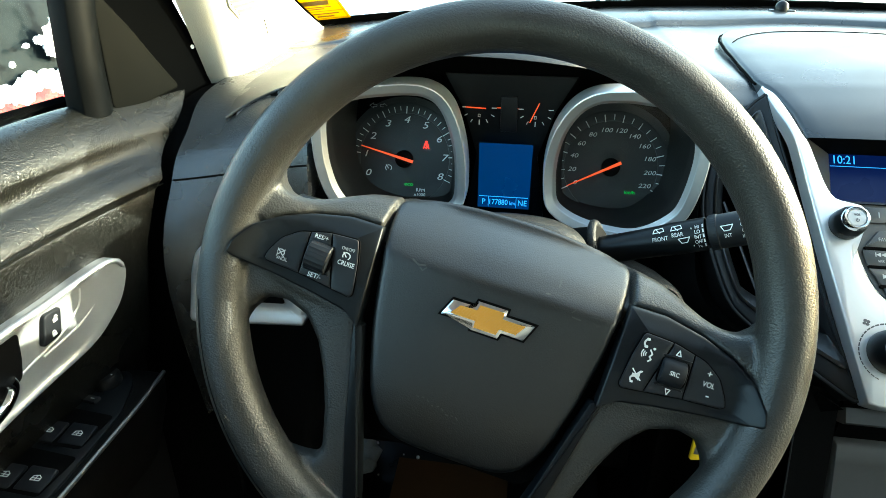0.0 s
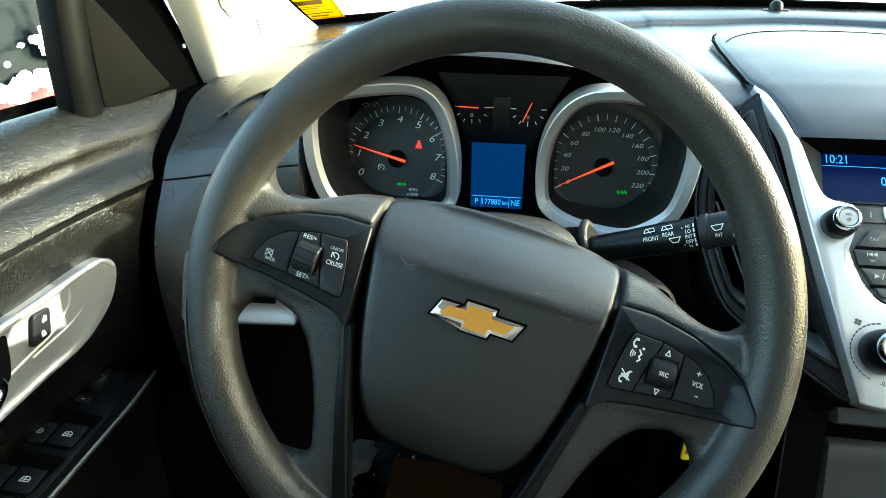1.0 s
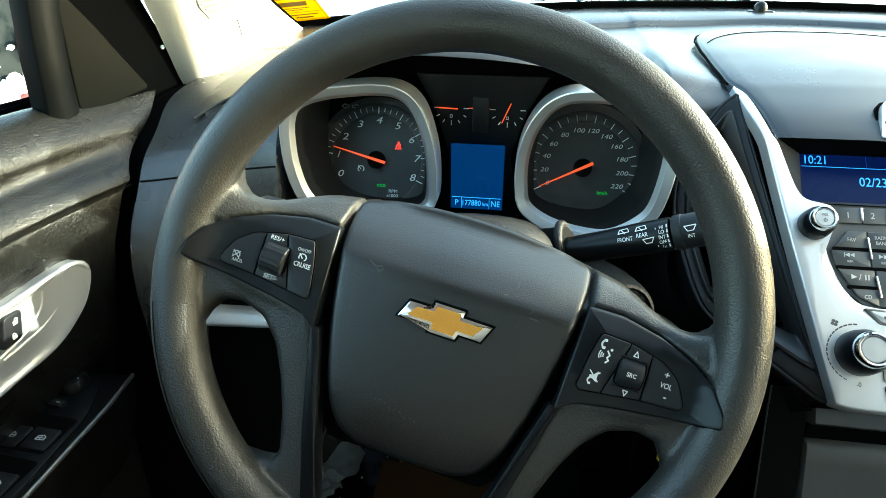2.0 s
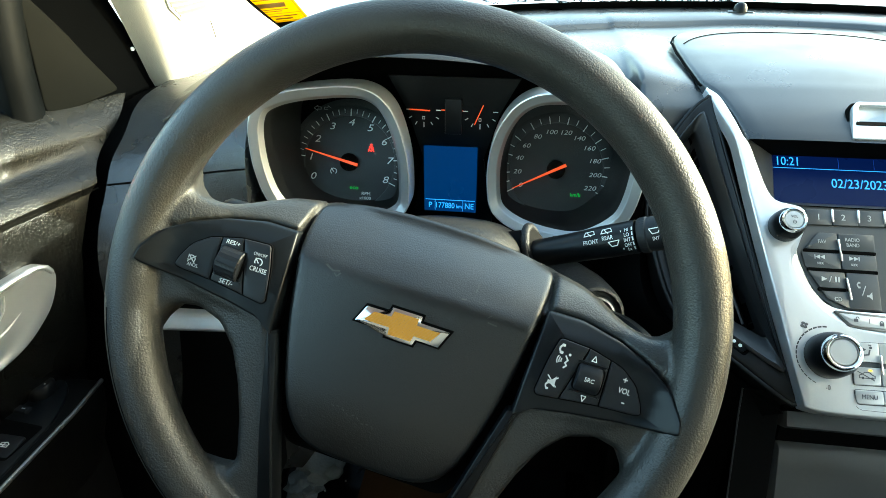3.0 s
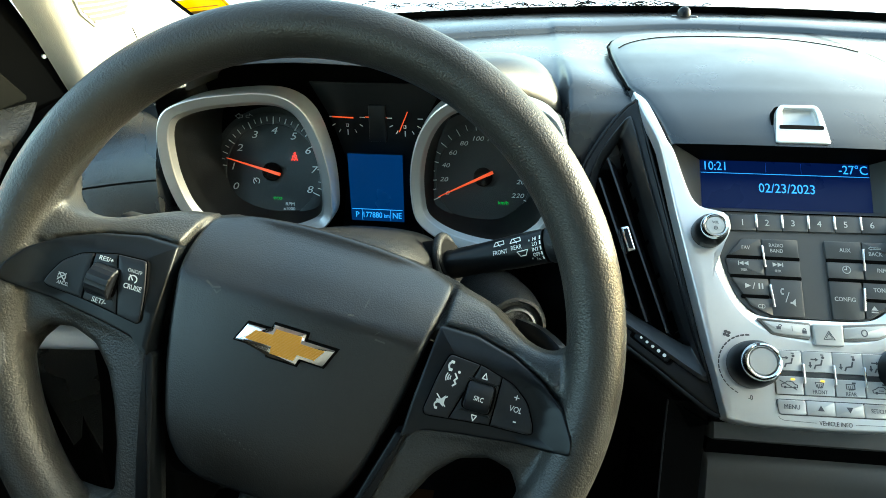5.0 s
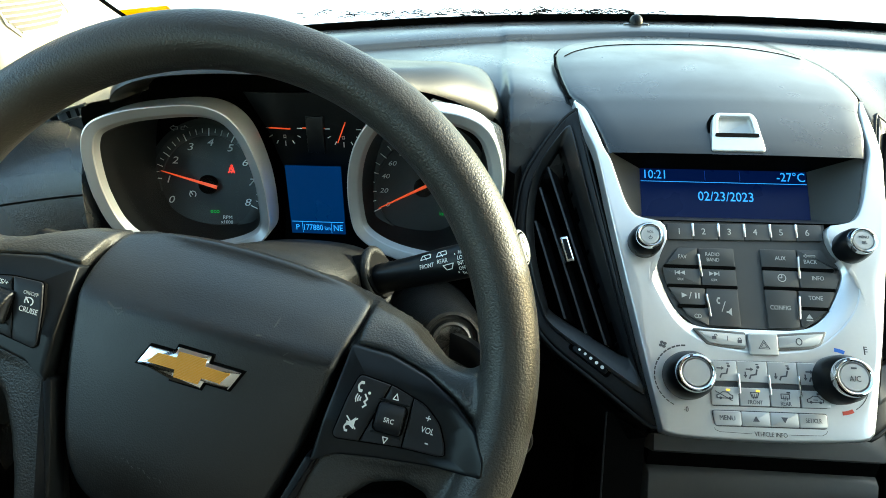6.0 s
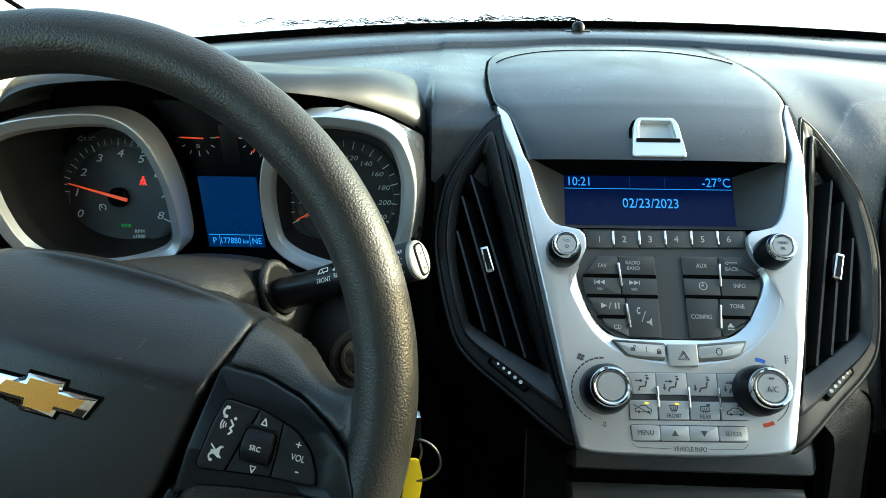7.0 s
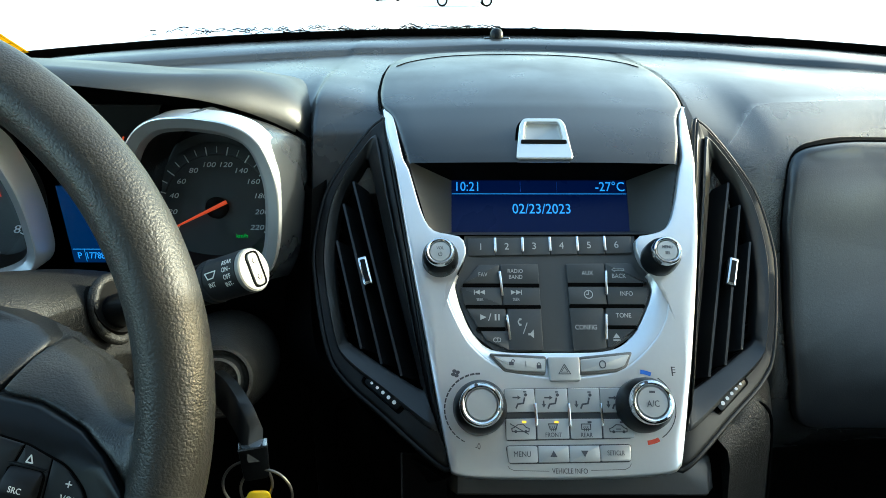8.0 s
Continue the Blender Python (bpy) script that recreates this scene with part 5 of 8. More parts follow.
    for i, (a, b) in enumerate(cols):
        t0, t1 = 14.7 + 0.017 * (a + 36), 14.7 + 0.017 * (b + 36)
        top = key_plate(st, mm([(a, -0.6), (b, -0.2), (b, t1), (a, t0)]), z0, z1, SILVER_KEY, 0.0007, name="climate_button")
        low = key_plate(st, mm([(a + 0.3, -18.4 + 0.02 * (a + 36)), (b - 0.4, -18.4 + 0.02 * (b + 36)), (b - 0.2, -4.4), (a + 0.2, -4.8)]), z0, z1, SILVER_KEY, 0.0007, name="climate_button")
        part("climate_slot", prism(mm([(a, -4.2), (b, -3.8), (b, -1.2), (a, -1.6)]), z0, 0.0008), RADIO, st)
        cx = (a + b) / 2
        zt2 = z1
        # seated figure of strokes with arrows
        bm = prism(circle2((cx + 4.2) * MM, 11.0 * MM, 0.0011, 12), zt2, zt2 + 0.0002)
        stroke(mm([(cx + 3.4, 9.0), (cx + 2.4, 5.4), (cx - 1.4, 4.8), (cx - 2.6, 2.2)]), 0.0011, zt2, zt2 + 0.0002, bm)
        if i in (0, 1, 3):
            stroke(mm([(cx - 4.6, 9.2), (cx - 1.2, 9.2)]), 0.0010, zt2, zt2 + 0.0002, bm)
            prism(mm([(cx - 1.4, 7.8), (cx - 1.4, 10.6), (cx + 0.8, 9.2)]), zt2, zt2 + 0.0002, bm=bm)
        if i in (1, 2, 3):
            stroke(mm([(cx - 5.4, 7.0), (cx - 5.4, 4.6)]), 0.0010, zt2, zt2 + 0.0002, bm)
            prism(mm([(cx - 6.8, 4.8), (cx - 4.0, 4.8), (cx - 5.4, 2.6)]), zt2, zt2 + 0.0002, bm=bm)
        symbol(top, bm, PRINT_DARK)
        part("printed_symbol", prism(mm(box2(cx + 2.6, 12.6, cx + 4.8, 13.4)), zt2, zt2 + 0.0002), PRINT_DARK, top)
        lampx = cx + 2.5
        part("indicator", prism(mm(box2(lampx - 1.3, -7.4, lampx + 1.3, -6.2)), zt2, zt2 + 0.0003), AMBER_LAMP if i < 2 else PRINT_DARK, low, "lit amber indicator" if i < 2 else "")
        if i in (0, 3):
            bm = stroke(mm([(cx - 6, -11), (cx - 4, -10.2), (cx - 1.6, -8.4), (cx + 2.0, -8.6), (cx + 3.8, -10.4), (cx + 5.6, -11), (cx + 5.4, -13), (cx - 5.8, -13), (cx - 6, -11)]), 0.0006, zt2, zt2 + 0.0002)
            stroke(mm([(cx - 7, -8), (cx + 5, -14.6)] if i == 0 else [(cx - 1.5, -11.2), (cx + 1.5, -11.2)]), 0.0006, zt2, zt2 + 0.0002, bm)
            for q in (-3.4, 3.4):
                prism(circle2((cx + q) * MM, -13.0 * MM, 0.0010, 10), zt2, zt2 + 0.0002, bm=bm)
            symbol(low, bm, PRINT_DARK)
        else:
            part("printed_symbol", letters("FRONT" if i == 1 else "REAR", 0.0042, cx * MM, -15.2 * MM, zt2, squeeze=0.8), PRINT_DARK, low)
            d = 1.0 if i == 1 else 0.0
            bm = stroke(mm([(cx - 3, -8.0), (cx + 3, -8.0), (cx + 3 - d, -11.4), (cx - 3 + d, -11.4), (cx - 3, -8.0)]), 0.0006, zt2, zt2 + 0.0002)
            for q in (-1.3, 0, 1.3):
                stroke(mm([(cx + q, -12.6), (cx + q + 0.3, -11.4), (cx + q - 0.3, -10.2), (cx + q, -9.2)]), 0.0004, zt2, zt2 + 0.0002, bm)
            symbol(low, bm, PRINT_DARK)
        if i < 3:
            part("chrome_divider", prism(rounded(mm(box2(b - 0.8, -9.6, b + 1.2, 5.6)), 0.0009, 3), z1 - 0.001, z1 + 0.0020, 0.0008, 2), CHROME, st, "chrome divider")
    part("key_recess", prism(rounded(mm([(-36.2, -21.8), (47.4, -20.6), (46.2, -32.0), (-34.4, -33.6)]), 0.0025, 3), -0.001, 0.0004), PRINT_DARK, st)
    marks = [(-35.6, -15.2), (-14.8, 5.4), (5.8, 25.8), (26.2, 46.6)]
    for i, (a, b) in enumerate(marks):
        k = key_plate(st, mm([(a + (1.0 if i == 0 else 0), -33.0 + 0.02 * (a + 36)), (b - (0.8 if i == 3 else 0), -33.0 + 0.02 * (b + 36)), (b, -22.4 + 0.012 * (b + 36)), (a, -22.4 + 0.012 * (a + 36))]), z0, z1, SILVER_KEY, 0.0016 if i in (0, 3) else 0.0006, name="menu_button")
        cx, cy = (a + b) / 2, -27.6 + 0.015 * ((a + b) / 2 + 36)
        if i in (0, 3):
            part("printed_symbol", letters(("MENU", 0, 0, "SET/CLR")[i], 0.0050 if i == 0 else 0.0044, cx * MM, cy * MM, z1, squeeze=0.85 if i == 0 else 0.72), PRINT_DARK, k)
        else:
            d = 1 if i == 1 else -1
            symbol(k, prism(mm([(cx - 2.4, cy - d * 1.9), (cx + 2.4, cy - d * 1.9), (cx, cy + d * 2.2)]), z1, z1 + 0.0002), PRINT_DARK)
    z = 0.0001
    part("printed_symbol", letters("VEHICLE INFO", 0.0046, 0.0056, -0.0378, z, squeeze=0.80), PRINT_DARK, st)
    for pts in ([(-35, -34.6), (-34, -36.2), (-31, -37.4), (-8, -37.8)], [(46.2, -33.0), (45, -35.0), (42, -36.6), (19.5, -37.2)]):
        symbol(st, stroke(mm(pts), 0.0003, z, z + 0.0001), PRINT_DARK)
    # scale round the fan knob and the temperature arc
    cx, cy = -53.0, 1.8
    for i in range(17):
        a = radians(92 + i * 9.3)
        ln = 3.4
        c = Vector((cx + 23.6 * math.cos(a), cy + 23.6 * math.sin(a)))
        t = Vector((-math.sin(a), math.cos(a))) * ln * 0.5
        wd = 0.0013 - 0.00004 * i
        symbol(st, stroke(mm([tuple(c - t * 0.75), tuple(c + t * 0.75)]), wd, z, z + 0.0001), PRINT_DARK)
    part("printed_symbol", letters("-0", 0.0056, -0.0545, -0.0226, z, squeeze=0.8), PRINT_DARK, st)
    bm = bmesh.new()
    for i in range(4):
        a = radians(25 + 90 * i)
        c = Vector((-69.2, 25.6)) + Vector((math.cos(a), math.sin(a))) * 1.7
        prism([((c.x + 1.7 * math.cos(b) * 0.9) * MM, (c.y + 1.25 * math.sin(b)) * MM) for b in (2 * math.pi * j / 10 for j in range(10))], z, z + 0.0001, bm=bm)
    symbol(st, bm, PRINT_DARK)
    cx, cy = 56.0, 3.6
    for a0, a1, mat in ((84, 66, BLUE_PRINT), (-84, -64, RED_PRINT)):
        arc = [(cx + r * math.cos(radians(a)), cy + r * math.sin(radians(a))) for r, aa in ((22.2, (a0, a1)), (25.0, (a1, a0))) for a in np.linspace(*aa, 5)]
        part("colour_mark", prism(mm(arc), z, z + 0.0001), mat, st, "printed temperature mark")
    symbol(st, stroke(mm([(cx + 24.0 * math.cos(radians(a)), cy + 23.6 * math.sin(radians(a))) for a in range(-58, 62, 8)]), 0.0006, z, z + 0.0001), PRINT_DARK)
    bm = stroke(mm([(80.5, 24.5), (80.5, 30.4)]), 0.0009, z, z + 0.0001)
    for q in (26.6, 28.4, 30.2):
        stroke(mm([(80.5, q), (82.6, q)]), 0.0006, z, z + 0.0001, bm)
    symbol(st, bm, PRINT_DARK)
    return st


stack = center_stack()

# ---- air vents either side of the stack ----
VENT_OUT = mm([(-75.5, -36), (-80, -12), (-88, 22), (-107, 128), (-119, 190), (-128, 239), (-131.5, 242.5), (-142, 233.5), (-160, 209), (-176, 178.5), (-182, 135), (-178, 102), (-165, 50), (-150, 26), (-119, -0.7)])
VENT_IN = mm([(-93, 17), (-94.5, 24), (-98, 38), (-114, 97), (-128, 155), (-138.5, 200), (-142.5, 211), (-148, 203), (-158, 186), (-164, 163), (-165.5, 130), (-162.5, 100), (-154.5, 66), (-149.5, 55), (-120, 34)])


def vent_slope(x):
    return -0.010 - 0.30 * max(0.0, abs(x) - 0.085)


def air_vent(s, label):
    c = 0.0042
    side = (lambda p: list(p)) if s < 0 else (lambda p: mirror(p, c))
    v = thing("air_vent", label, "air vent", STACK, group="vents beside the center stack")
    i_ = VENT_IN
    o, inn = side(spline(VENT_OUT, 6)), side(spline(VENT_IN, 6))
    zz = lambda x: vent_slope(x - (2 * c if s > 0 else 0.0))

    def ring_of(bm, f, dz):
        return [bm.verts.new((a[0] + (b[0] - a[0]) * f, a[1] + (b[1] - a[1]) * f, zz(a[0] + (b[0] - a[0]) * f) + dz)) for a, b in zip(o, inn)]

    def bands(steps):
        bm = bmesh.new()
        rings = [ring_of(bm, f, dz) for f, dz in steps]
        for a, b in zip(rings, rings[1:]):
            ring_faces(bm, a, b)
        return bm
    frame_part = part("vent_frame", bands([(0, -0.045), (0, -0.0040), (0.03, -0.0026), (0.10, -0.0018), (0.46, -0.0034)]), VENT, v, "black vent surround", sharp=45)
    part("raised_ring", bands([(0.46, -0.0080), (0.46, -0.0006), (0.49, 0.0), (0.54, 0.0004), (0.94, -0.0062), (1.0, -0.0085), (1.0, -0.030)]), VENT_RING, v, "satin raised ring round the blades", sharp=35)
    part("outer_bead", tube([(x, y, zz(x) - 0.0046) for x, y in side(inset(spline(VENT_OUT, 6), -0.0010))], 0.0020, 10, closed=True), VENT, frame_part, "black bead round the vent")
    duct = side(spline(i_, 4))
    part("duct", prism(duct, -0.09, -0.075), VOID, v)
    wall = bmesh.new()
    a = [wall.verts.new((x, y, zz(x) - 0.02)) for x, y in duct]
    b = [wall.verts.new((x, y, -0.08)) for x, y in duct]
    ring_faces(wall, a, b)
    part("duct_wall", wall, VOID, v)
    # upright blades, parallel to the inner edge of the opening
    base, top = Vector((-0.0925, 0.018)), Vector((-0.145, 0.206))
    d = (top - base).normalized()
    for k in range(1, 6):
        off = Vector((-0.0118 * k, -0.0035 * k))
        pts = [base + off + d * (0.20 * j / 60) for j in range(61)]
        ring = spline(i_, 4)
        ins = [p for p in pts if inside2(p, ring)]
        if len(ins) < 4:
            continue
        p, q = ins[0], ins[-1]
        blade = [(p.x, p.y), (q.x, q.y)]
        blade = side(blade)
        bl = bmesh.new()
        nn = Vector((-(blade[1][1] - blade[0][1]), blade[1][0] - blade[0][0])).normalized() * 0.0009
        rows = []
        for t in range(9):
            x = blade[0][0] + (blade[1][0] - blade[0][0]) * t / 8
            y = blade[0][1] + (blade[1][1] - blade[0][1]) * t / 8
            z1 = zz(x) - 0.0075
            sk = (0.010 if s < 0 else -0.010)
            rows.append([bl.verts.new((x - nn.x, y - nn.y, z1)), bl.verts.new((x + nn.x, y + nn.y, z1)), bl.verts.new((x + nn.x + sk, y + nn.y, z1 - 0.020)), bl.verts.new((x - nn.x + sk, y - nn.y, z1 - 0.020))])
        for a_, b_ in zip(rows, rows[1:]):
            ring_faces(bl, a_, b_)
        bl.faces.new(rows[0][::-1]), bl.faces.new(rows[-1])
        part("blade", bl, VENT_RING, v)
    # chrome slider on the middle blade
    at = side([(-0.1385, 0.1085)])[0]
    dd = Vector((d.x if s < 0 else -d.x, d.y))
    nn = Vector((-dd.y, dd.x)) * 0.0035
    e = dd * 0.0115
    tabs = [(at[0] + a * e.x + b * nn.x, at[1] + a * e.y + b * nn.y) for a, b in ((-1, -1), (1, -1), (1, 1), (-1, 1))]
    tab = part("slider", prism(rounded(tabs, 0.0012, 3), zz(at[0]) - 0.012, zz(at[0]) + 0.0010, 0.0012, 2), CHROME, v, "chrome slider tab")
    tabs = [(at[0] + a * e.x * .8 + b * nn.x * .55, at[1] + a * e.y * .8 + b * nn.y * .55) for a, b in ((-1, -1), (1, -1), (1, 1), (-1, 1))]
    part("slider_pad", prism(rounded(tabs, 0.0008, 3), zz(at[0]), zz(at[0]) + 0.0014), PANEL, tab)
    # thumb wheel with five dots in the lower bar
    p0, p1 = Vector((-0.1340, 0.0262)), Vector((-0.1075, 0.0040))
    t = (p1 - p0).normalized()
    nn = Vector((-t.y, t.x)) * 0.0042
    for f, mat, nm, dz in ((1.12, VOID, "wheel_slot", 0.0002), (0.95, PANEL, "thumb_wheel", 0.0030)):
        m0 = (p0 + p1) / 2
        hl = (p1 - p0) / 2 * f
        pts = side([tuple(m0 - hl + nn * f), tuple(m0 - hl - nn * f), tuple(m0 + hl - nn * f), tuple(m0 + hl + nn * f)])
        q = part(nm, prism(rounded(pts, 0.003, 3), -0.008, -0.0026 + dz * 0.7, 0.0008 if f < 1 else 0.0, 2, lift=lambda x, y: zz(x)), mat, v)
    for i in range(5):
        c0 = side([tuple(p0 + (p1 - p0) * (0.18 + 0.16 * i))])[0]
        part("dot", lathe([(0.0011 + 0.0001 * i, zz(c0[0]) - 0.003), (0.0011 + 0.0001 * i, zz(c0[0]) - 0.0001)], 12, c0[0], c0[1]), MARK, q, "white dot")
    return v


def inside2(p, ring):
    hit = False
    for a, b in zip(ring, ring[1:] + ring[:1]):
        if (a[1] > p.y) != (b[1] > p.y) and p.x < (b[0] - a[0]) * (p.y - a[1]) / (b[1] - a[1]) + a[0]:
            hit = not hit
    return hit


air_vent(-1, "tall black air vent with upright blades, beside the radio")
air_vent(1, "tall black air vent with upright blades, between radio and glove box")

# ---- dashboard ----
CX = 0.3575


def base_y(x):
    return 1.085 - 0.095 * ((x - CX) / 0.7) ** 2


def base_z(x):
    return 1.206 - 0.032 * ((x - CX) / 0.7) ** 2


def ridge_y(x):
    return 0.962 - 0.19 * ((x - CX) / 0.42) ** 2 / (1 + 0.5 * ((x - CX) / 0.42) ** 2)


def dash_section(x):
    """Profile of the dashboard (y, z) at x, from its foot, up its face and back to the step below the windshield."""
    keys = [
        (-0.322, [(.50, .70), (.462, 1.00), (.504, 1.10), (.545, 1.135), (.590, 1.161), (.70, 1.168), (.80, 1.169)]),
        (-0.198, [(.56, .70), (.530, 1.00), (.527, 1.10), (.552, 1.150), (.62, 1.174), (.70, 1.180), (.80, 1.181)]),
        (-0.186, [(.60, .70), (.61, .95), (.66, 1.05), (.665, 1.140), (.69, 1.172), (.74, 1.181), (.80, 1.183)]),
        (0.157, [(.60, .70), (.61, .95), (.66, 1.05), (.665, 1.140), (.69, 1.172), (.78, 1.187), (.90, 1.190)]),
        (0.1675, [(.53, .70), (.545, .95), (.592, 1.06), (.627, 1.140), (.648, 1.168), (.70, 1.186), (.92, 1.192)]),
        (0.230, [(.57, .70), (.58, .95), (.615, 1.06), (.638, 1.140), (.656, 1.164), (.71, 1.178), (.94, 1.191)]),
        (CX, [(.64, .70), (.64, .95), (.65, 1.06), (.660, 1.130), (.69, 1.160), (.78, 1.184), (.95, 1.194)]),
        (0.485, [(.57, .70), (.58, .95), (.61, 1.06), (.630, 1.130), (.67, 1.168), (.76, 1.189), (.94, 1.193)]),
        (0.545, [(.65, .82), (.592, .905), (.604, 1.06), (.625, 1.130), (.67, 1.160), (.76, 1.186), (.90, 1.191)]),
        (0.572, [(.64, .82), (.553, .905), (.60, 1.06), (.625, 1.130), (.67, 1.164), (.76, 1.186), (.90, 1.191)]),
        (0.700, [(.66, .82), (.556, .912), (.61, 1.06), (.636, 1.130), (.69, 1.166), (.76, 1.182), (.85, 1.186)]),
        (1.060, [(.66, .82), (.556, .912), (.61, 1.06), (.636, 1.110), (.68, 1.145), (.72, 1.155), (.80, 1.160)]),
    ]
    for (xa, a), (xb, b) in zip(keys, keys[1:]):
        if x <= xb + 1e-9:
            s = (x - xa) / (xb - xa)
            s = s * s * (3 - 2 * s)
            return [(p[0] * (1 - s) + q[0] * s, p[1] * (1 - s) + q[1] * s) for p, q in zip(a, b)]


def dash_profile(x):
    pts = spline(dash_section(x), 6, closed=False)
    yr = max(ridge_y(x), pts[-1][0] + 0.004)
    zr = pts[-1][1] + 0.001
    return pts + [(yr, zr)]


def dash_z(x, y):
    p = dash_profile(x)[18:]
    for a, b in zip(p, p[1:]):
        if a[0] <= y <= b[0]:
            return a[1] + (b[1] - a[1]) * (y - a[0]) / (b[0] - a[0])
    return p[-1][1]


def dash_y(x, z):
    p = dash_profile(x)[:24]
    for a, b in zip(p, p[1:]):
        if a[1] <= z <= b[1]:
            return a[0] + (b[0] - a[0]) * (z - a[1]) / (b[1] - a[1])
    return p[-1][0]


xs = sorted(set([round(-0.322 + i * 0.0125, 4) for i in range(111) if -0.322 + i * 0.0125 < 1.06] + [-0.202, -0.198, -0.195, -0.192, -0.189, -0.186, 0.157, 0.160, 0.1625, 0.165, 0.1675, 0.171, 0.503, 0.506, 0.509, 0.512, 0.516, 0.520, 0.525, 0.530, 0.535, 0.545, 0.550, 0.555, 0.564, 0.568, 0.572, 1.06]))
dashboard = thing("dashboard", "black grained plastic dashboard under the windshield", "dashboard")
CUT = 15  # above this row of the profile the pad begins
part("dash_pad", grid_sheet([[(x, y, z) for y, z in dash_profile(x)[CUT:]] for x in xs if x <= -0.158]), DASH, dashboard, sharp=55)
part("dash_pad", grid_sheet([[(x, y, z) for y, z in dash_profile(x)[CUT:]] for x in xs if -0.161 <= x <= 0.505]), DASH_TOP, dashboard, sharp=55)


def joint_row(x):
    """The row of the profile, with fraction, where the smooth pad ends and the grained face begins, right of the stack."""
    f = min(1.0, max(0.0, (x - 0.500) / 0.085))
    return CUT + 11 * math.sin(f * math.pi / 2)


def profile_at(x, row):
    p = dash_profile(x)
    i = min(len(p) - 2, int(row))
    return (x, p[i][0] + (p[i + 1][0] - p[i][0]) * (row - i), p[i][1] + (p[i + 1][1] - p[i][1]) * (row - i))


right = [x for x in xs if x >= 0.485]
part("dash_pad", grid_sheet([[profile_at(x, max(k, joint_row(x))) for k in range(CUT, len(dash_profile(x)))] for x in right]), DASH_TOP, dashboard, sharp=55)
part("lower_panel", grid_sheet([[profile_at(x, min(k, joint_row(x))) for k in range(27)] for x in right]), DASH, dashboard, "coarsely grained face beside the glove box", sharp=55)
# below the pad the dash face is black, its shade put into the colour
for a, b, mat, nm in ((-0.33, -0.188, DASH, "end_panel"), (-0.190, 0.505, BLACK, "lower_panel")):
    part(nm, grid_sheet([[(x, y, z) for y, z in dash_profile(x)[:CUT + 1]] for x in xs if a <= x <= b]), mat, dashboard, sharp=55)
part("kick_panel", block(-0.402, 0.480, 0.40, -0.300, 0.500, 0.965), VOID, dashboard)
part("under_cover", block(0.490, 0.612, 0.41, 1.075, 0.630, 0.905), CARPET, dashboard, "black cover under the glove box")
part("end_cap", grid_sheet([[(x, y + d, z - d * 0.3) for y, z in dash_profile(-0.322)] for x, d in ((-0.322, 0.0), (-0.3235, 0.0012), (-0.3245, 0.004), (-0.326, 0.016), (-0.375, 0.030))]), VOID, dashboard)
rows = []
for x in xs:
    (yr, zr), yb, zb = dash_profile(x)[-1], base_y(x), base_z(x)
    up = min(1.0, max(0.0, (x + 0.30) / 0.12))
    rows.append([(x, yr, zr - 0.002 * up), (x, yr + 0.003, zr + 0.0045 * up), (x, yr + 0.006, zr + 0.0065 * up), (x, (yr + yb) / 2, (zr + 0.0065 * up + zb) / 2 + 0.001), (x, yb - 0.012, zb - 0.001), (x, yb + 0.02, zb - 0.02)])
# hidden strip added to stop daylight leaking in below the windshield
part("cowl_light_block", grid_sheet([[(x, base_y(x) + 0.018, base_z(x) - 0.021), (x, 1.118, min(1.155, base_z(x) - 0.05))] for x in xs]), BLACK, dashboard)
part("defroster_strip", grid_sheet(rows), DASH_TOP, dashboard, "raised strip at the foot of the windshield")


def demister(f):
    """The upper edge of the demister vent, from the door end to the corner of the hood."""
    k = [(-0.284, 0.551, 1.1475), (-0.266, 0.572, 1.1580), (-0.244, 0.586, 1.1670), (-0.222, 0.578, 1.1745), (-0.200, 0.562, 1.1815), (-0.178, 0.547, 1.1880), (-0.160, 0.5385, 1.1925)]
    pts = spline(k, 10, False)
    return pts[min(len(pts) - 1, int(round(f * (len(pts) - 1))))]


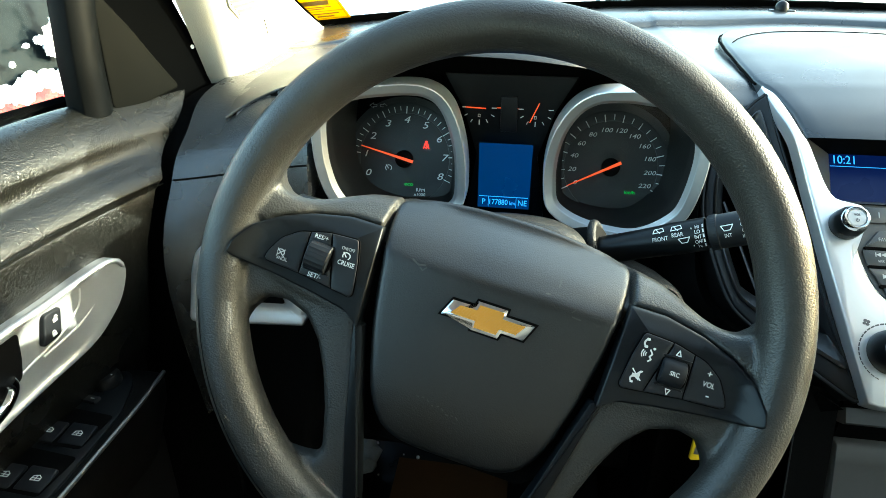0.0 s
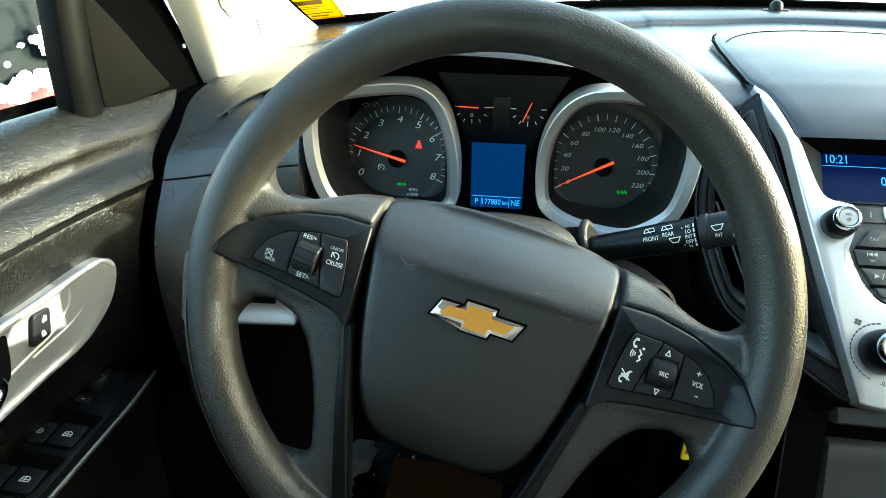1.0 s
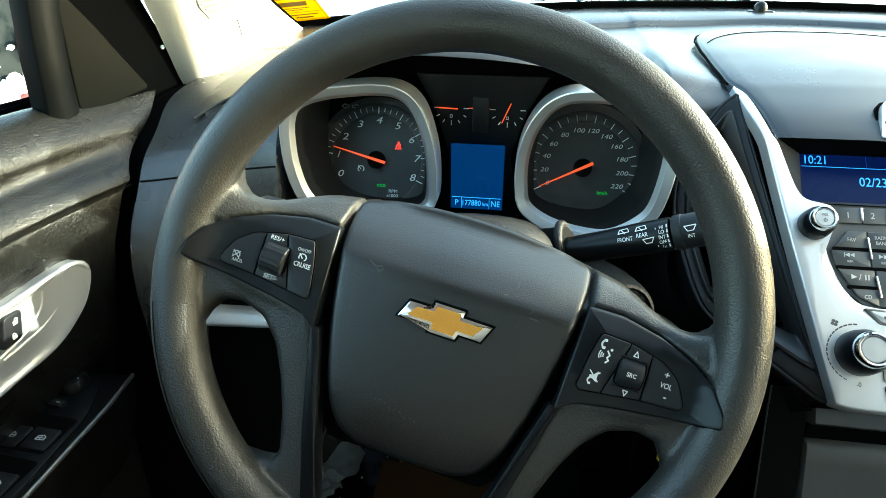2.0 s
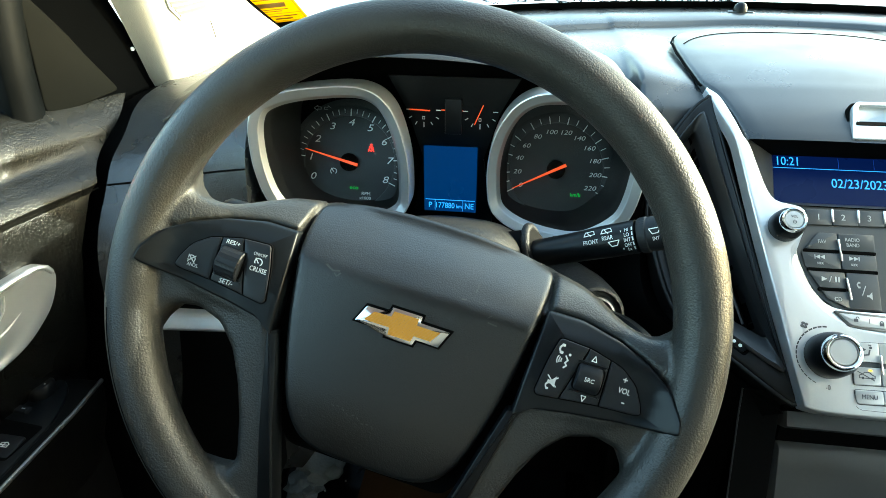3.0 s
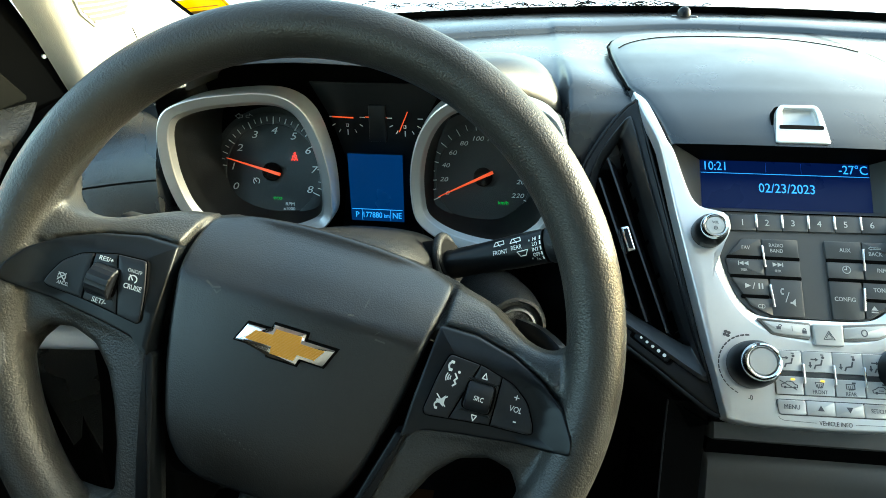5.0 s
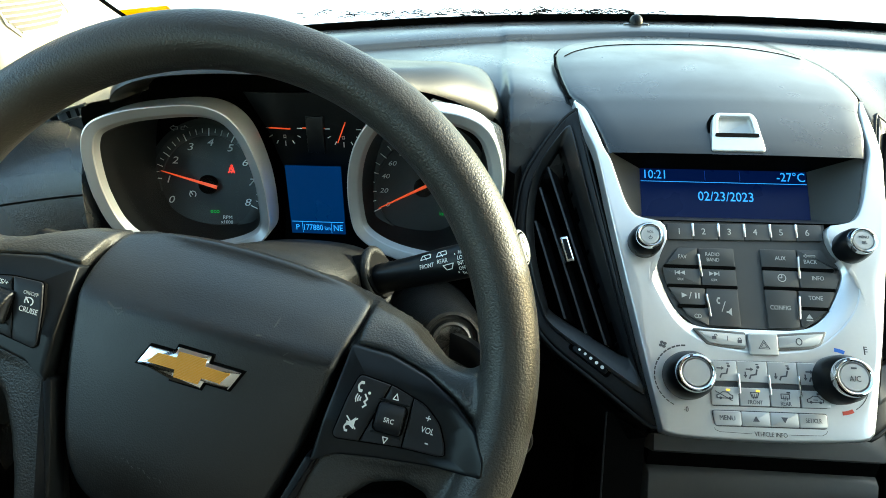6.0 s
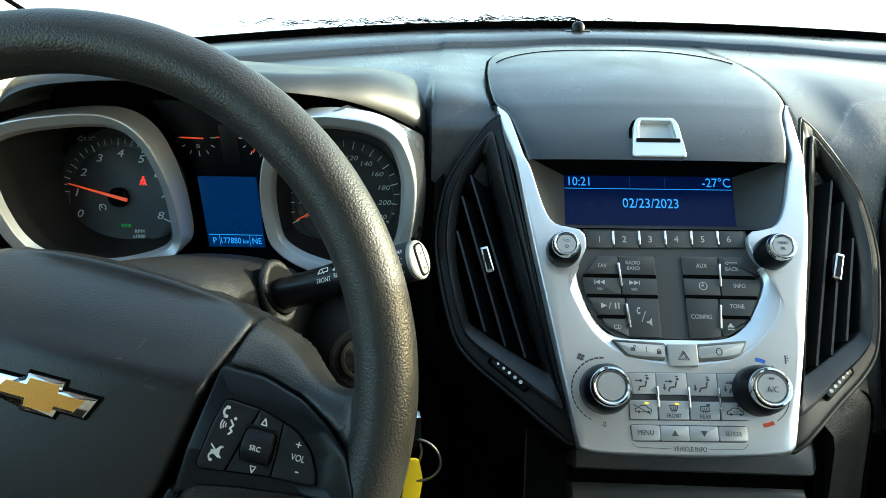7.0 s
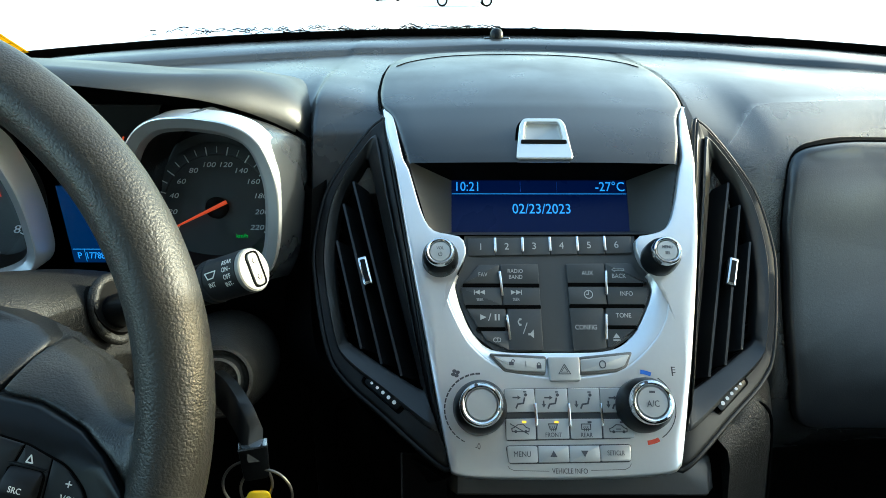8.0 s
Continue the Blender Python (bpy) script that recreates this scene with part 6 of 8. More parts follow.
def hood():
    """The hood over the dials: its front edge, the crest behind it, and the back that runs out into the pad."""
    lip = [(-.1600, .5385, 1.1900), (-.1575, .5375, 1.1950), (-.148, .536, 1.2020), (-.130, .535, 1.2085), (-.105, .535, 1.2125), (-.06, .5365, 1.2145), (0, .546, 1.2105), (.05, .563, 1.2025),
           (.086, .590, 1.1925), (.109, .607, 1.1830), (.1287, .6228, 1.1715), (.1443, .635, 1.1605), (.1530, .6415, 1.1540), (.1602, .647, 1.1480)]
    crest = [(-.163, .5675, 1.2000), (-.161, .5675, 1.2055), (-.151, .566, 1.2135), (-.133, .565, 1.2185), (-.106, .565, 1.2215), (-.06, .5665, 1.2225), (0, .577, 1.2180), (.052, .596, 1.2110),
             (.088, .625, 1.2070), (.111, .645, 1.2035), (.1300, .661, 1.1960), (.1450, .668, 1.1860), (.1555, .667, 1.1720), (.1625, .658, 1.1520)]
    rows = []
    for (x, y, z), (cx, cy, cz) in zip(spline(lip, 5, False), spline(crest, 5, False)):
        p, c = Vector((x, y, z)), Vector((cx, cy, cz))
        d = c - p
        bulge = Vector((0.12 * d.z * max(0.0, (x - 0.08) / 0.08), -0.30 * d.z, 0.13 * d.y))
        row = [p + Vector((-0.002, 0.065, -0.003)), p + Vector((0, 0.004, -0.0012)), p, p + d * 0.06 + bulge * 0.3]
        row += [p + d * f + bulge * (4 * f * (1 - f)) ** 0.8 for f in (0.2, 0.4, 0.6, 0.8)] + [c]
        up = min(1, max(0, (cz - 1.150) / 0.045))
        back_y = (cy + 0.012) * (1 - up) + 0.775 * up
        zt = (dash_z(min(max(cx, -0.3), 1.0), 0.775) - 0.006) * up + (cz - 0.05) * (1 - up)
        for f in (0.12, 0.35, 0.7, 1.0):
            row.append(Vector((cx + 0.003 * f * (1 if x > 0.1 else 0), cy + (back_y - cy) * f, cz * (1 - f * f) + zt * f * f)))
        rows.append(row)
    # shoulder: from the end of the dashboard up to the hood
    edge = rows[0][2:]
    shoulder = []
    for f in np.linspace(0, 1, 14):
        a = Vector(demister(f))
        xb = a.x + (edge[-1].x - demister(1.0)[0]) * f
        b = Vector((xb, 0.790, dash_z(xb, 0.790) - 0.003))
        row = []
        for s in np.linspace(0, 1, 10):
            p = a.lerp(b, s)
            p.z = a.z + (b.z - a.z) * s + (0.010 * math.sin(math.pi * s ** 0.7)) * (0.35 + 0.65 * f)
            p.z = max(p.z, dash_z(p.x, p.y) + 0.0008) if s < 0.95 else p.z
            row.append(p)
        shoulder.append(row)
    bm = grid_sheet(shoulder)
    return grid_sheet(rows, bm)


part("cluster_hood", hood(), HOOD, dashboard, "grained hood over the instruments", sharp=40)
# face between the speedometer surround and the hood, turning back to the dashboard
curve = inset(bezel_curve(1), 0.0006)
start = min(range(len(curve)), key=lambda i: math.dist(curve[i], (0.102, 0.0856)))
stop = min(range(len(curve)), key=lambda i: math.dist(curve[i], (0.130, -0.0535)))
n = len(curve)
way = 1 if curve[(start + 3) % n][0] > curve[start][0] else -1
steps = (way * (stop - start)) % n
ring_in = [(-0.0145 + x, 0.595 - 0.065 + 0.042 * min(1, max(0, (0.181 - x) / 0.147)) + 0.0016, 1.10 + y) for x, y in (curve[(start + way * round(steps * f / 50)) % n] for f in range(51))]
ring_out = [(.098, .598, 1.185), (.118, .6145, 1.1745), (.135, .628, 1.1645), (.150, .6395, 1.1535), (.1595, .6465, 1.1450), (.1605, .645, 1.128), (.1605, .643, 1.105), (.1605, .640, 1.085), (.160, .632, 1.055), (.150, .62, 1.03)]
part("dial_cheek", grid_sheet([spline([a, tuple(Vector(a).lerp(Vector(b), 0.5) + Vector((0.004, 0, 0.002))), b], 4, False) for a, b in zip(ring_in, spline(ring_out, 5, False))]), DASH_TOP, dashboard, "smooth face beside the dials", sharp=60)


def along(points, r=0.0006, lift=0.0):
    return tube([(x, y, z + lift) for x, y, z in points], r, 6)


# seams and the small side window vent at the driver's end
part("seam", along([(x, dash_y(x, 1.098 + 0.10 * (x + 0.335)) - 0.0002, 1.098 + 0.10 * (x + 0.335)) for x in np.linspace(-0.321, -0.198, 14)], 0.0009), VOID, dashboard)
vent = thing("side_window_vent", "narrow black demister vent in the end of the dashboard", "air vent")
line = [Vector(demister(f)) for f in np.linspace(0.0, 1.0, 25)]
low = Vector((0.001, -0.005, -0.0085))
foot = Vector((0.0, -0.002, -0.034))
part("vent_rim", tube([tuple(p) for p in line[:18]], 0.0015, 8), DASH_TOP, vent, "thin raised vent rim")
part("vent_throat", grid_sheet([[tuple(p + low * f + Vector((0, 0.0005, 0))) for f in (0.1, 0.5, 1.0)] for p in line[2:16]]), DASH_TOP, vent, "light plain vent plate")
part("vent_rim", tube([tuple(p + low) for p in line[2:16]], 0.0011, 8), DASH_TOP, vent, "thin raised vent rim")
part("vent_face", grid_sheet([[tuple(p + low.lerp(foot, f)) for f in (0.0, 0.35, 0.7, 1.0)] for p in line[2:16]]), DASH_SOFT, vent, "plain strip below the vent")
for k in range(4, 14, 3):
    bm = bmesh.new()
    v = [bm.verts.new(tuple(q)) for q in (line[k] + low * 0.12, line[k + 1] + low * 0.12, line[k + 2] + low * 0.95, line[k + 1] + low * 0.95, line[k + 1] + low * 0.5 + Vector((0, -0.0004, 0.0002)))]
    for f3 in ((0, 1, 2, 3), (0, 4, 1), (1, 4, 2), (2, 4, 3), (3, 4, 0)):
        bm.faces.new([v[q] for q in f3])
    part("opening", bm, VOID, vent, "black slanted vent opening")

# silver trim round the lamp switch, low beside the column
FRONT = plane_frame((0, 0, 0), (0, -1, 0))
trim = thing("switch_panel", "curved silver trim panel low on the dashboard, beside the column", "trim", FRONT)
o = rounded([(-0.300, 0.979), (-0.186, 0.984), (-0.184, 0.991), (-0.196, 1.012), (-0.205, 1.052), (-0.230, 1.062), (-0.268, 1.062), (-0.284, 1.052), (-0.294, 1.024)], 0.009, 4)
hole = rounded([(-0.268, 1.002), (-0.203, 1.004), (-0.206, 1.012), (-0.212, 1.046), (-0.232, 1.054), (-0.258, 1.054), (-0.268, 1.044), (-0.272, 1.020)], 0.005, 4)
part("silver_face", prism(o, -0.470, -0.4560, 0.004, 4, dome=0.00002, rings=10, lift=lambda x, z: 0.5 * max(0.0, 0.998 - z)), SILVER, trim)
part("switch_plate", prism(hole, -0.470, -0.4550, 0.001, 2), BLACK, trim, "black plate with the lamp switch")
part("lamp_knob", lathe([(0.0165, -0.457), (0.0160, -0.446), (0.0140, -0.443), (0.0004, -0.443)], 32, -0.240, 1.030), PANEL, trim, "black lamp switch")
lower = rounded([(-0.322, 1.070), (-0.190, 1.070), (-0.160, 1.00), (-0.205, 0.82), (-0.215, 0.70), (-0.322, 0.70)], 0.02, 4)
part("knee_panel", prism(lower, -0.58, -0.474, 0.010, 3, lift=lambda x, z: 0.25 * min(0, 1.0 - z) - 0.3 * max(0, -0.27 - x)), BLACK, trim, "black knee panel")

# ---- storage lid on top of the stack ----
LID_Y = [(.580, 1.1500), (.590, 1.1560), (.605, 1.1630), (.625, 1.1700), (.650, 1.1780), (.690, 1.1868), (.740, 1.1935), (.800, 1.1985), (.850, 1.2000), (.880, 1.2000)]


def lid_z(x, y):
    p = LID_Y
    u = (x - CX) / 0.132
    for a, b in zip(p, p[1:]):
        if a[0] <= y <= b[0]:
            return a[1] + (b[1] - a[1]) * (y - a[0]) / (b[0] - a[0]) - 0.004 * u * u
    return p[-1][1] - 0.004 * u * u


def lid_half(y):
    keys = [(.575, .1055), (.580, .1068), (.610, .1138), (.628, .1180), (.639, .1213), (.651, .1265), (.658, .1308), (.668, .1340), (.70, .1378), (.76, .1390), (.81, .1360), (.84, .1280), (.862, .1130), (.876, .087), (.880, .050)]
    for a, b in zip(keys, keys[1:]):
        if a[0] <= y <= b[0]:
            return a[1] + (b[1] - a[1]) * (y - a[0]) / (b[0] - a[0])
    return keys[-1][1]


lid = thing("storage_lid", "dark grey lidded storage box on top of the center stack", "storage lid")
rows = []
for y in (0.577, 0.580, 0.586, 0.594, 0.605, 0.62, 0.628, 0.634, 0.639, 0.645, 0.651, 0.658, 0.668, 0.69, 0.715, 0.74, 0.77, 0.80, 0.825, 0.845, 0.86, 0.87, 0.876, 0.880):
    w = lid_half(y)
    row = []
    for f in (-1.0, -1.0, -0.992, -0.97, -0.85, -0.6, -0.3, 0, 0.3, 0.6, 0.85, 0.97, 0.992, 1.0, 1.0):
        k = len(row)
        edge = -0.014 if k in (0, 14) else (-0.0030 if k in (1, 13) else (-0.0008 if k in (2, 12) else 0.0))
        yy = y + 0.006 * f * f * max(0.0, min(1.0, (0.612 - y) / 0.032))
        front = -0.0030 if y == 0.577 else 0.0
        row.append((CX + w * f, yy, lid_z(CX + w * f, max(0.580, y)) + edge + front))
    rows.append(row)
rows.insert(0, [(x, y + 0.012, z - 0.001) for x, y, z in rows[0]])
part("lid", grid_sheet(rows), DASH_SOFT, lid, sharp=50)
part("seam", along([(CX + 0.128 * f, 0.846 - 0.060 * f ** 4, lid_z(CX + 0.128 * f, 0.846 - 0.060 * f ** 4) + 0.0002) for f in np.linspace(-1, 1, 32)], 0.0006), VOID, lid)
for f in (-1, 1):
    part("edge_gap", tube([(CX + f * (lid_half(y) + 0.0012), y, lid_z(CX + f * lid_half(y), y) - 0.0035) for y in np.linspace(0.662, 0.874, 40)], 0.0012, 8), VOID, lid, "dark gap beside the lid")
# latch: a silver tongue with a finger recess
LATCH = plane_frame((CX + 0.0005, 0.5790, 1.1475), (0, -0.66, 0.75))
tongue = rounded(mm([(-22.3, 0.5), (22.3, 0.5), (18.2, 33), (15.0, 39), (-15.0, 39), (-18.2, 33)]), 0.003, 4)
scoop = rounded(mm([(-15.6, 18.5), (15.6, 18.5), (13.8, 33.0), (12.6, 35.2), (-12.6, 35.2), (-13.8, 33.0)]), 0.0022, 4)
latch = part("latch", frame_plate(tongue, scoop, -0.004, 0.0028), SILVER, lid, "silver latch with a finger recess", sharp=30)
latch.matrix_local = LATCH
bv = latch.modifiers.new("edge", 'BEVEL')
bv.width, bv.segments, bv.limit_method, bv.angle_limit = 0.0009, 2, 'ANGLE', radians(50)
bm = bmesh.new()
rings = [[bm.verts.new((x * f, 0.0185 + (y - 0.0185) * f, z - 0.05 * (y - 0.0185) * (1 if z < 0 else 0))) for x, y in scoop] for f, z in ((1.03, 0.0022), (0.98, -0.0004), (0.90, -0.0016))]
ring_faces(bm, rings[0], rings[1]), ring_faces(bm, rings[1], rings[2])
bm.faces.new(rings[2])
part("finger_recess", bm, SILVER_KEY, latch, "scooped finger recess", sharp=60)
part("latch_gap", prism(rounded(mm([(-23.6, 5), (23.6, 5), (20.0, 35), (16.5, 41.2), (-16.5, 41.2), (-20.0, 35)]), 0.004, 4), -0.010, -0.0034), VOID, lid).matrix_local = LATCH
part("finger_slot", prism(rounded(mm([(-18.2, 14.2), (18.2, 14.2), (17.8, 17.8), (-17.8, 17.8)]), 0.0012, 3), 0.0015, 0.0034), BLACK, latch)

# light sensor at the foot of the windshield
sensor = thing("light_sensor", "small dark domed light sensor on the dashboard top", "sensor", pose(0.3535, 1.022, dash_profile(0.3535)[-1][1] + 0.0075))
part("base", prism(rounded(mm([(-19, -8), (19, -8), (16, 9), (-16, 9)]), 0.004, 3), -0.004, 0.0035, 0.0012, 2), DASH_SOFT, sensor)
part("dome", lathe([(0.0098, 0.002), (0.0096, 0.0065), (0.0084, 0.0105), (0.0060, 0.0136), (0.0030, 0.0152), (0.0003, 0.0156)], 32), PANEL, sensor, "shiny dark dome")

# ---- glove box side ----
glove = thing("glove_box", "dark grey grained glove box door in the dashboard", "glove box", FRONT)
go = rounded([(0.577, 1.143), (0.620, 1.150), (1.02, 1.140), (1.02, 0.914), (0.588, 0.914), (0.576, 1.0), (0.570, 1.10)], 0.022, 7)


def glove_lift(x, z):
    return -dash_y(max(0.56, min(1.04, x)), max(0.912, min(1.14, z)))


part("glove_door", prism([(x, z) for x, z in go], -0.01, 0.009, 0.005, 4, dome=0.0005, rings=16, lift=glove_lift), GLOVE, glove, sharp=50)
part("gap", prism(inset(go, -0.0012), -0.012, 0.0010, dome=0.0001, rings=16, lift=glove_lift), VOID, glove)

# flanks below the vents
for s in (-1, 1):
    fl = thing("console_flank", "black grained side of the console below the vent", "trim panel", group="console flanks")
    cc = CX if s < 0 else CX + 0.003
    L = [(cc + s * a, y, z) for a, y, z in ((0.185, 0.590, 1.120), (0.187, 0.560, 1.040), (0.178, 0.530, 1.000), (0.150, 0.500, 0.985), (0.112, 0.462, 0.970), (0.078, 0.440, 0.958))]
    joint = [(cc + s * a, y, z) for a, y, z in ((0.150, 0.497, 0.984), (0.160, 0.506, 0.972), (0.165, 0.512, 0.945), (0.166, 0.515, 0.915))]
    M = [(cc + s * a, y, z) for a, y, z in ((0.178, 0.620, 1.120), (0.172, 0.590, 1.040), (0.160, 0.570, 1.000), (0.140, 0.545, 0.985), (0.105, 0.50, 0.962), (0.070, 0.46, 0.945))]
    N = [(cc + s * a, y, z) for a, y, z in ((0.196, 0.612, 1.120), (0.212, 0.580, 1.035), (0.206, 0.552, 0.985), (0.180, 0.528, 0.955), (0.145, 0.500, 0.930), (0.118, 0.478, 0.910))]
    cols = (M, L, N, [(x, y + 0.03, z - 0.02) for x, y, z in N], [(x - s * 0.01, y + 0.05, z - 0.28) for x, y, z in N])
    if s > 0:
        # a fin beside the console, with the valley up to the glove box behind it
        joint = [(0.5205, 0.500, 0.9800), (0.5275, 0.4975, 0.9765), (0.5315, 0.494, 0.968), (0.5330, 0.489, 0.950), (0.5330, 0.476, 0.905), (0.532, 0.46, 0.85)]
        cols = ([(0.4780, 0.4900, 0.9620), (0.5000, 0.5050, 0.9850), (0.5240, 0.5200, 1.0000), (0.5450, 0.5850, 1.0300), (0.5480, 0.6050, 1.0300), (0.5490, 0.7050, 1.0300)],
                [(0.4790, 0.4670, 0.9710), (0.4990, 0.4840, 0.9795), (0.5210, 0.5020, 0.9830), (0.5430, 0.5480, 0.9900), (0.5460, 0.5680, 0.9900), (0.5470, 0.6680, 0.9900)],
                [(0.4845, 0.4610, 0.9655), (0.5060, 0.4790, 0.9720), (0.5280, 0.4985, 0.9760), (0.5490, 0.5340, 0.9700), (0.5520, 0.5540, 0.9700), (0.5530, 0.6540, 0.9700)],
                [(0.4865, 0.4570, 0.9550), (0.5080, 0.4730, 0.9560), (0.5325, 0.4905, 0.9550), (0.5530, 0.5220, 0.9400), (0.5560, 0.5420, 0.9400), (0.5570, 0.6420, 0.9400)],
                [(0.4865, 0.4430, 0.9000), (0.5080, 0.4590, 0.9000), (0.5325, 0.4760, 0.9000), (0.5530, 0.5150, 0.9000), (0.5560, 0.5350, 0.9000), (0.5570, 0.6350, 0.9000)],
                [(0.4865, 0.4100, 0.8000), (0.5080, 0.4250, 0.8000), (0.5325, 0.4450, 0.8000), (0.5510, 0.5600, 0.8000), (0.5540, 0.5800, 0.8000), (0.5550, 0.6800, 0.8000)],
                [(0.4865, 0.3500, 0.4200), (0.5080, 0.3650, 0.4200), (0.5325, 0.3850, 0.4200), (0.5510, 0.5600, 0.4200), (0.5540, 0.5800, 0.4200), (0.5550, 0.6800, 0.4200)])
        inner = [(c[0][0], c[0][1] + 0.05, c[0][2] - 0.004) for c in cols[1:]]
        part("inner_side", grid_sheet([[c[0] for c in cols[1:]], inner]), GRIP, fl)
    part("seam", tube(spline(joint, 5, False), 0.0012, 6), VOID, fl)
    # the left flank is plain black: its shade is put into the colour
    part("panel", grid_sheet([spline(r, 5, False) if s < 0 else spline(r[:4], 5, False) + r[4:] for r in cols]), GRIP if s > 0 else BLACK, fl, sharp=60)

console = thing("floor_console", "dark grey console with a narrow slot below the center stack", "console")
band = grid_sheet([[(x, y + 0.010 * e, z - 0.004 * e) for y, z in ((0.475, 0.956), (0.462, 0.955), (0.457, 0.951), (0.4480, 0.938), (0.4500, 0.9345), (0.500, 0.933))] for x, e in ((0.282, 2), (0.284, 1), (0.290, 0), (0.33, 0), (0.38, 0), (0.445, 0), (0.47, 0), (0.478, 1))])
part("shelf_edge", band, CONSOLE, console, "smooth dark grey edge above the slot", sharp=50)
part("slot", block(0.288, 0.4535, 0.914, 0.470, 0.510, 0.9335), VOID, console)
face = grid_sheet([[(x, y + 0.012 * e, z - 0.003 * e) for y, z in ((0.500, 0.9165), (0.452, 0.917), (0.446, 0.9135), (0.440, 0.900), (0.428, 0.870), (0.400, 0.80), (0.36, 0.70), (0.33, 0.40))] for x, e in ((0.280, 3), (0.282, 1), (0.289, 0), (0.33, 0), (0.38, 0), (0.44, 0), (0.47, 0), (0.478, 2))])
part("front_face", face, CONSOLE, console, "smooth dark grey front face", sharp=50)
side_l = grid_sheet([[(x, y, z) for y, z in ((0.455, 0.968), (0.450, 0.945), (0.436, 0.90), (0.405, 0.80), (0.34, 0.40))] for x in (0.250, 0.2515, 0.282)] )
part("side_panel", side_l, BLACK, console)
part("edge_bead", tube([(0.250, 0.4555, 0.968), (0.250, 0.450, 0.945), (0.250, 0.436, 0.90), (0.250, 0.405, 0.80)], 0.0008, 6), DASH_SOFT, console)
side_r = grid_sheet([[(x, y, z) for y, z in ((0.476, 0.955), (0.462, 0.935), (0.445, 0.90), (0.410, 0.80), (0.345, 0.40))] for x in (0.478, 0.488, 0.492)])
part("side_panel", side_r, VOID, console)
for xa, xb in ((0.2535, 0.262), (0.480, 0.4885)):
    part("inner_wall", block(xa, 0.475, 0.40, xb, 1.10, 0.925), BLACK, console, "black inner side wall of the console")

# ---- driver's door ----
door = thing("door_left", "black grained driver's door with silver handle bezel and window switches, closed", "door", kind="structure")


def door_front(z):
    k = [(0.40, 0.44), (0.90, 0.455), (1.00, 0.462), (1.05, 0.472), (1.09, 0.492), (1.11, 0.510), (1.128, 0.543), (1.145, 0.572), (1.168, 0.610), (1.30, 0.61)]
    for a, b in zip(k, k[1:]):
        if a[0] <= z <= b[0]:
            return a[1] + (b[1] - a[1]) * (z - a[0]) / (b[0] - a[0])
    return k[-1][1]


def door_grid(profile, per=5):
    rows = []
    for x, z in (spline(profile, per, False) if per else profile):
        row = []
        for f in (0, 0.2, 0.4, 0.55, 0.65, 0.72, 0.78, 0.83, 0.87, 0.90, 0.93, 0.955, 0.975, 0.99, 1.0, 1.003):
            y = -0.38 + f * (door_front(z) + 0.38)
            k = max(0, (f - 0.80) / 0.20) ** 2
            xx = x + (0.024 + 0.55 * max(0.0, -0.362 - x) * min(1.0, max(0.0, (z - 1.0) / 0.1))) * k - (0.05 if f > 1 else 0) - (0.0015 if f == 1.0 else 0)
            row.append((xx, y, z - 0.004 * max(0, (f - 0.86) / 0.14) * min(1.0, max(0.0, (z - 1.10) / 0.05))))
        rows.append(row)
    return grid_sheet(rows)


part("upper_panel", door_grid([(-0.428, 1.160), (-0.408, 1.169), (-0.392, 1.166), (-0.381, 1.157), (-0.3735, 1.1475), (-0.3705, 1.139), (-0.3720, 1.131), (-0.3705, 1.124), (-0.3630, 1.117), (-0.3565, 1.109), (-0.3530, 1.1015), (-0.3545, 1.0985), (-0.3560, 1.094)]), DOOR, door, "grained black upper door panel with dust", sharp=50)
part("lower_panel", door_grid([(-0.360, 1.096), (-0.357, 1.092), (-0.360, 1.060), (-0.366, 1.00), (-0.374, 0.950), (-0.384, 0.925)]), DOOR, door, "grained black lower door panel", sharp=50)
# shade below the armrest is put into the black of this panel
part("pocket_panel", door_grid([(-0.383, 0.928), (-0.384, 0.90), (-0.384, 0.55), (-0.39, 0.42)]), BLACK, door, "door foot below the armrest, blackened for the shade there", sharp=50)
part("seam", along([(-0.3566 + 0.024 * max(0, ((y + 0.38) / 0.89 - 0.80) / 0.20) ** 2, y, 1.0945) for y in np.linspace(-0.3, 0.506, 30)], 0.0009), SAIL, door, "pale line along the panel joint")
part("door_core", block(-0.46, -0.38, 0.42, -0.405, 0.46, 1.165), BLACK, door)
part("sill_seal", grid_sheet([[(x, y, z - 0.05 * max(0, y - 0.46)) for x, z in ((-0.440, 1.140), (-0.440, 1.166), (-0.434, 1.171), (-0.424, 1.168), (-0.418, 1.158))] for y in np.linspace(-0.38, 0.53, 12)]), SEAL, door, "black rubber window seal")
# armrest with switches
arm = bmesh.new()
rows = []
for y, w, zt in ((-0.38, 1.0, 0.926), (0.20, 1.0, 0.927), (0.33, 1.0, 0.928), (0.38, 0.96, 0.928), (0.415, 0.97, 0.927), (0.436, 0.90, 0.924), (0.446, 0.80, 0.916)):
    x1 = -0.392 + 0.068 * w
    rows.append([(-0.402, y, zt - 0.11), (-0.400, y, zt), (x1 - 0.006, y, zt), (x1 - 0.001, y, zt - 0.003), (x1, y, zt - 0.009), (x1 - 0.004, y, zt - 0.035), (x1 - 0.03, y, zt - 0.11)])
armrest = part("armrest", grid_sheet(rows, arm), BLACK, door, "black armrest")
plate = rounded([(-0.398, 0.10), (-0.333, 0.10), (-0.330, 0.30), (-0.332, 0.375), (-0.346, 0.415), (-0.362, 0.431), (-0.386, 0.412), (-0.394, 0.365)], 0.012, 4)
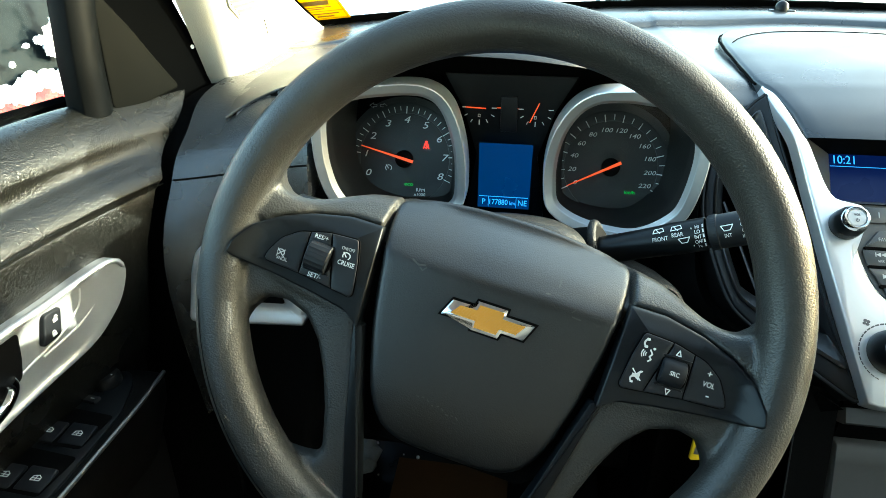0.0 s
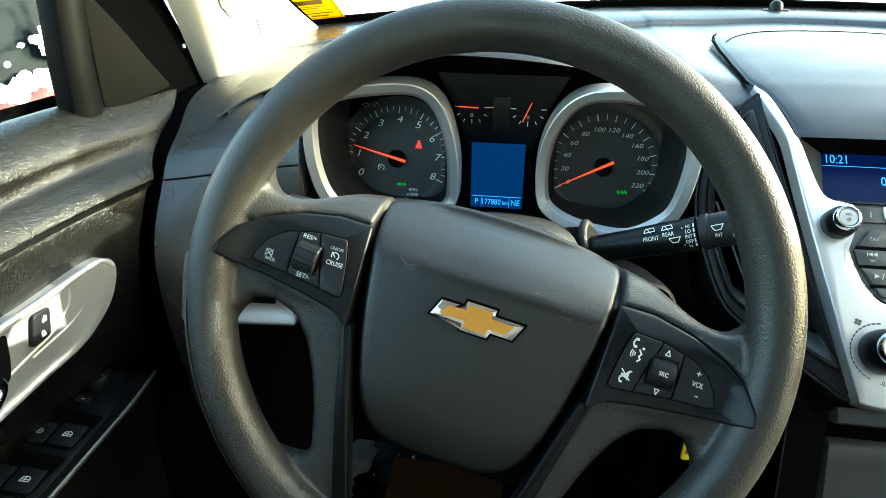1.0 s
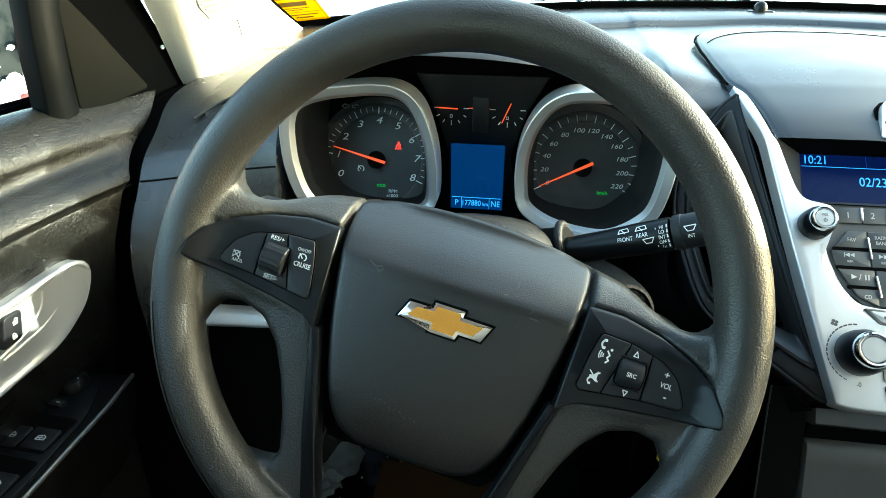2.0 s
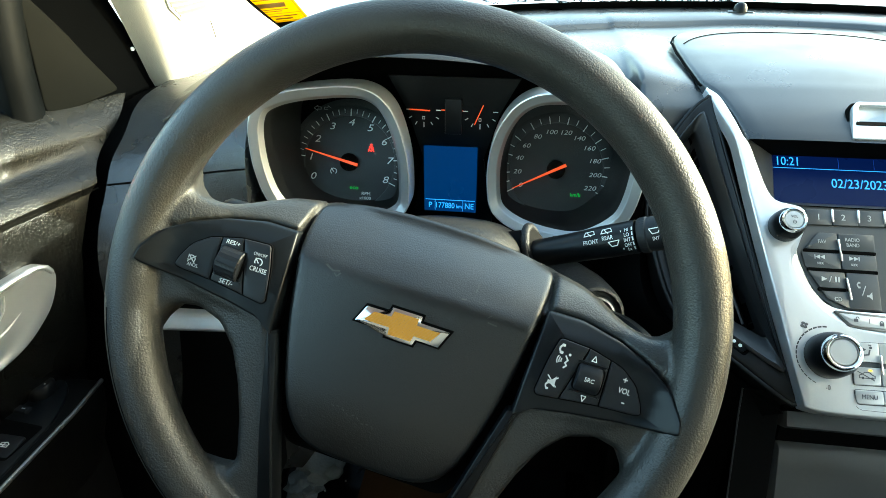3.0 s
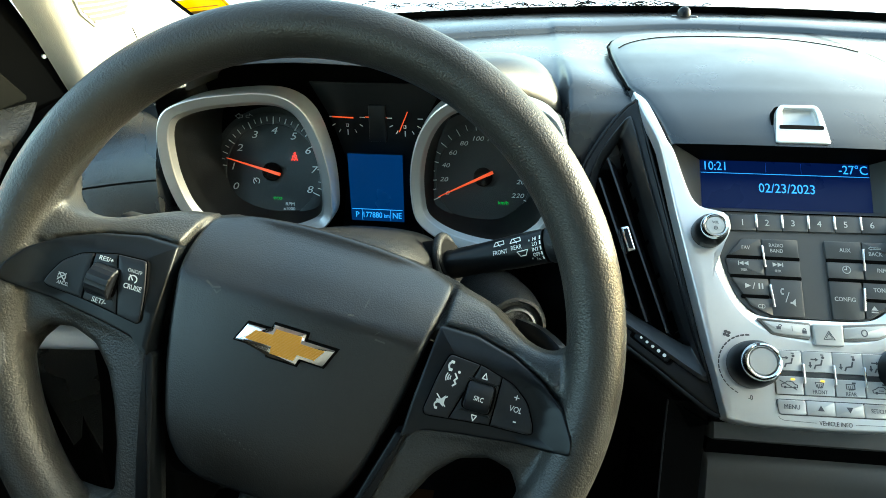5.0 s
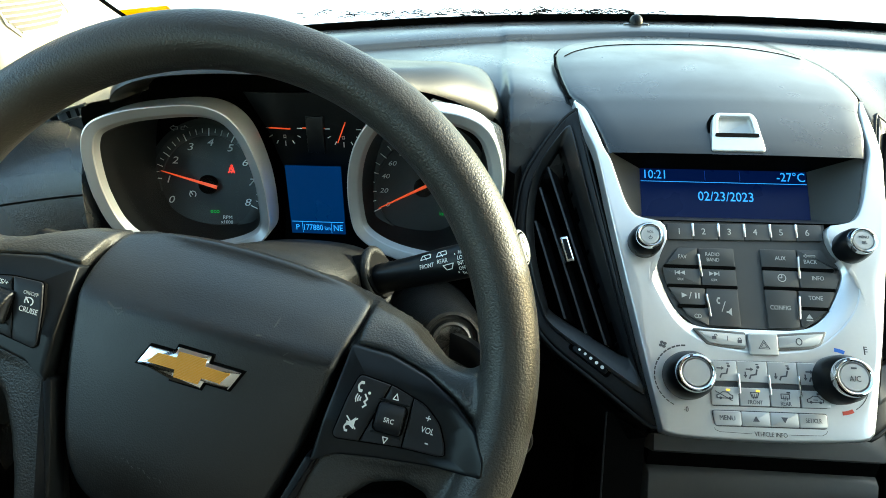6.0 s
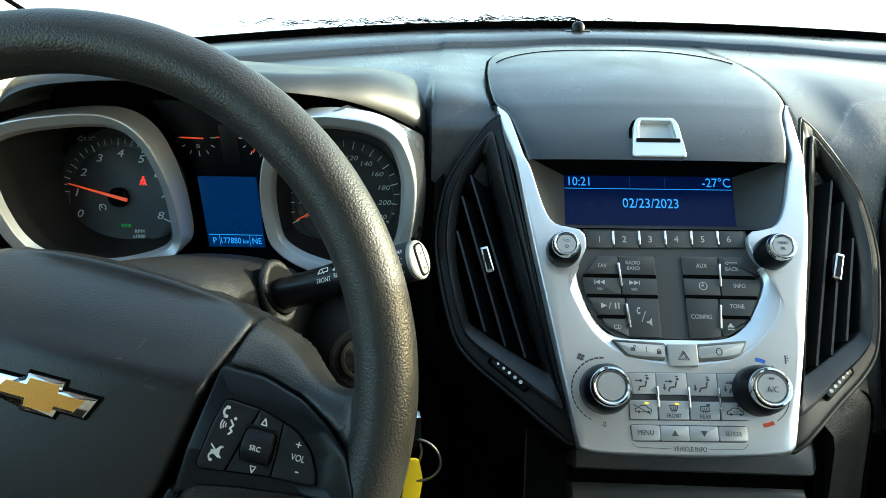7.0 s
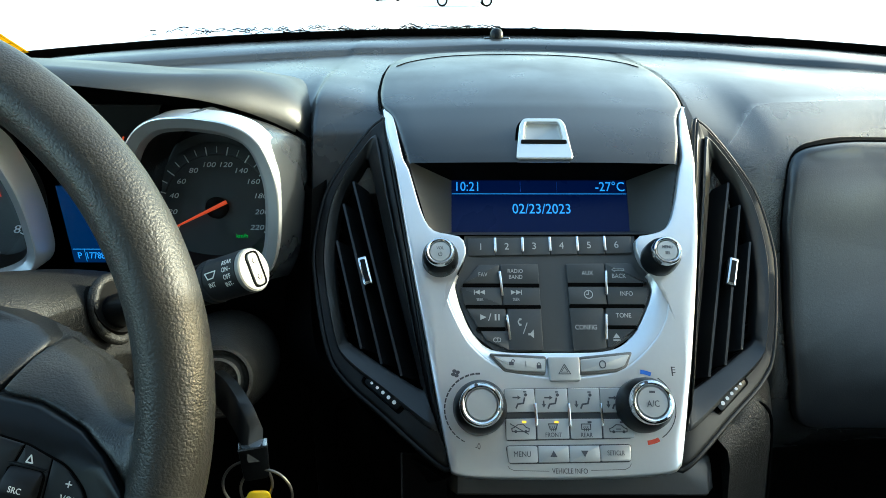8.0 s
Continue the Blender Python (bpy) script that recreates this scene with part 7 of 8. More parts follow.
sw = part("switch_plate", prism(plate, 0.924, 0.9305, 0.0012, 2), PANEL, armrest, "satin black switch plate")
for yc in (0.352, 0.304, 0.248):
    well = rounded([(-0.3925, yc - 0.021), (-0.3385, yc - 0.024), (-0.3345, yc + 0.016), (-0.3885, yc + 0.021)], 0.004, 3)
    part("switch_well", prism(well, 0.926, 0.9309), VOID, sw)
    for xc in (-0.3775, -0.3505):
        key = part("window_switch", prism(rounded([(xc - 0.0125, yc - 0.020), (xc + 0.0115, yc - 0.021), (xc + 0.0120, yc + 0.001), (xc - 0.0120, yc + 0.002)], 0.002, 3), 0.928, 0.9335, 0.0014, 2, lift=lambda x, y: 0.10 * (y - yc)), BUTTON, sw, "black window switch")
        bm = stroke([(xc - 0.0035, yc - 0.0115), (xc - 0.0030, yc - 0.0075), (xc + 0.0015, yc - 0.0065), (xc + 0.0040, yc - 0.0085), (xc + 0.0040, yc - 0.0115), (xc - 0.0035, yc - 0.0115)], 0.0007, 0.9328, 0.9331)
        stroke([(xc, yc - 0.0115), (xc, yc - 0.0072)], 0.0006, 0.9328, 0.9331, bm)
        stroke([(xc - 0.0035, yc - 0.0095), (xc + 0.0040, yc - 0.0095)], 0.0006, 0.9328, 0.9331, bm)
        part("printed_symbol", bm, PRINT, key)
part("mirror_knob", lathe([(0.0135, 0.930), (0.0130, 0.938), (0.0105, 0.941), (0.0003, 0.9405)], 32, -0.369, 0.4085), PANEL, sw, "round black mirror knob")
bm = stroke([(-0.372, 0.4055), (-0.372, 0.4095), (-0.366, 0.4100), (-0.366, 0.4055), (-0.372, 0.4055)], 0.0006, 0.9412, 0.9415)
for a in range(4):
    q = radians(90 * a)
    prism(circle2(-0.369 + 0.0075 * math.cos(q), 0.408 + 0.0075 * math.sin(q), 0.0008, 8), 0.9405, 0.9413, bm=bm)
part("printed_symbol", bm, PRINT, sw)
part("mirror_switch", prism(rounded([(-0.381, 0.381), (-0.361, 0.379), (-0.360, 0.387), (-0.380, 0.389)], 0.0015, 2), 0.929, 0.9335, 0.001, 2), BUTTON, sw)
part("printed_symbol", stroke([(-0.378, 0.3845), (-0.375, 0.3845), ], 0.0006, 0.9335, 0.9338), PRINT, sw)
part("printed_symbol", stroke([(-0.367, 0.3835), (-0.364, 0.3835), ], 0.0006, 0.9335, 0.9338), PRINT, sw)
part("edge_bead", tube([(-0.3262, -0.2, 0.9240), (-0.3258, 0.30, 0.9250), (-0.3265, 0.392, 0.9245), (-0.3320, 0.440, 0.9230)], 0.0021, 8), DULL_METAL, armrest, "worn metallic edge of the armrest")

# silver bezel with lock keys and handle
BEZ = plane_frame((-0.3540, 0, 0), (1, 0, 0))
bz = mm([(120, 1054), (240, 1055), (312, 1055.5), (345, 1055), (370, 1056), (395, 1058), (416, 1059), (427, 1056), (432, 1048), (430, 1036), (420, 1019), (405, 1007), (390, 999), (372, 994.5), (342, 992.5), (295, 990.5), (120, 986)])
bz = [tuple(p.xy) for p in resample(spline(bz, 6) + [bz[0]], 120)][:-1]


def swell(y, z=0.0):
    """How far the front of the door panel turns inwards."""
    return 0.024 * max(0.0, ((y + 0.38) / 0.854 - 0.80) / 0.20) ** 2


bezel = part("handle_bezel", prism(bz, -0.02, 0.0045, 0.0015, 3, dome=-0.0045, rings=14, power=9, lift=swell), BEZEL, door, "satin silver bezel round the inner handle", sharp=60)
bezel.matrix_local = BEZ
lip = spline(mm([(120, 1052.5), (240, 1053.5), (312, 1054), (345, 1053.5), (370, 1054.5), (395, 1056.5), (414, 1057.5), (424, 1054.5), (429.5, 1047.5)]), 6, False)
part("upper_lip", tube([(x, y, 0.0035 + swell(x)) for x, y in lip], lambda s: 0.0032 - 0.0012 * s, 12), SILVER, bezel, "bright rounded upper lip")
for rib in ([(388, 1048), (383, 1035), (368, 1025), (356, 1020.5), (336, 1017), (318, 1014), (300, 1009), (280, 1005)], [(411, 1048), (401, 1031), (382, 1020), (362, 1016), (340, 1014)]):
    part("cup_ridge", tube([(x, y, -0.0004 + swell(x)) for x, y in spline(mm(rib), 6, False)], 0.0013, 8), SILVER, bezel)
sk = part("lock_switch", prism(rounded(mm([(339, 1023), (359, 1023), (366, 1045), (348, 1047)]), 0.004, 4), -0.006, 0.0055, 0.0015, 3), BUTTON, bezel, "black door lock switch with white symbols")
for cx, cy, up in ((0.3565, 1.0390, 0.0012), (0.3520, 1.0285, 0.0)):
    bm = prism([(cx - 0.0022, cy - 0.0020), (cx + 0.0022, cy - 0.0020), (cx + 0.0022, cy + 0.0008), (cx - 0.0022, cy + 0.0008)], 0.0054, 0.0058)
    stroke([(cx + up + 0.0016 * math.cos(a), cy + 0.0008 + 0.0018 * math.sin(a)) for a in (radians(d) for d in range(0, 181, 30))], 0.0007, 0.0054, 0.0058, bm)
    part("printed_symbol", bm, PRINT, sk)
part("handle_pocket", prism(rounded(mm([(150, 1046), (326, 1046.5), (322, 1026), (317, 1012), (290, 1006), (150, 1003)]), 0.004, 4), -0.006, 0.0014), BLACK, bezel, "dark pocket behind the handle")
lever = spline([(0.303, 1.0205), (0.3045, 1.0150), (0.299, 1.0085), (0.285, 1.0030), (0.25, 1.000), (0.19, 0.998)], 6, False)
part("door_handle", tube([(x, y, 0.004) for x, y in lever], 0.0050, 14), CHROME, bezel, "chrome inner door handle")

# mirror sail at the front corner of the window
SAILF = plane_frame((-0.388, 0.478, 1.176), (0.96, -0.28, 0))
sail = part("sail_frame", prism(mm([(12, -22), (60, -26), (146, -26), (172, -22), (170, -12), (156, 30), (136, 72), (118, 110), (92, 180), (76, 250), (50, 250), (35, 150), (21, 80), (15, 30)]), -0.02, 0.0, 0.003, 3), SEAL, door, "black window frame corner")
sail.matrix_local = SAILF
tri = rounded(mm([(42, -16), (60, -20), (120, -12), (121, -8), (99, 22), (80, 50), (53, 84), (47, 80), (44, 30)]), 0.006, 3)
part("mirror_sail", prism(tri, -0.004, 0.0022, 0.0018, 3), SAIL, sail, "grey-black triangular mirror cover")
part("screw", lathe([(0.0022, 0.0), (0.0020, 0.0012), (0.0004, 0.0015)], 12, 0.1500, 0.0240), MARK, sail, "small pale screw cap")
post_l = [(10, -18), (13, 30), (19, 80), (31, 160), (48, 250)]
post_r = [(42.5, -18), (44, 30), (51, 80), (72, 160), (100, 250)]
rows = []
for (xa, ya), (xb, yb) in zip(spline(post_l, 5, False), spline(post_r, 5, False)):
    rows.append([((xa + (xb - xa) * f) * MM, (ya + (yb - ya) * f) * MM, 0.0012 + 0.0075 * math.sin(math.pi * min(1.0, 0.08 + 0.92 * f)) ** 0.8 - (0.02 if f == 0 else 0)) for f in (0, 0.001, 0.06, 0.15, 0.3, 0.45, 0.6, 0.75, 0.88, 1.0)])
part("window_post", grid_sheet(rows), POST, sail, "smooth black post between window and mirror cover", sharp=60)
pane = new("window_2", mesh_of("pane", grid_sheet([[(-0.432, -0.38, 1.16), (-0.405, 0.52, 1.16)], [(-0.36, -0.38, 1.60), (-0.36, 0.30, 1.60)]])))
pane.data.materials.append(GLASS)
pane.visible_shadow = False
tagged(pane, "clear driver's window glass with snow outside", "window", kind="structure")

# ---- windshield pillar ----
PIL = [
    [(-0.342, 0.640, 1.158), (-0.342, 0.598, 1.250), (-0.336, 0.530, 1.360), (-0.330, 0.400, 1.500), (-0.320, 0.260, 1.630)],
    [(-0.318, 0.648, 1.150), (-0.309, 0.612, 1.250), (-0.304, 0.540, 1.360), (-0.300, 0.420, 1.500), (-0.30, 0.260, 1.630)],
    [(-0.306, 0.700, 1.147), (-0.300, 0.660, 1.250), (-0.297, 0.585, 1.360), (-0.295, 0.445, 1.500), (-0.295, 0.260, 1.625)],
    [(-0.318, 0.840, 1.155), (-0.312, 0.770, 1.250), (-0.308, 0.640, 1.350), (-0.305, 0.470, 1.480), (-0.30, 0.260, 1.615)],
    [(-0.312, 0.950, 1.172), (-0.326, 0.845, 1.233), (-0.330, 0.680, 1.330), (-0.328, 0.490, 1.450), (-0.32, 0.260, 1.605)],
    [(-0.345, 0.970, 1.170), (-0.350, 0.860, 1.236), (-0.352, 0.690, 1.335), (-0.350, 0.490, 1.455), (-0.34, 0.260, 1.610)],
]
cols = [spline(c, 8, False) for c in PIL]
pil_rows = [spline([c[i] for c in cols], 6, False) for i in range(len(cols[0]))]
pillar = thing("pillar_trim", "beige plastic windshield pillar trim with a ribbed speaker grille", "pillar", kind="structure")
part("cover", grid_sheet(pil_rows), BEIGE, pillar, sharp=60)


def pillar_at(u, v):
    """A point of the pillar's face: u from door to windshield, v upwards, both 0 to 1."""
    r = pil_rows[min(len(pil_rows) - 1, int(v * (len(pil_rows) - 1)))]
    r2 = pil_rows[min(len(pil_rows) - 1, int(v * (len(pil_rows) - 1)) + 1)]
    f = v * (len(pil_rows) - 1) % 1
    k = u * (len(r) - 1)
    i = min(len(r) - 2, int(k))
    a = Vector(r[i]).lerp(Vector(r[i + 1]), k - i)
    b = Vector(r2[i]).lerp(Vector(r2[i + 1]), k - i)
    return a.lerp(b, f)


def grille_half(t):
    return 0.115 - 0.03 * t


# plate added under the ribs, its darker beige painting the shade between them
rows = []
for v in np.linspace(0.205, 0.43, 14):
    t = (v - 0.205) / 0.2185
    h = grille_half(t) * min(1, 0.55 + t * 3.0)
    rows.append([tuple(pillar_at(0.40 + h * q, v) + Vector((0.0006, -0.0009, 0))) for q in np.linspace(-1, 1, 8)])
part("grille_gap_shade", grid_sheet(rows), BEIGE_SHADE, pillar, "darker beige plate for the shade between the grille ribs")
for i in range(20):
    v = 0.205 + i * 0.0115
    t = i / 19
    h = grille_half(t) * min(1, 0.55 + i * 0.16)
    part("grille_rib", tube([tuple(pillar_at(0.40 + h * f, v) + Vector((0.0008, -0.0014, 0))) for f in np.linspace(-1, 1, 10)], 0.0011, 6), BEIGE, pillar)
edge = [tuple(pillar_at(0.40 + grille_half(0) * 0.62 * f, 0.198) + Vector((0.0006, -0.001, 0))) for f in np.linspace(-1, 1, 8)]
part("grille_rim", tube([tuple(pillar_at(0.285, v) + Vector((0.0008, -0.001, 0))) for v in np.linspace(0.43, 0.225, 10)] + edge + [tuple(pillar_at(0.515, v) + Vector((0.0008, -0.001, 0))) for v in np.linspace(0.225, 0.43, 10)], 0.0014, 6), BEIGE, pillar)
part("clip_mark", tube([tuple(pillar_at(0.47, v) + Vector((0.0003, -0.0006, 0))) for v in (0.135, 0.145, 0.16, 0.175)], 0.0007, 6), SAIL, pillar)
part("glass_seal", tube([tuple(Vector(r[-4]) + Vector((0.004, -0.001, 0.001))) for r in pil_rows], 0.0045, 8), SEAL, pillar, "black rubber seal beside the glass")

# ---- windshield ----
wx = np.linspace(-0.335, 1.05, 30)


def shield(x, f):
    """A point of the windshield: f from its foot to the roof."""
    y, z = base_y(x) + 0.012, base_z(x) - 0.012
    top_y, top_z = 0.262 - 0.03 * ((x - CX) / 0.7) ** 2, 1.628 - 0.02 * ((x - CX) / 0.7) ** 2
    return (x, y + (top_y - y) * f, z + (top_z - z) * f + 0.020 * math.sin(math.pi * f))


ws = new("window_1", mesh_of("windshield", grid_sheet([[shield(x, f) for x in wx] for f in np.linspace(0, 1, 14)])))
ws.data.materials.append(GLASS)
ws.visible_shadow = False
tagged(ws, "clear windshield with snow and frost at its foot", "windshield", kind="structure")
frit = thing("windshield_frit", "black border band along the foot of the windshield", "trim", kind="structure")
part("band", grid_sheet([[tuple(Vector(shield(x, f)) + Vector((0, -0.003, -0.001))) for x in wx] for f in (-0.02, 0.005, 0.046)]), FRIT, frit)

# yellow permit sticker on the glass
STK = material("sticker_yellow", (0.85, 0.58, 0.02), 0.5, mottle=0.04)
b = STK.node_tree.nodes["Principled BSDF"]
tr = STK.node_tree.nodes.new("ShaderNodeBsdfTranslucent")
tr.inputs[0].default_value = (0.90, 0.60, 0.02, 1)
mx = STK.node_tree.nodes.new("ShaderNodeMixShader")
mx.inputs[0].default_value = 0.6
tc = STK.node_tree.nodes.new("ShaderNodeBsdfTransparent")
tc.inputs[0].default_value = (0.8, 0.5, 0.02, 1)
mx2 = STK.node_tree.nodes.new("ShaderNodeMixShader")
mx2.inputs[0].default_value = 0.25
STK.node_tree.links.new(b.outputs[0], mx.inputs[1])
STK.node_tree.links.new(tr.outputs[0], mx.inputs[2])
STK.node_tree.links.new(mx.outputs[0], mx2.inputs[1])
STK.node_tree.links.new(tc.outputs[0], mx2.inputs[2])
STK.node_tree.links.new(mx2.outputs[0], STK.node_tree.nodes["Material Output"].inputs["Surface"])
p0, p1, p2 = Vector(shield(-0.284, 0.046)), Vector(shield(-0.364, 0.046)), Vector(shield(-0.302, 0.139))
ex = (p0 - p1).normalized()
ez = ex.cross(p2 - p0).normalized()
ey = ez.cross(ex)
m = Matrix((ex, ey, ez)).transposed().to_4x4()
m.translation = p1 + ez * -0.004 if ez.y > 0 else p1 + ez * 0.004
sticker = thing("windshield_sticker", "yellow printed sticker on the lower corner of the windshield", "sticker", m)
part("sheet", prism([(0.0, 0.0), (0.086, 0.0), (0.066, 0.085), (-0.02, 0.085)], -0.0002, 0.0002), STK, sticker)
STK_INK = material("sticker_ink", (0.16, 0.09, 0.01), 0.6)
sg = 0.0003 if ez.y < 0 else -0.0005
for y0, y1, x0, x1 in ((0.004, 0.0048, 0.004, 0.082), (0.026, 0.0268, 0.002, 0.077), (0.0085, 0.013, 0.010, 0.030), (0.0085, 0.0125, 0.036, 0.062), (0.017, 0.0200, 0.008, 0.070), (0.032, 0.034, 0.006, 0.050), (0.037, 0.039, 0.006, 0.060), (0.044, 0.056, 0.004, 0.058), (0.064, 0.066, 0.0, 0.056)):
    part("printed_bar", prism(box2(x0, y0, x1, y1), sg, sg + 0.0002), STK_INK, sticker, "dark unreadable print")
part("printed_line", stroke([(0.082, 0.004), (0.064, 0.081)], 0.0008, sg, sg + 0.0002), STK_INK, sticker)

# ---- cabin shell ----
structure("floor", block(-0.45, -1.4, 0.38, 1.16, 1.15, 0.40), CARPET, "black car floor carpet", "floor")
structure("ceiling", block(-0.36, -1.4, 1.63, 1.09, 0.262, 1.66), HEADLINER, "light grey cloth headliner", "ceiling")
structure("wall_firewall", block(-0.45, 1.10, 0.38, 1.16, 1.13, 1.16), BLACK, "black bulkhead below the windshield", "wall")
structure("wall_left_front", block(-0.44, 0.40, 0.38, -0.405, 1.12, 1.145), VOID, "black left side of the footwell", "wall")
# unseen wall added to block low light from behind and give grey fill
structure("wall_seat_stand_in", block(-0.40, -0.56, 0.38, 1.08, -0.50, 1.30), SEAT_WALL, "unseen plain wall in place of the seats, shapes light from behind", "wall")
# unseen rear panel, kept low so that light enters above it
structure("wall_rear", block(-0.45, -1.45, 0.38, 1.16, -1.40, 1.15), HEADLINER, "unseen rear panel, open above to let light in", "wall")
# unseen wall added to keep light to the front windows
structure("wall_left_rear", block(-0.46, -1.4, 0.42, -0.34, -0.385, 1.63), BLACK, "unseen black wall at the rear left, blocks side light", "wall")
structure("door_right", block(1.075, -1.4, 0.42, 1.13, 0.66, 1.15), BLACK, "black passenger side of the cabin", "wall")
# unseen rail added to shape where sun falls on the driver's side
structure("roof_rail_sun_block", block(1.0, -0.42, 1.56, 1.10, 0.30, 1.64), HEADLINER, "unseen grey rail over the passenger window, cuts off high sun", "trim")
# its unseen counterpart on the right, also added to block light
structure("wall_right_rear", block(1.05, -1.4, 1.15, 1.13, -0.40, 1.63), BLACK, "unseen black wall at the rear right, blocks side light", "wall")
structure("pillar_right", grid_sheet([[(2 * CX - x + 0.0, y, z) for x, y, z in r] for r in pil_rows]), BEIGE, "beige pillar on the passenger side", "pillar")

# floor: paper mat, rubber mat, pedal with snow
mat_paper = thing("paper_floor_mat", "brown kraft paper mat lying on the car floor", "floor mat")
part("sheet", grid_sheet([[(x, y, 0.412 + 0.004 * math.sin(9 * x + 4 * y) + 0.10 * max(0, y - 0.72)) for x in np.linspace(-0.195, 0.01, 12)] for y in np.linspace(0.30, 0.83, 14)]), KRAFT, mat_paper)
rub = thing("rubber_floor_mat", "black wet rubber mat with melting snow", "floor mat")
part("sheet", grid_sheet([[(x, y, 0.404 + 0.002 * math.sin(60 * x) * math.sin(60 * y) + 0.5 * max(0, y - 0.80)) for x in np.linspace(-0.34, 0.17, 40)] for y in np.linspace(0.25, 1.0, 40)]), PANEL, rub)


def clump(bm, c, r, seed, flat=0.6):
    rnd = random.Random(seed)
    ret = bmesh.ops.create_icosphere(bm, subdivisions=3, radius=r)
    for v in ret["verts"]:
        k = 1 + 0.45 * noise.noise(v.co * (2.2 / r) + Vector((seed, 0, 0))) + 0.15 * noise.noise(v.co * (7 / r))
        v.co = Vector((v.co.x * k, v.co.y * k, v.co.z * k * flat)) + Vector(c)
    return bm


sn = thing("snow_clump", "lump of snow on the floor by the pedals, greyed for shade", "snow")
bm = clump(bmesh.new(), (-0.268, 0.790, 0.462), 0.042, 3, 0.9)
clump(bm, (-0.290, 0.750, 0.440), 0.030, 5, 0.8)
part("lump", bm, SNOW_SHADED, sn)
bm = bmesh.new()
rnd = random.Random(4)
for i in range(28):
    c = (rnd.uniform(-0.30, -0.10), rnd.uniform(0.62, 0.86))
    r = rnd.uniform(0.0015, 0.004)
    bmesh.ops.create_icosphere(bm, subdivisions=1, radius=r, matrix=Matrix.Translation((*c, 0.409 + 0.5 * max(0, c[1] - 0.80))))
crumbs = new("snow_crumbs", mesh_of("crumbs", bm))
crumbs.data.materials.append(SNOW)
tagged(crumbs, "crumbs of snow on the rubber mat", "snow", kind="stuff")

# ---- outside ----
structure("ground", block(-400, -400, -0.3, 400, 400, 0), SNOW, "snow-covered parking lot", "ground")
# snow on the bonnet
rows = []
for y in np.linspace(1.12, 2.25, 40):
    row = []
    for x in np.linspace(-0.50, 1.22, 60):
        z = 1.196 + 0.012 * math.sin((y - 1.1) * 3.0) - 0.05 * max(0, (y - 1.55)) ** 1.5 - 0.10 * ((x - CX) / 0.85) ** 4
        z += 0.022 * noise.noise(Vector((x * 4, y * 4, 0.3))) + 0.010 * noise.noise(Vector((x * 17, y * 17, 2.3)))
        row.append((x, y, z))
    rows.append(row)
bonnet = thing("car_bonnet", "car bonnet under a layer of fresh snow", "car bonnet")
part("snow_layer", grid_sheet(rows), SNOW, bonnet, "uneven fresh snow")
part("panel", grid_sheet([[(x, y, 1.08 - 0.16 * max(0, (y - 1.25)) ** 1.5 - 0.10 * ((x - CX) / 0.85) ** 4) for x in np.linspace(-0.52, 1.24, 12)] for y in np.linspace(1.10, 2.28, 12)]), PANEL, bonnet)
for xa, xb in ((-0.522, -0.502), (1.222, 1.242)):
    def wing_top(y):
        return 1.085 - 0.16 * max(0, (y - 1.25)) ** 1.5 - 0.10
    part("wing_panel", grid_sheet([[(xb, y, 0.34), (xa, y, 0.34), (xa, y, wing_top(y)), (xb, y, wing_top(y))] for y in np.linspace(1.10, 2.26, 12)]), PANEL, bonnet)
part("grille_front", block(-0.50, 2.20, 0.30, 1.22, 2.26, 0.92), PANEL, bonnet)
bm = bmesh.new()
rnd = random.Random(9)
for i in range(230):
    x = rnd.choice([rnd.gauss(0.10, 0.13), rnd.gauss(0.30, 0.05), rnd.uniform(-0.1, 0.38)])
    y = base_y(x) + rnd.uniform(0.03, 0.10)
    q = rnd.uniform(0.002, 0.010)
    a = rnd.uniform(-0.5, 0.5)
    z = 1.203 + 0.05 * (y - 1.10) + rnd.uniform(-0.002, 0.006)
    tube([(x - q * math.cos(a), y - q * math.sin(a), z), (x, y + 0.002, z + rnd.uniform(0.0, 0.003)), (x + q * math.cos(a), y + q * math.sin(a), z)], rnd.uniform(0.0003, 0.0009), 5, bm=bm)
debris = new("cowl_debris", mesh_of("debris", bm))
debris.data.materials.append(BLACK)
tagged(debris, "dark twigs and ice crumbs in the snow at the foot of the windshield", "debris", kind="stuff")


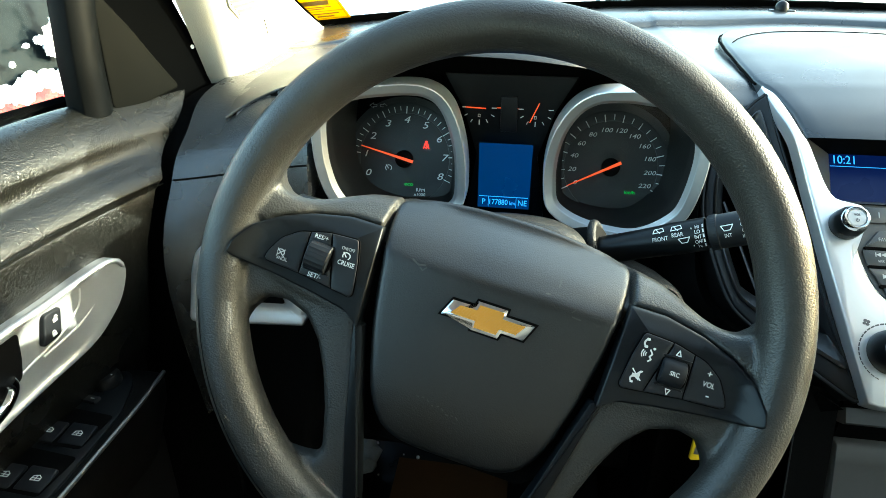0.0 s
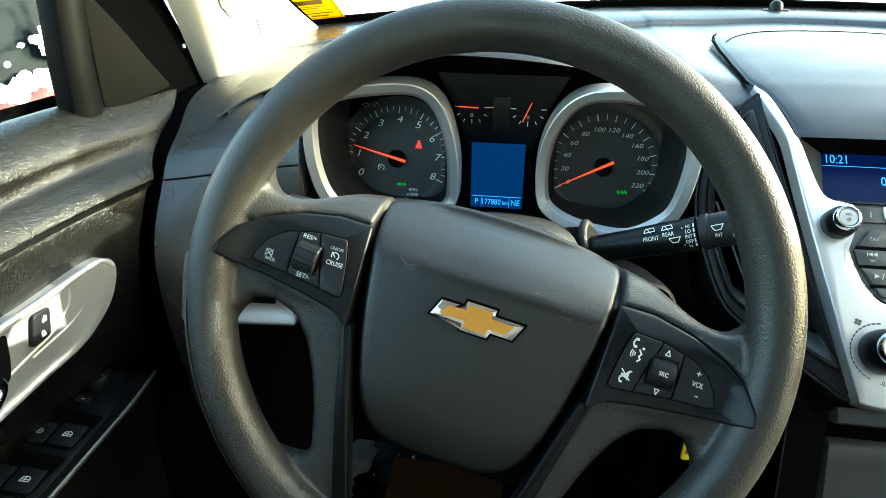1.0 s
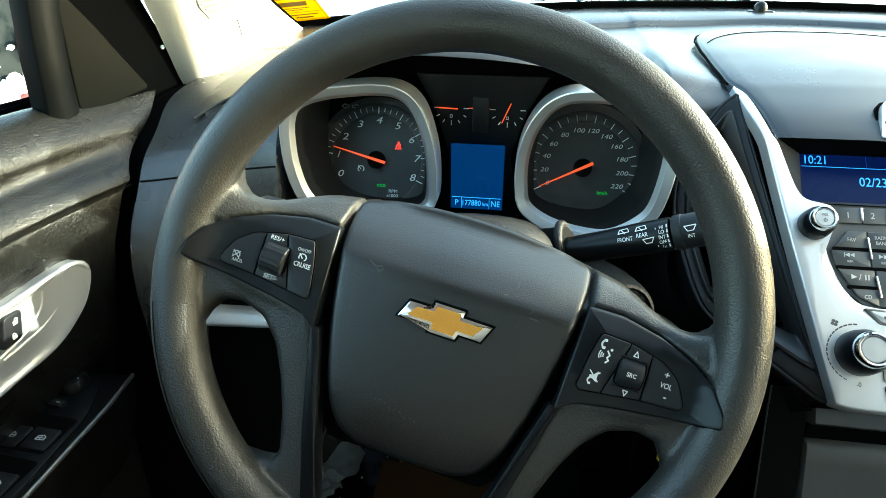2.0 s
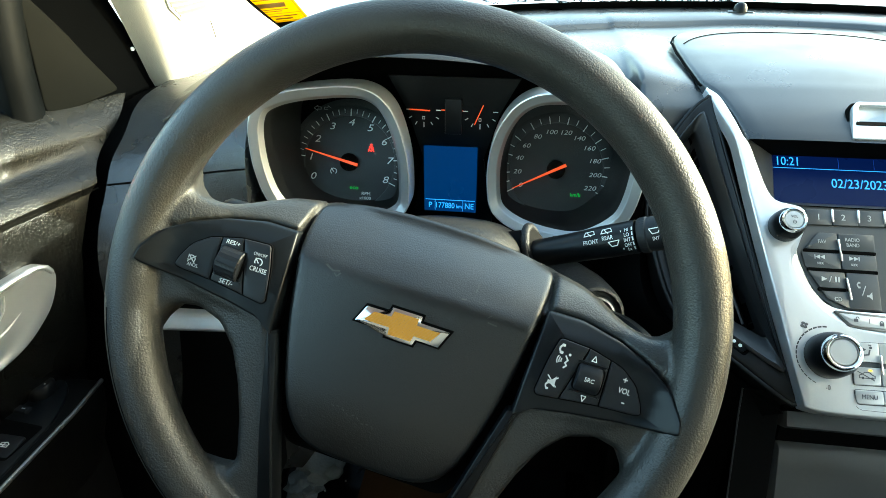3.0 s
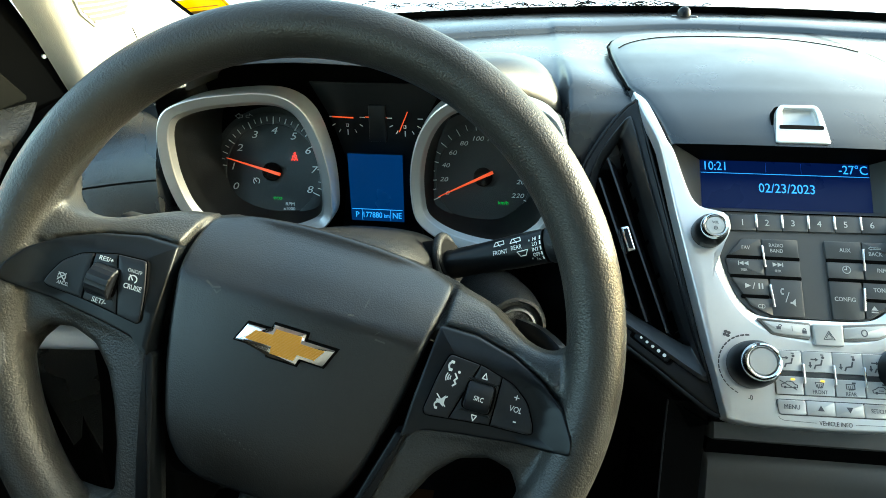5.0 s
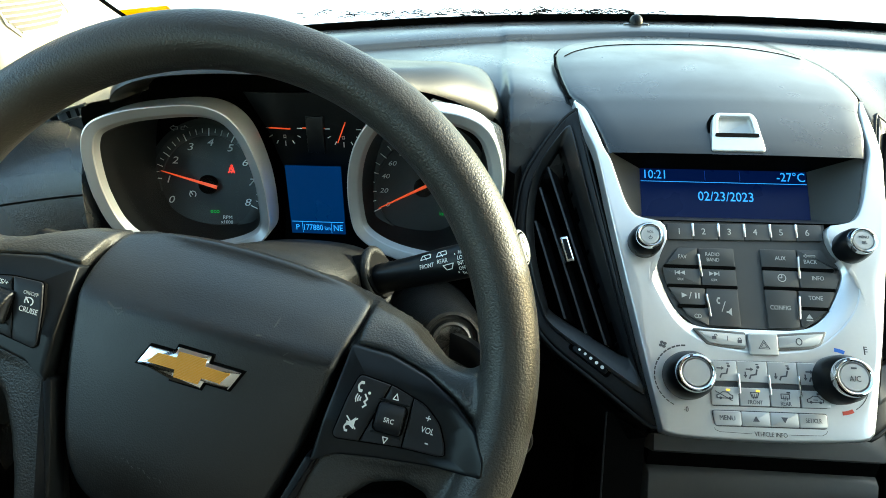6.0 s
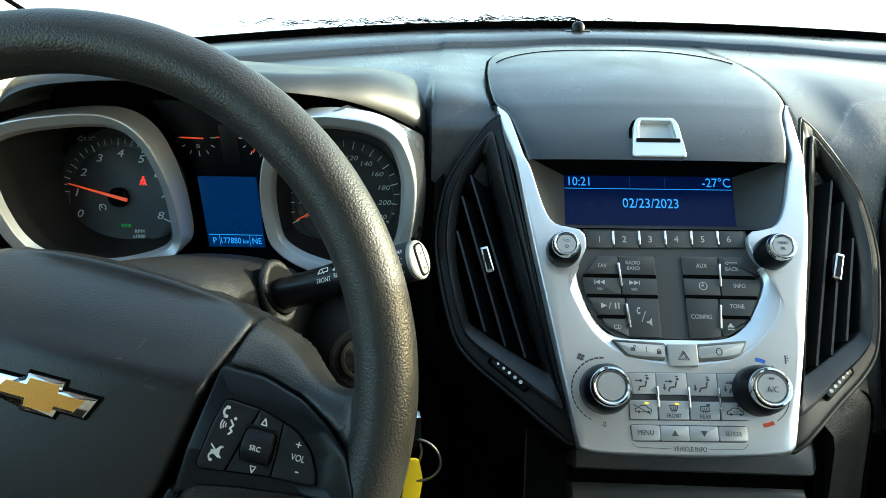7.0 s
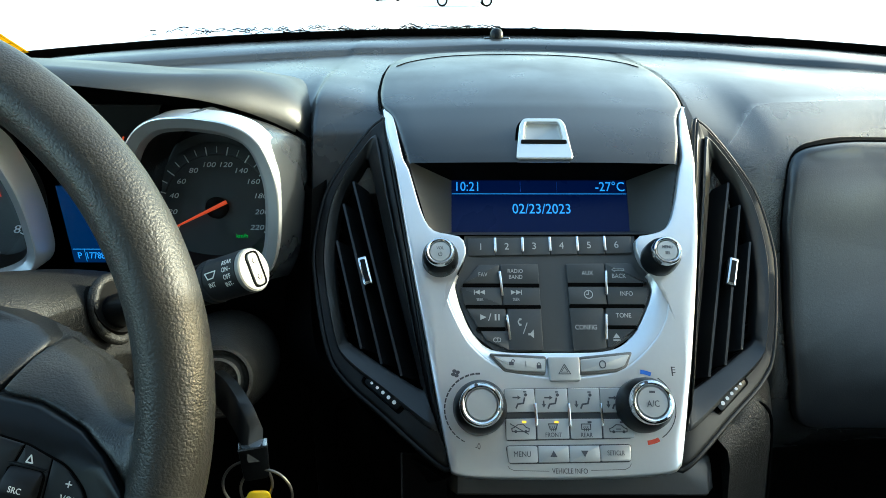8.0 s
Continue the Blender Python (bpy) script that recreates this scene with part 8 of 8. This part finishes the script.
def parked_car(name, label, body_mat, at, turn, group="", tall=1.0):
    """A plain five-door car: body, cabin glass, wheels, lamps and a layer of snow."""
    c = thing(name, label, "car", pose(*at, 0, 0, turn) @ Matrix.Diagonal((1, 1, tall, 1)), group=group)
    side = spline([(-2.2, 0.35), (-2.25, 0.62), (-2.2, 0.92), (-1.3, 0.98), (-0.75, 1.42), (0.6, 1.50), (1.5, 1.42), (1.95, 1.00), (2.15, 0.92), (2.22, 0.55), (2.15, 0.32), (0, 0.27)], 4)
    bm = bmesh.new()
    loops = []
    for yy, f in ((-0.86, 0.93), (-0.90, 1.0), (0.90, 1.0), (0.86, 0.93)):
        loops.append([bm.verts.new((x * (0.99 if f < 1 else 1), yy * (1 - 0.12 * max(0, z - 0.95) / 0.5), 0.27 + (z - 0.27) * (0.99 if f < 1 else 1))) for x, z in side])
    for a, b_ in zip(loops, loops[1:]):
        ring_faces(bm, a, b_)
    bm.faces.new(loops[0]), bm.faces.new(loops[-1][::-1])
    part("body", bm, body_mat, c, sharp=30)
    dark = CAR_GLASS
    for s in (-1, 1):
        for x0, x1, x2, x3 in ((-1.15, -0.68, -0.05, -0.05), (0.03, 0.03, 0.72, 0.75), (0.83, 0.80, 1.60, 1.92)):
            p = [(x0, 1.02), (x3, 1.02), (x2, 1.40), (x1, 1.40)]
            w = bmesh.new()
            vv = [w.verts.new((x, s * (0.905 * (1 - 0.12 * max(0, z - 0.95) / 0.5)), z)) for x, z in p]
            w.faces.new(vv)
            part("side_window", w, dark, c)
    for x0, z0, x1, z1, nm in ((-1.27, 1.00, -0.80, 1.40, "front_window"), (1.56, 1.38, 1.93, 1.03, "rear_window")):
        w = bmesh.new()
        off = -0.015 if x0 < 0 else 0.02
        w.faces.new([w.verts.new(p) for p in ((x0 + off, -0.74, z0 + 0.01), (x0 + off, 0.74, z0 + 0.01), (x1 + off, 0.70, z1 + 0.015), (x1 + off, -0.70, z1 + 0.015))])
        part(nm, w, dark, c)
    for x in (-1.38, 1.38):
        for s in (-1, 1):
            wh = lathe([(0.33, -0.10), (0.34, -0.06), (0.34, 0.06), (0.32, 0.10), (0.24, 0.11), (0.23, 0.07), (0.0005, 0.07)], 28)
            o = part("wheel", wh, SEAL, c, "black tyre")
            o.matrix_local = pose(x, s * 0.82, 0.34, 90 if s < 0 else -90, 0, 0)
            r = part("rim", lathe([(0.225, 0.02), (0.225, 0.085), (0.10, 0.10), (0.0005, 0.10)], 20), SILVER, o)
    for s in (-1, 1):
        part("rear_lamp", block(2.10, s * 0.62 - 0.16, 0.78, 2.215, s * 0.62 + 0.16, 0.93), RED_PRINT, c)
        part("headlamp", block(-2.255, s * 0.62 - 0.18, 0.66, -2.10, s * 0.62 + 0.18, 0.82), CHROME, c)
    part("bumper", block(2.05, -0.84, 0.32, 2.27, 0.84, 0.60), body_mat, c)
    rows = []
    for x in np.linspace(-0.8, 1.6, 30):
        rows.append([(x, y, 1.44 + 0.07 + 0.05 * noise.noise(Vector((x * 3, y * 3, at[0]))) - 0.25 * max(0, abs(y) - 0.6) - 0.08 * ((x - 0.4) / 1.2) ** 4) for y in np.linspace(-0.78, 0.78, 16)])
    part("snow_layer", grid_sheet(rows), SNOW, c, "snow on the roof")
    bm = bmesh.new()
    rnd = random.Random(int(at[0] * 10) + 7)
    for i in range(26):
        yy = rnd.uniform(-0.8, 0.8)
        zz = rnd.choice([1.0, 1.02, 0.62, 0.64, rnd.uniform(1.05, 1.35)])
        xx = 2.22 - max(0, (zz - 0.92)) * 0.82
        clump(bm, (xx, yy, zz), rnd.uniform(0.05, 0.13), i, 0.7)
    part("snow_patches", bm, SNOW, c, "snow stuck to the tail")
    return c


RED_CAR = material("red_car_paint", (0.42, 0.02, 0.015), 0.25, coat=0.6, mottle=0.05)
WHITE_CAR = material("white_car_paint", (0.72, 0.74, 0.76), 0.3, coat=0.5, mottle=0.04)
GREY_CAR = material("grey_car_paint", (0.30, 0.32, 0.34), 0.3, coat=0.5, mottle=0.04)
red_car = parked_car("parked_car", "red parked car with dark windows, patched with snow", RED_CAR, (-2.36, 0.27, 0), 90, tall=0.86)
rnd = random.Random(21)
patches = [(1.780, 0.998, 0.046, 1.1), (1.72, 1.010, 0.024, 0.6), (1.66, 1.003, 0.014, 0.5), (1.79, 1.045, 0.015, 1.6), (1.59, 0.962, 0.011, 0.8), (1.80, 1.10, 0.012, 1.8), (1.745, 0.975, 0.018, 0.8)]
patches += [(1.30 + 0.030 * i + rnd.uniform(-0.01, 0.01), 0.893 + rnd.uniform(-0.012, 0.022), rnd.uniform(0.018, 0.042), rnd.uniform(0.5, 0.9)) for i in range(17)]
for y, z, r, f in patches:
    lump = part("snow_patch", clump(bmesh.new(), (0, 0, 0), r, int(y * 100), f), SNOW, red_car, "snow stuck to the side")
    lump.matrix_parent_inverse = Matrix.Identity(4)
    lump.matrix_local = red_car.matrix_world.inverted() @ (Matrix.Translation((-1.462, y, z)) @ Matrix.Diagonal((0.35, 1, 1, 1)))
parked_car("parked_car", "white parked car across the snowy lot", WHITE_CAR, (1.6, 42.0, 0), 0, "cars across the lot")
parked_car("parked_car", "grey parked car across the snowy lot", GREY_CAR, (-4.2, 55.0, 0), 90, "cars across the lot")
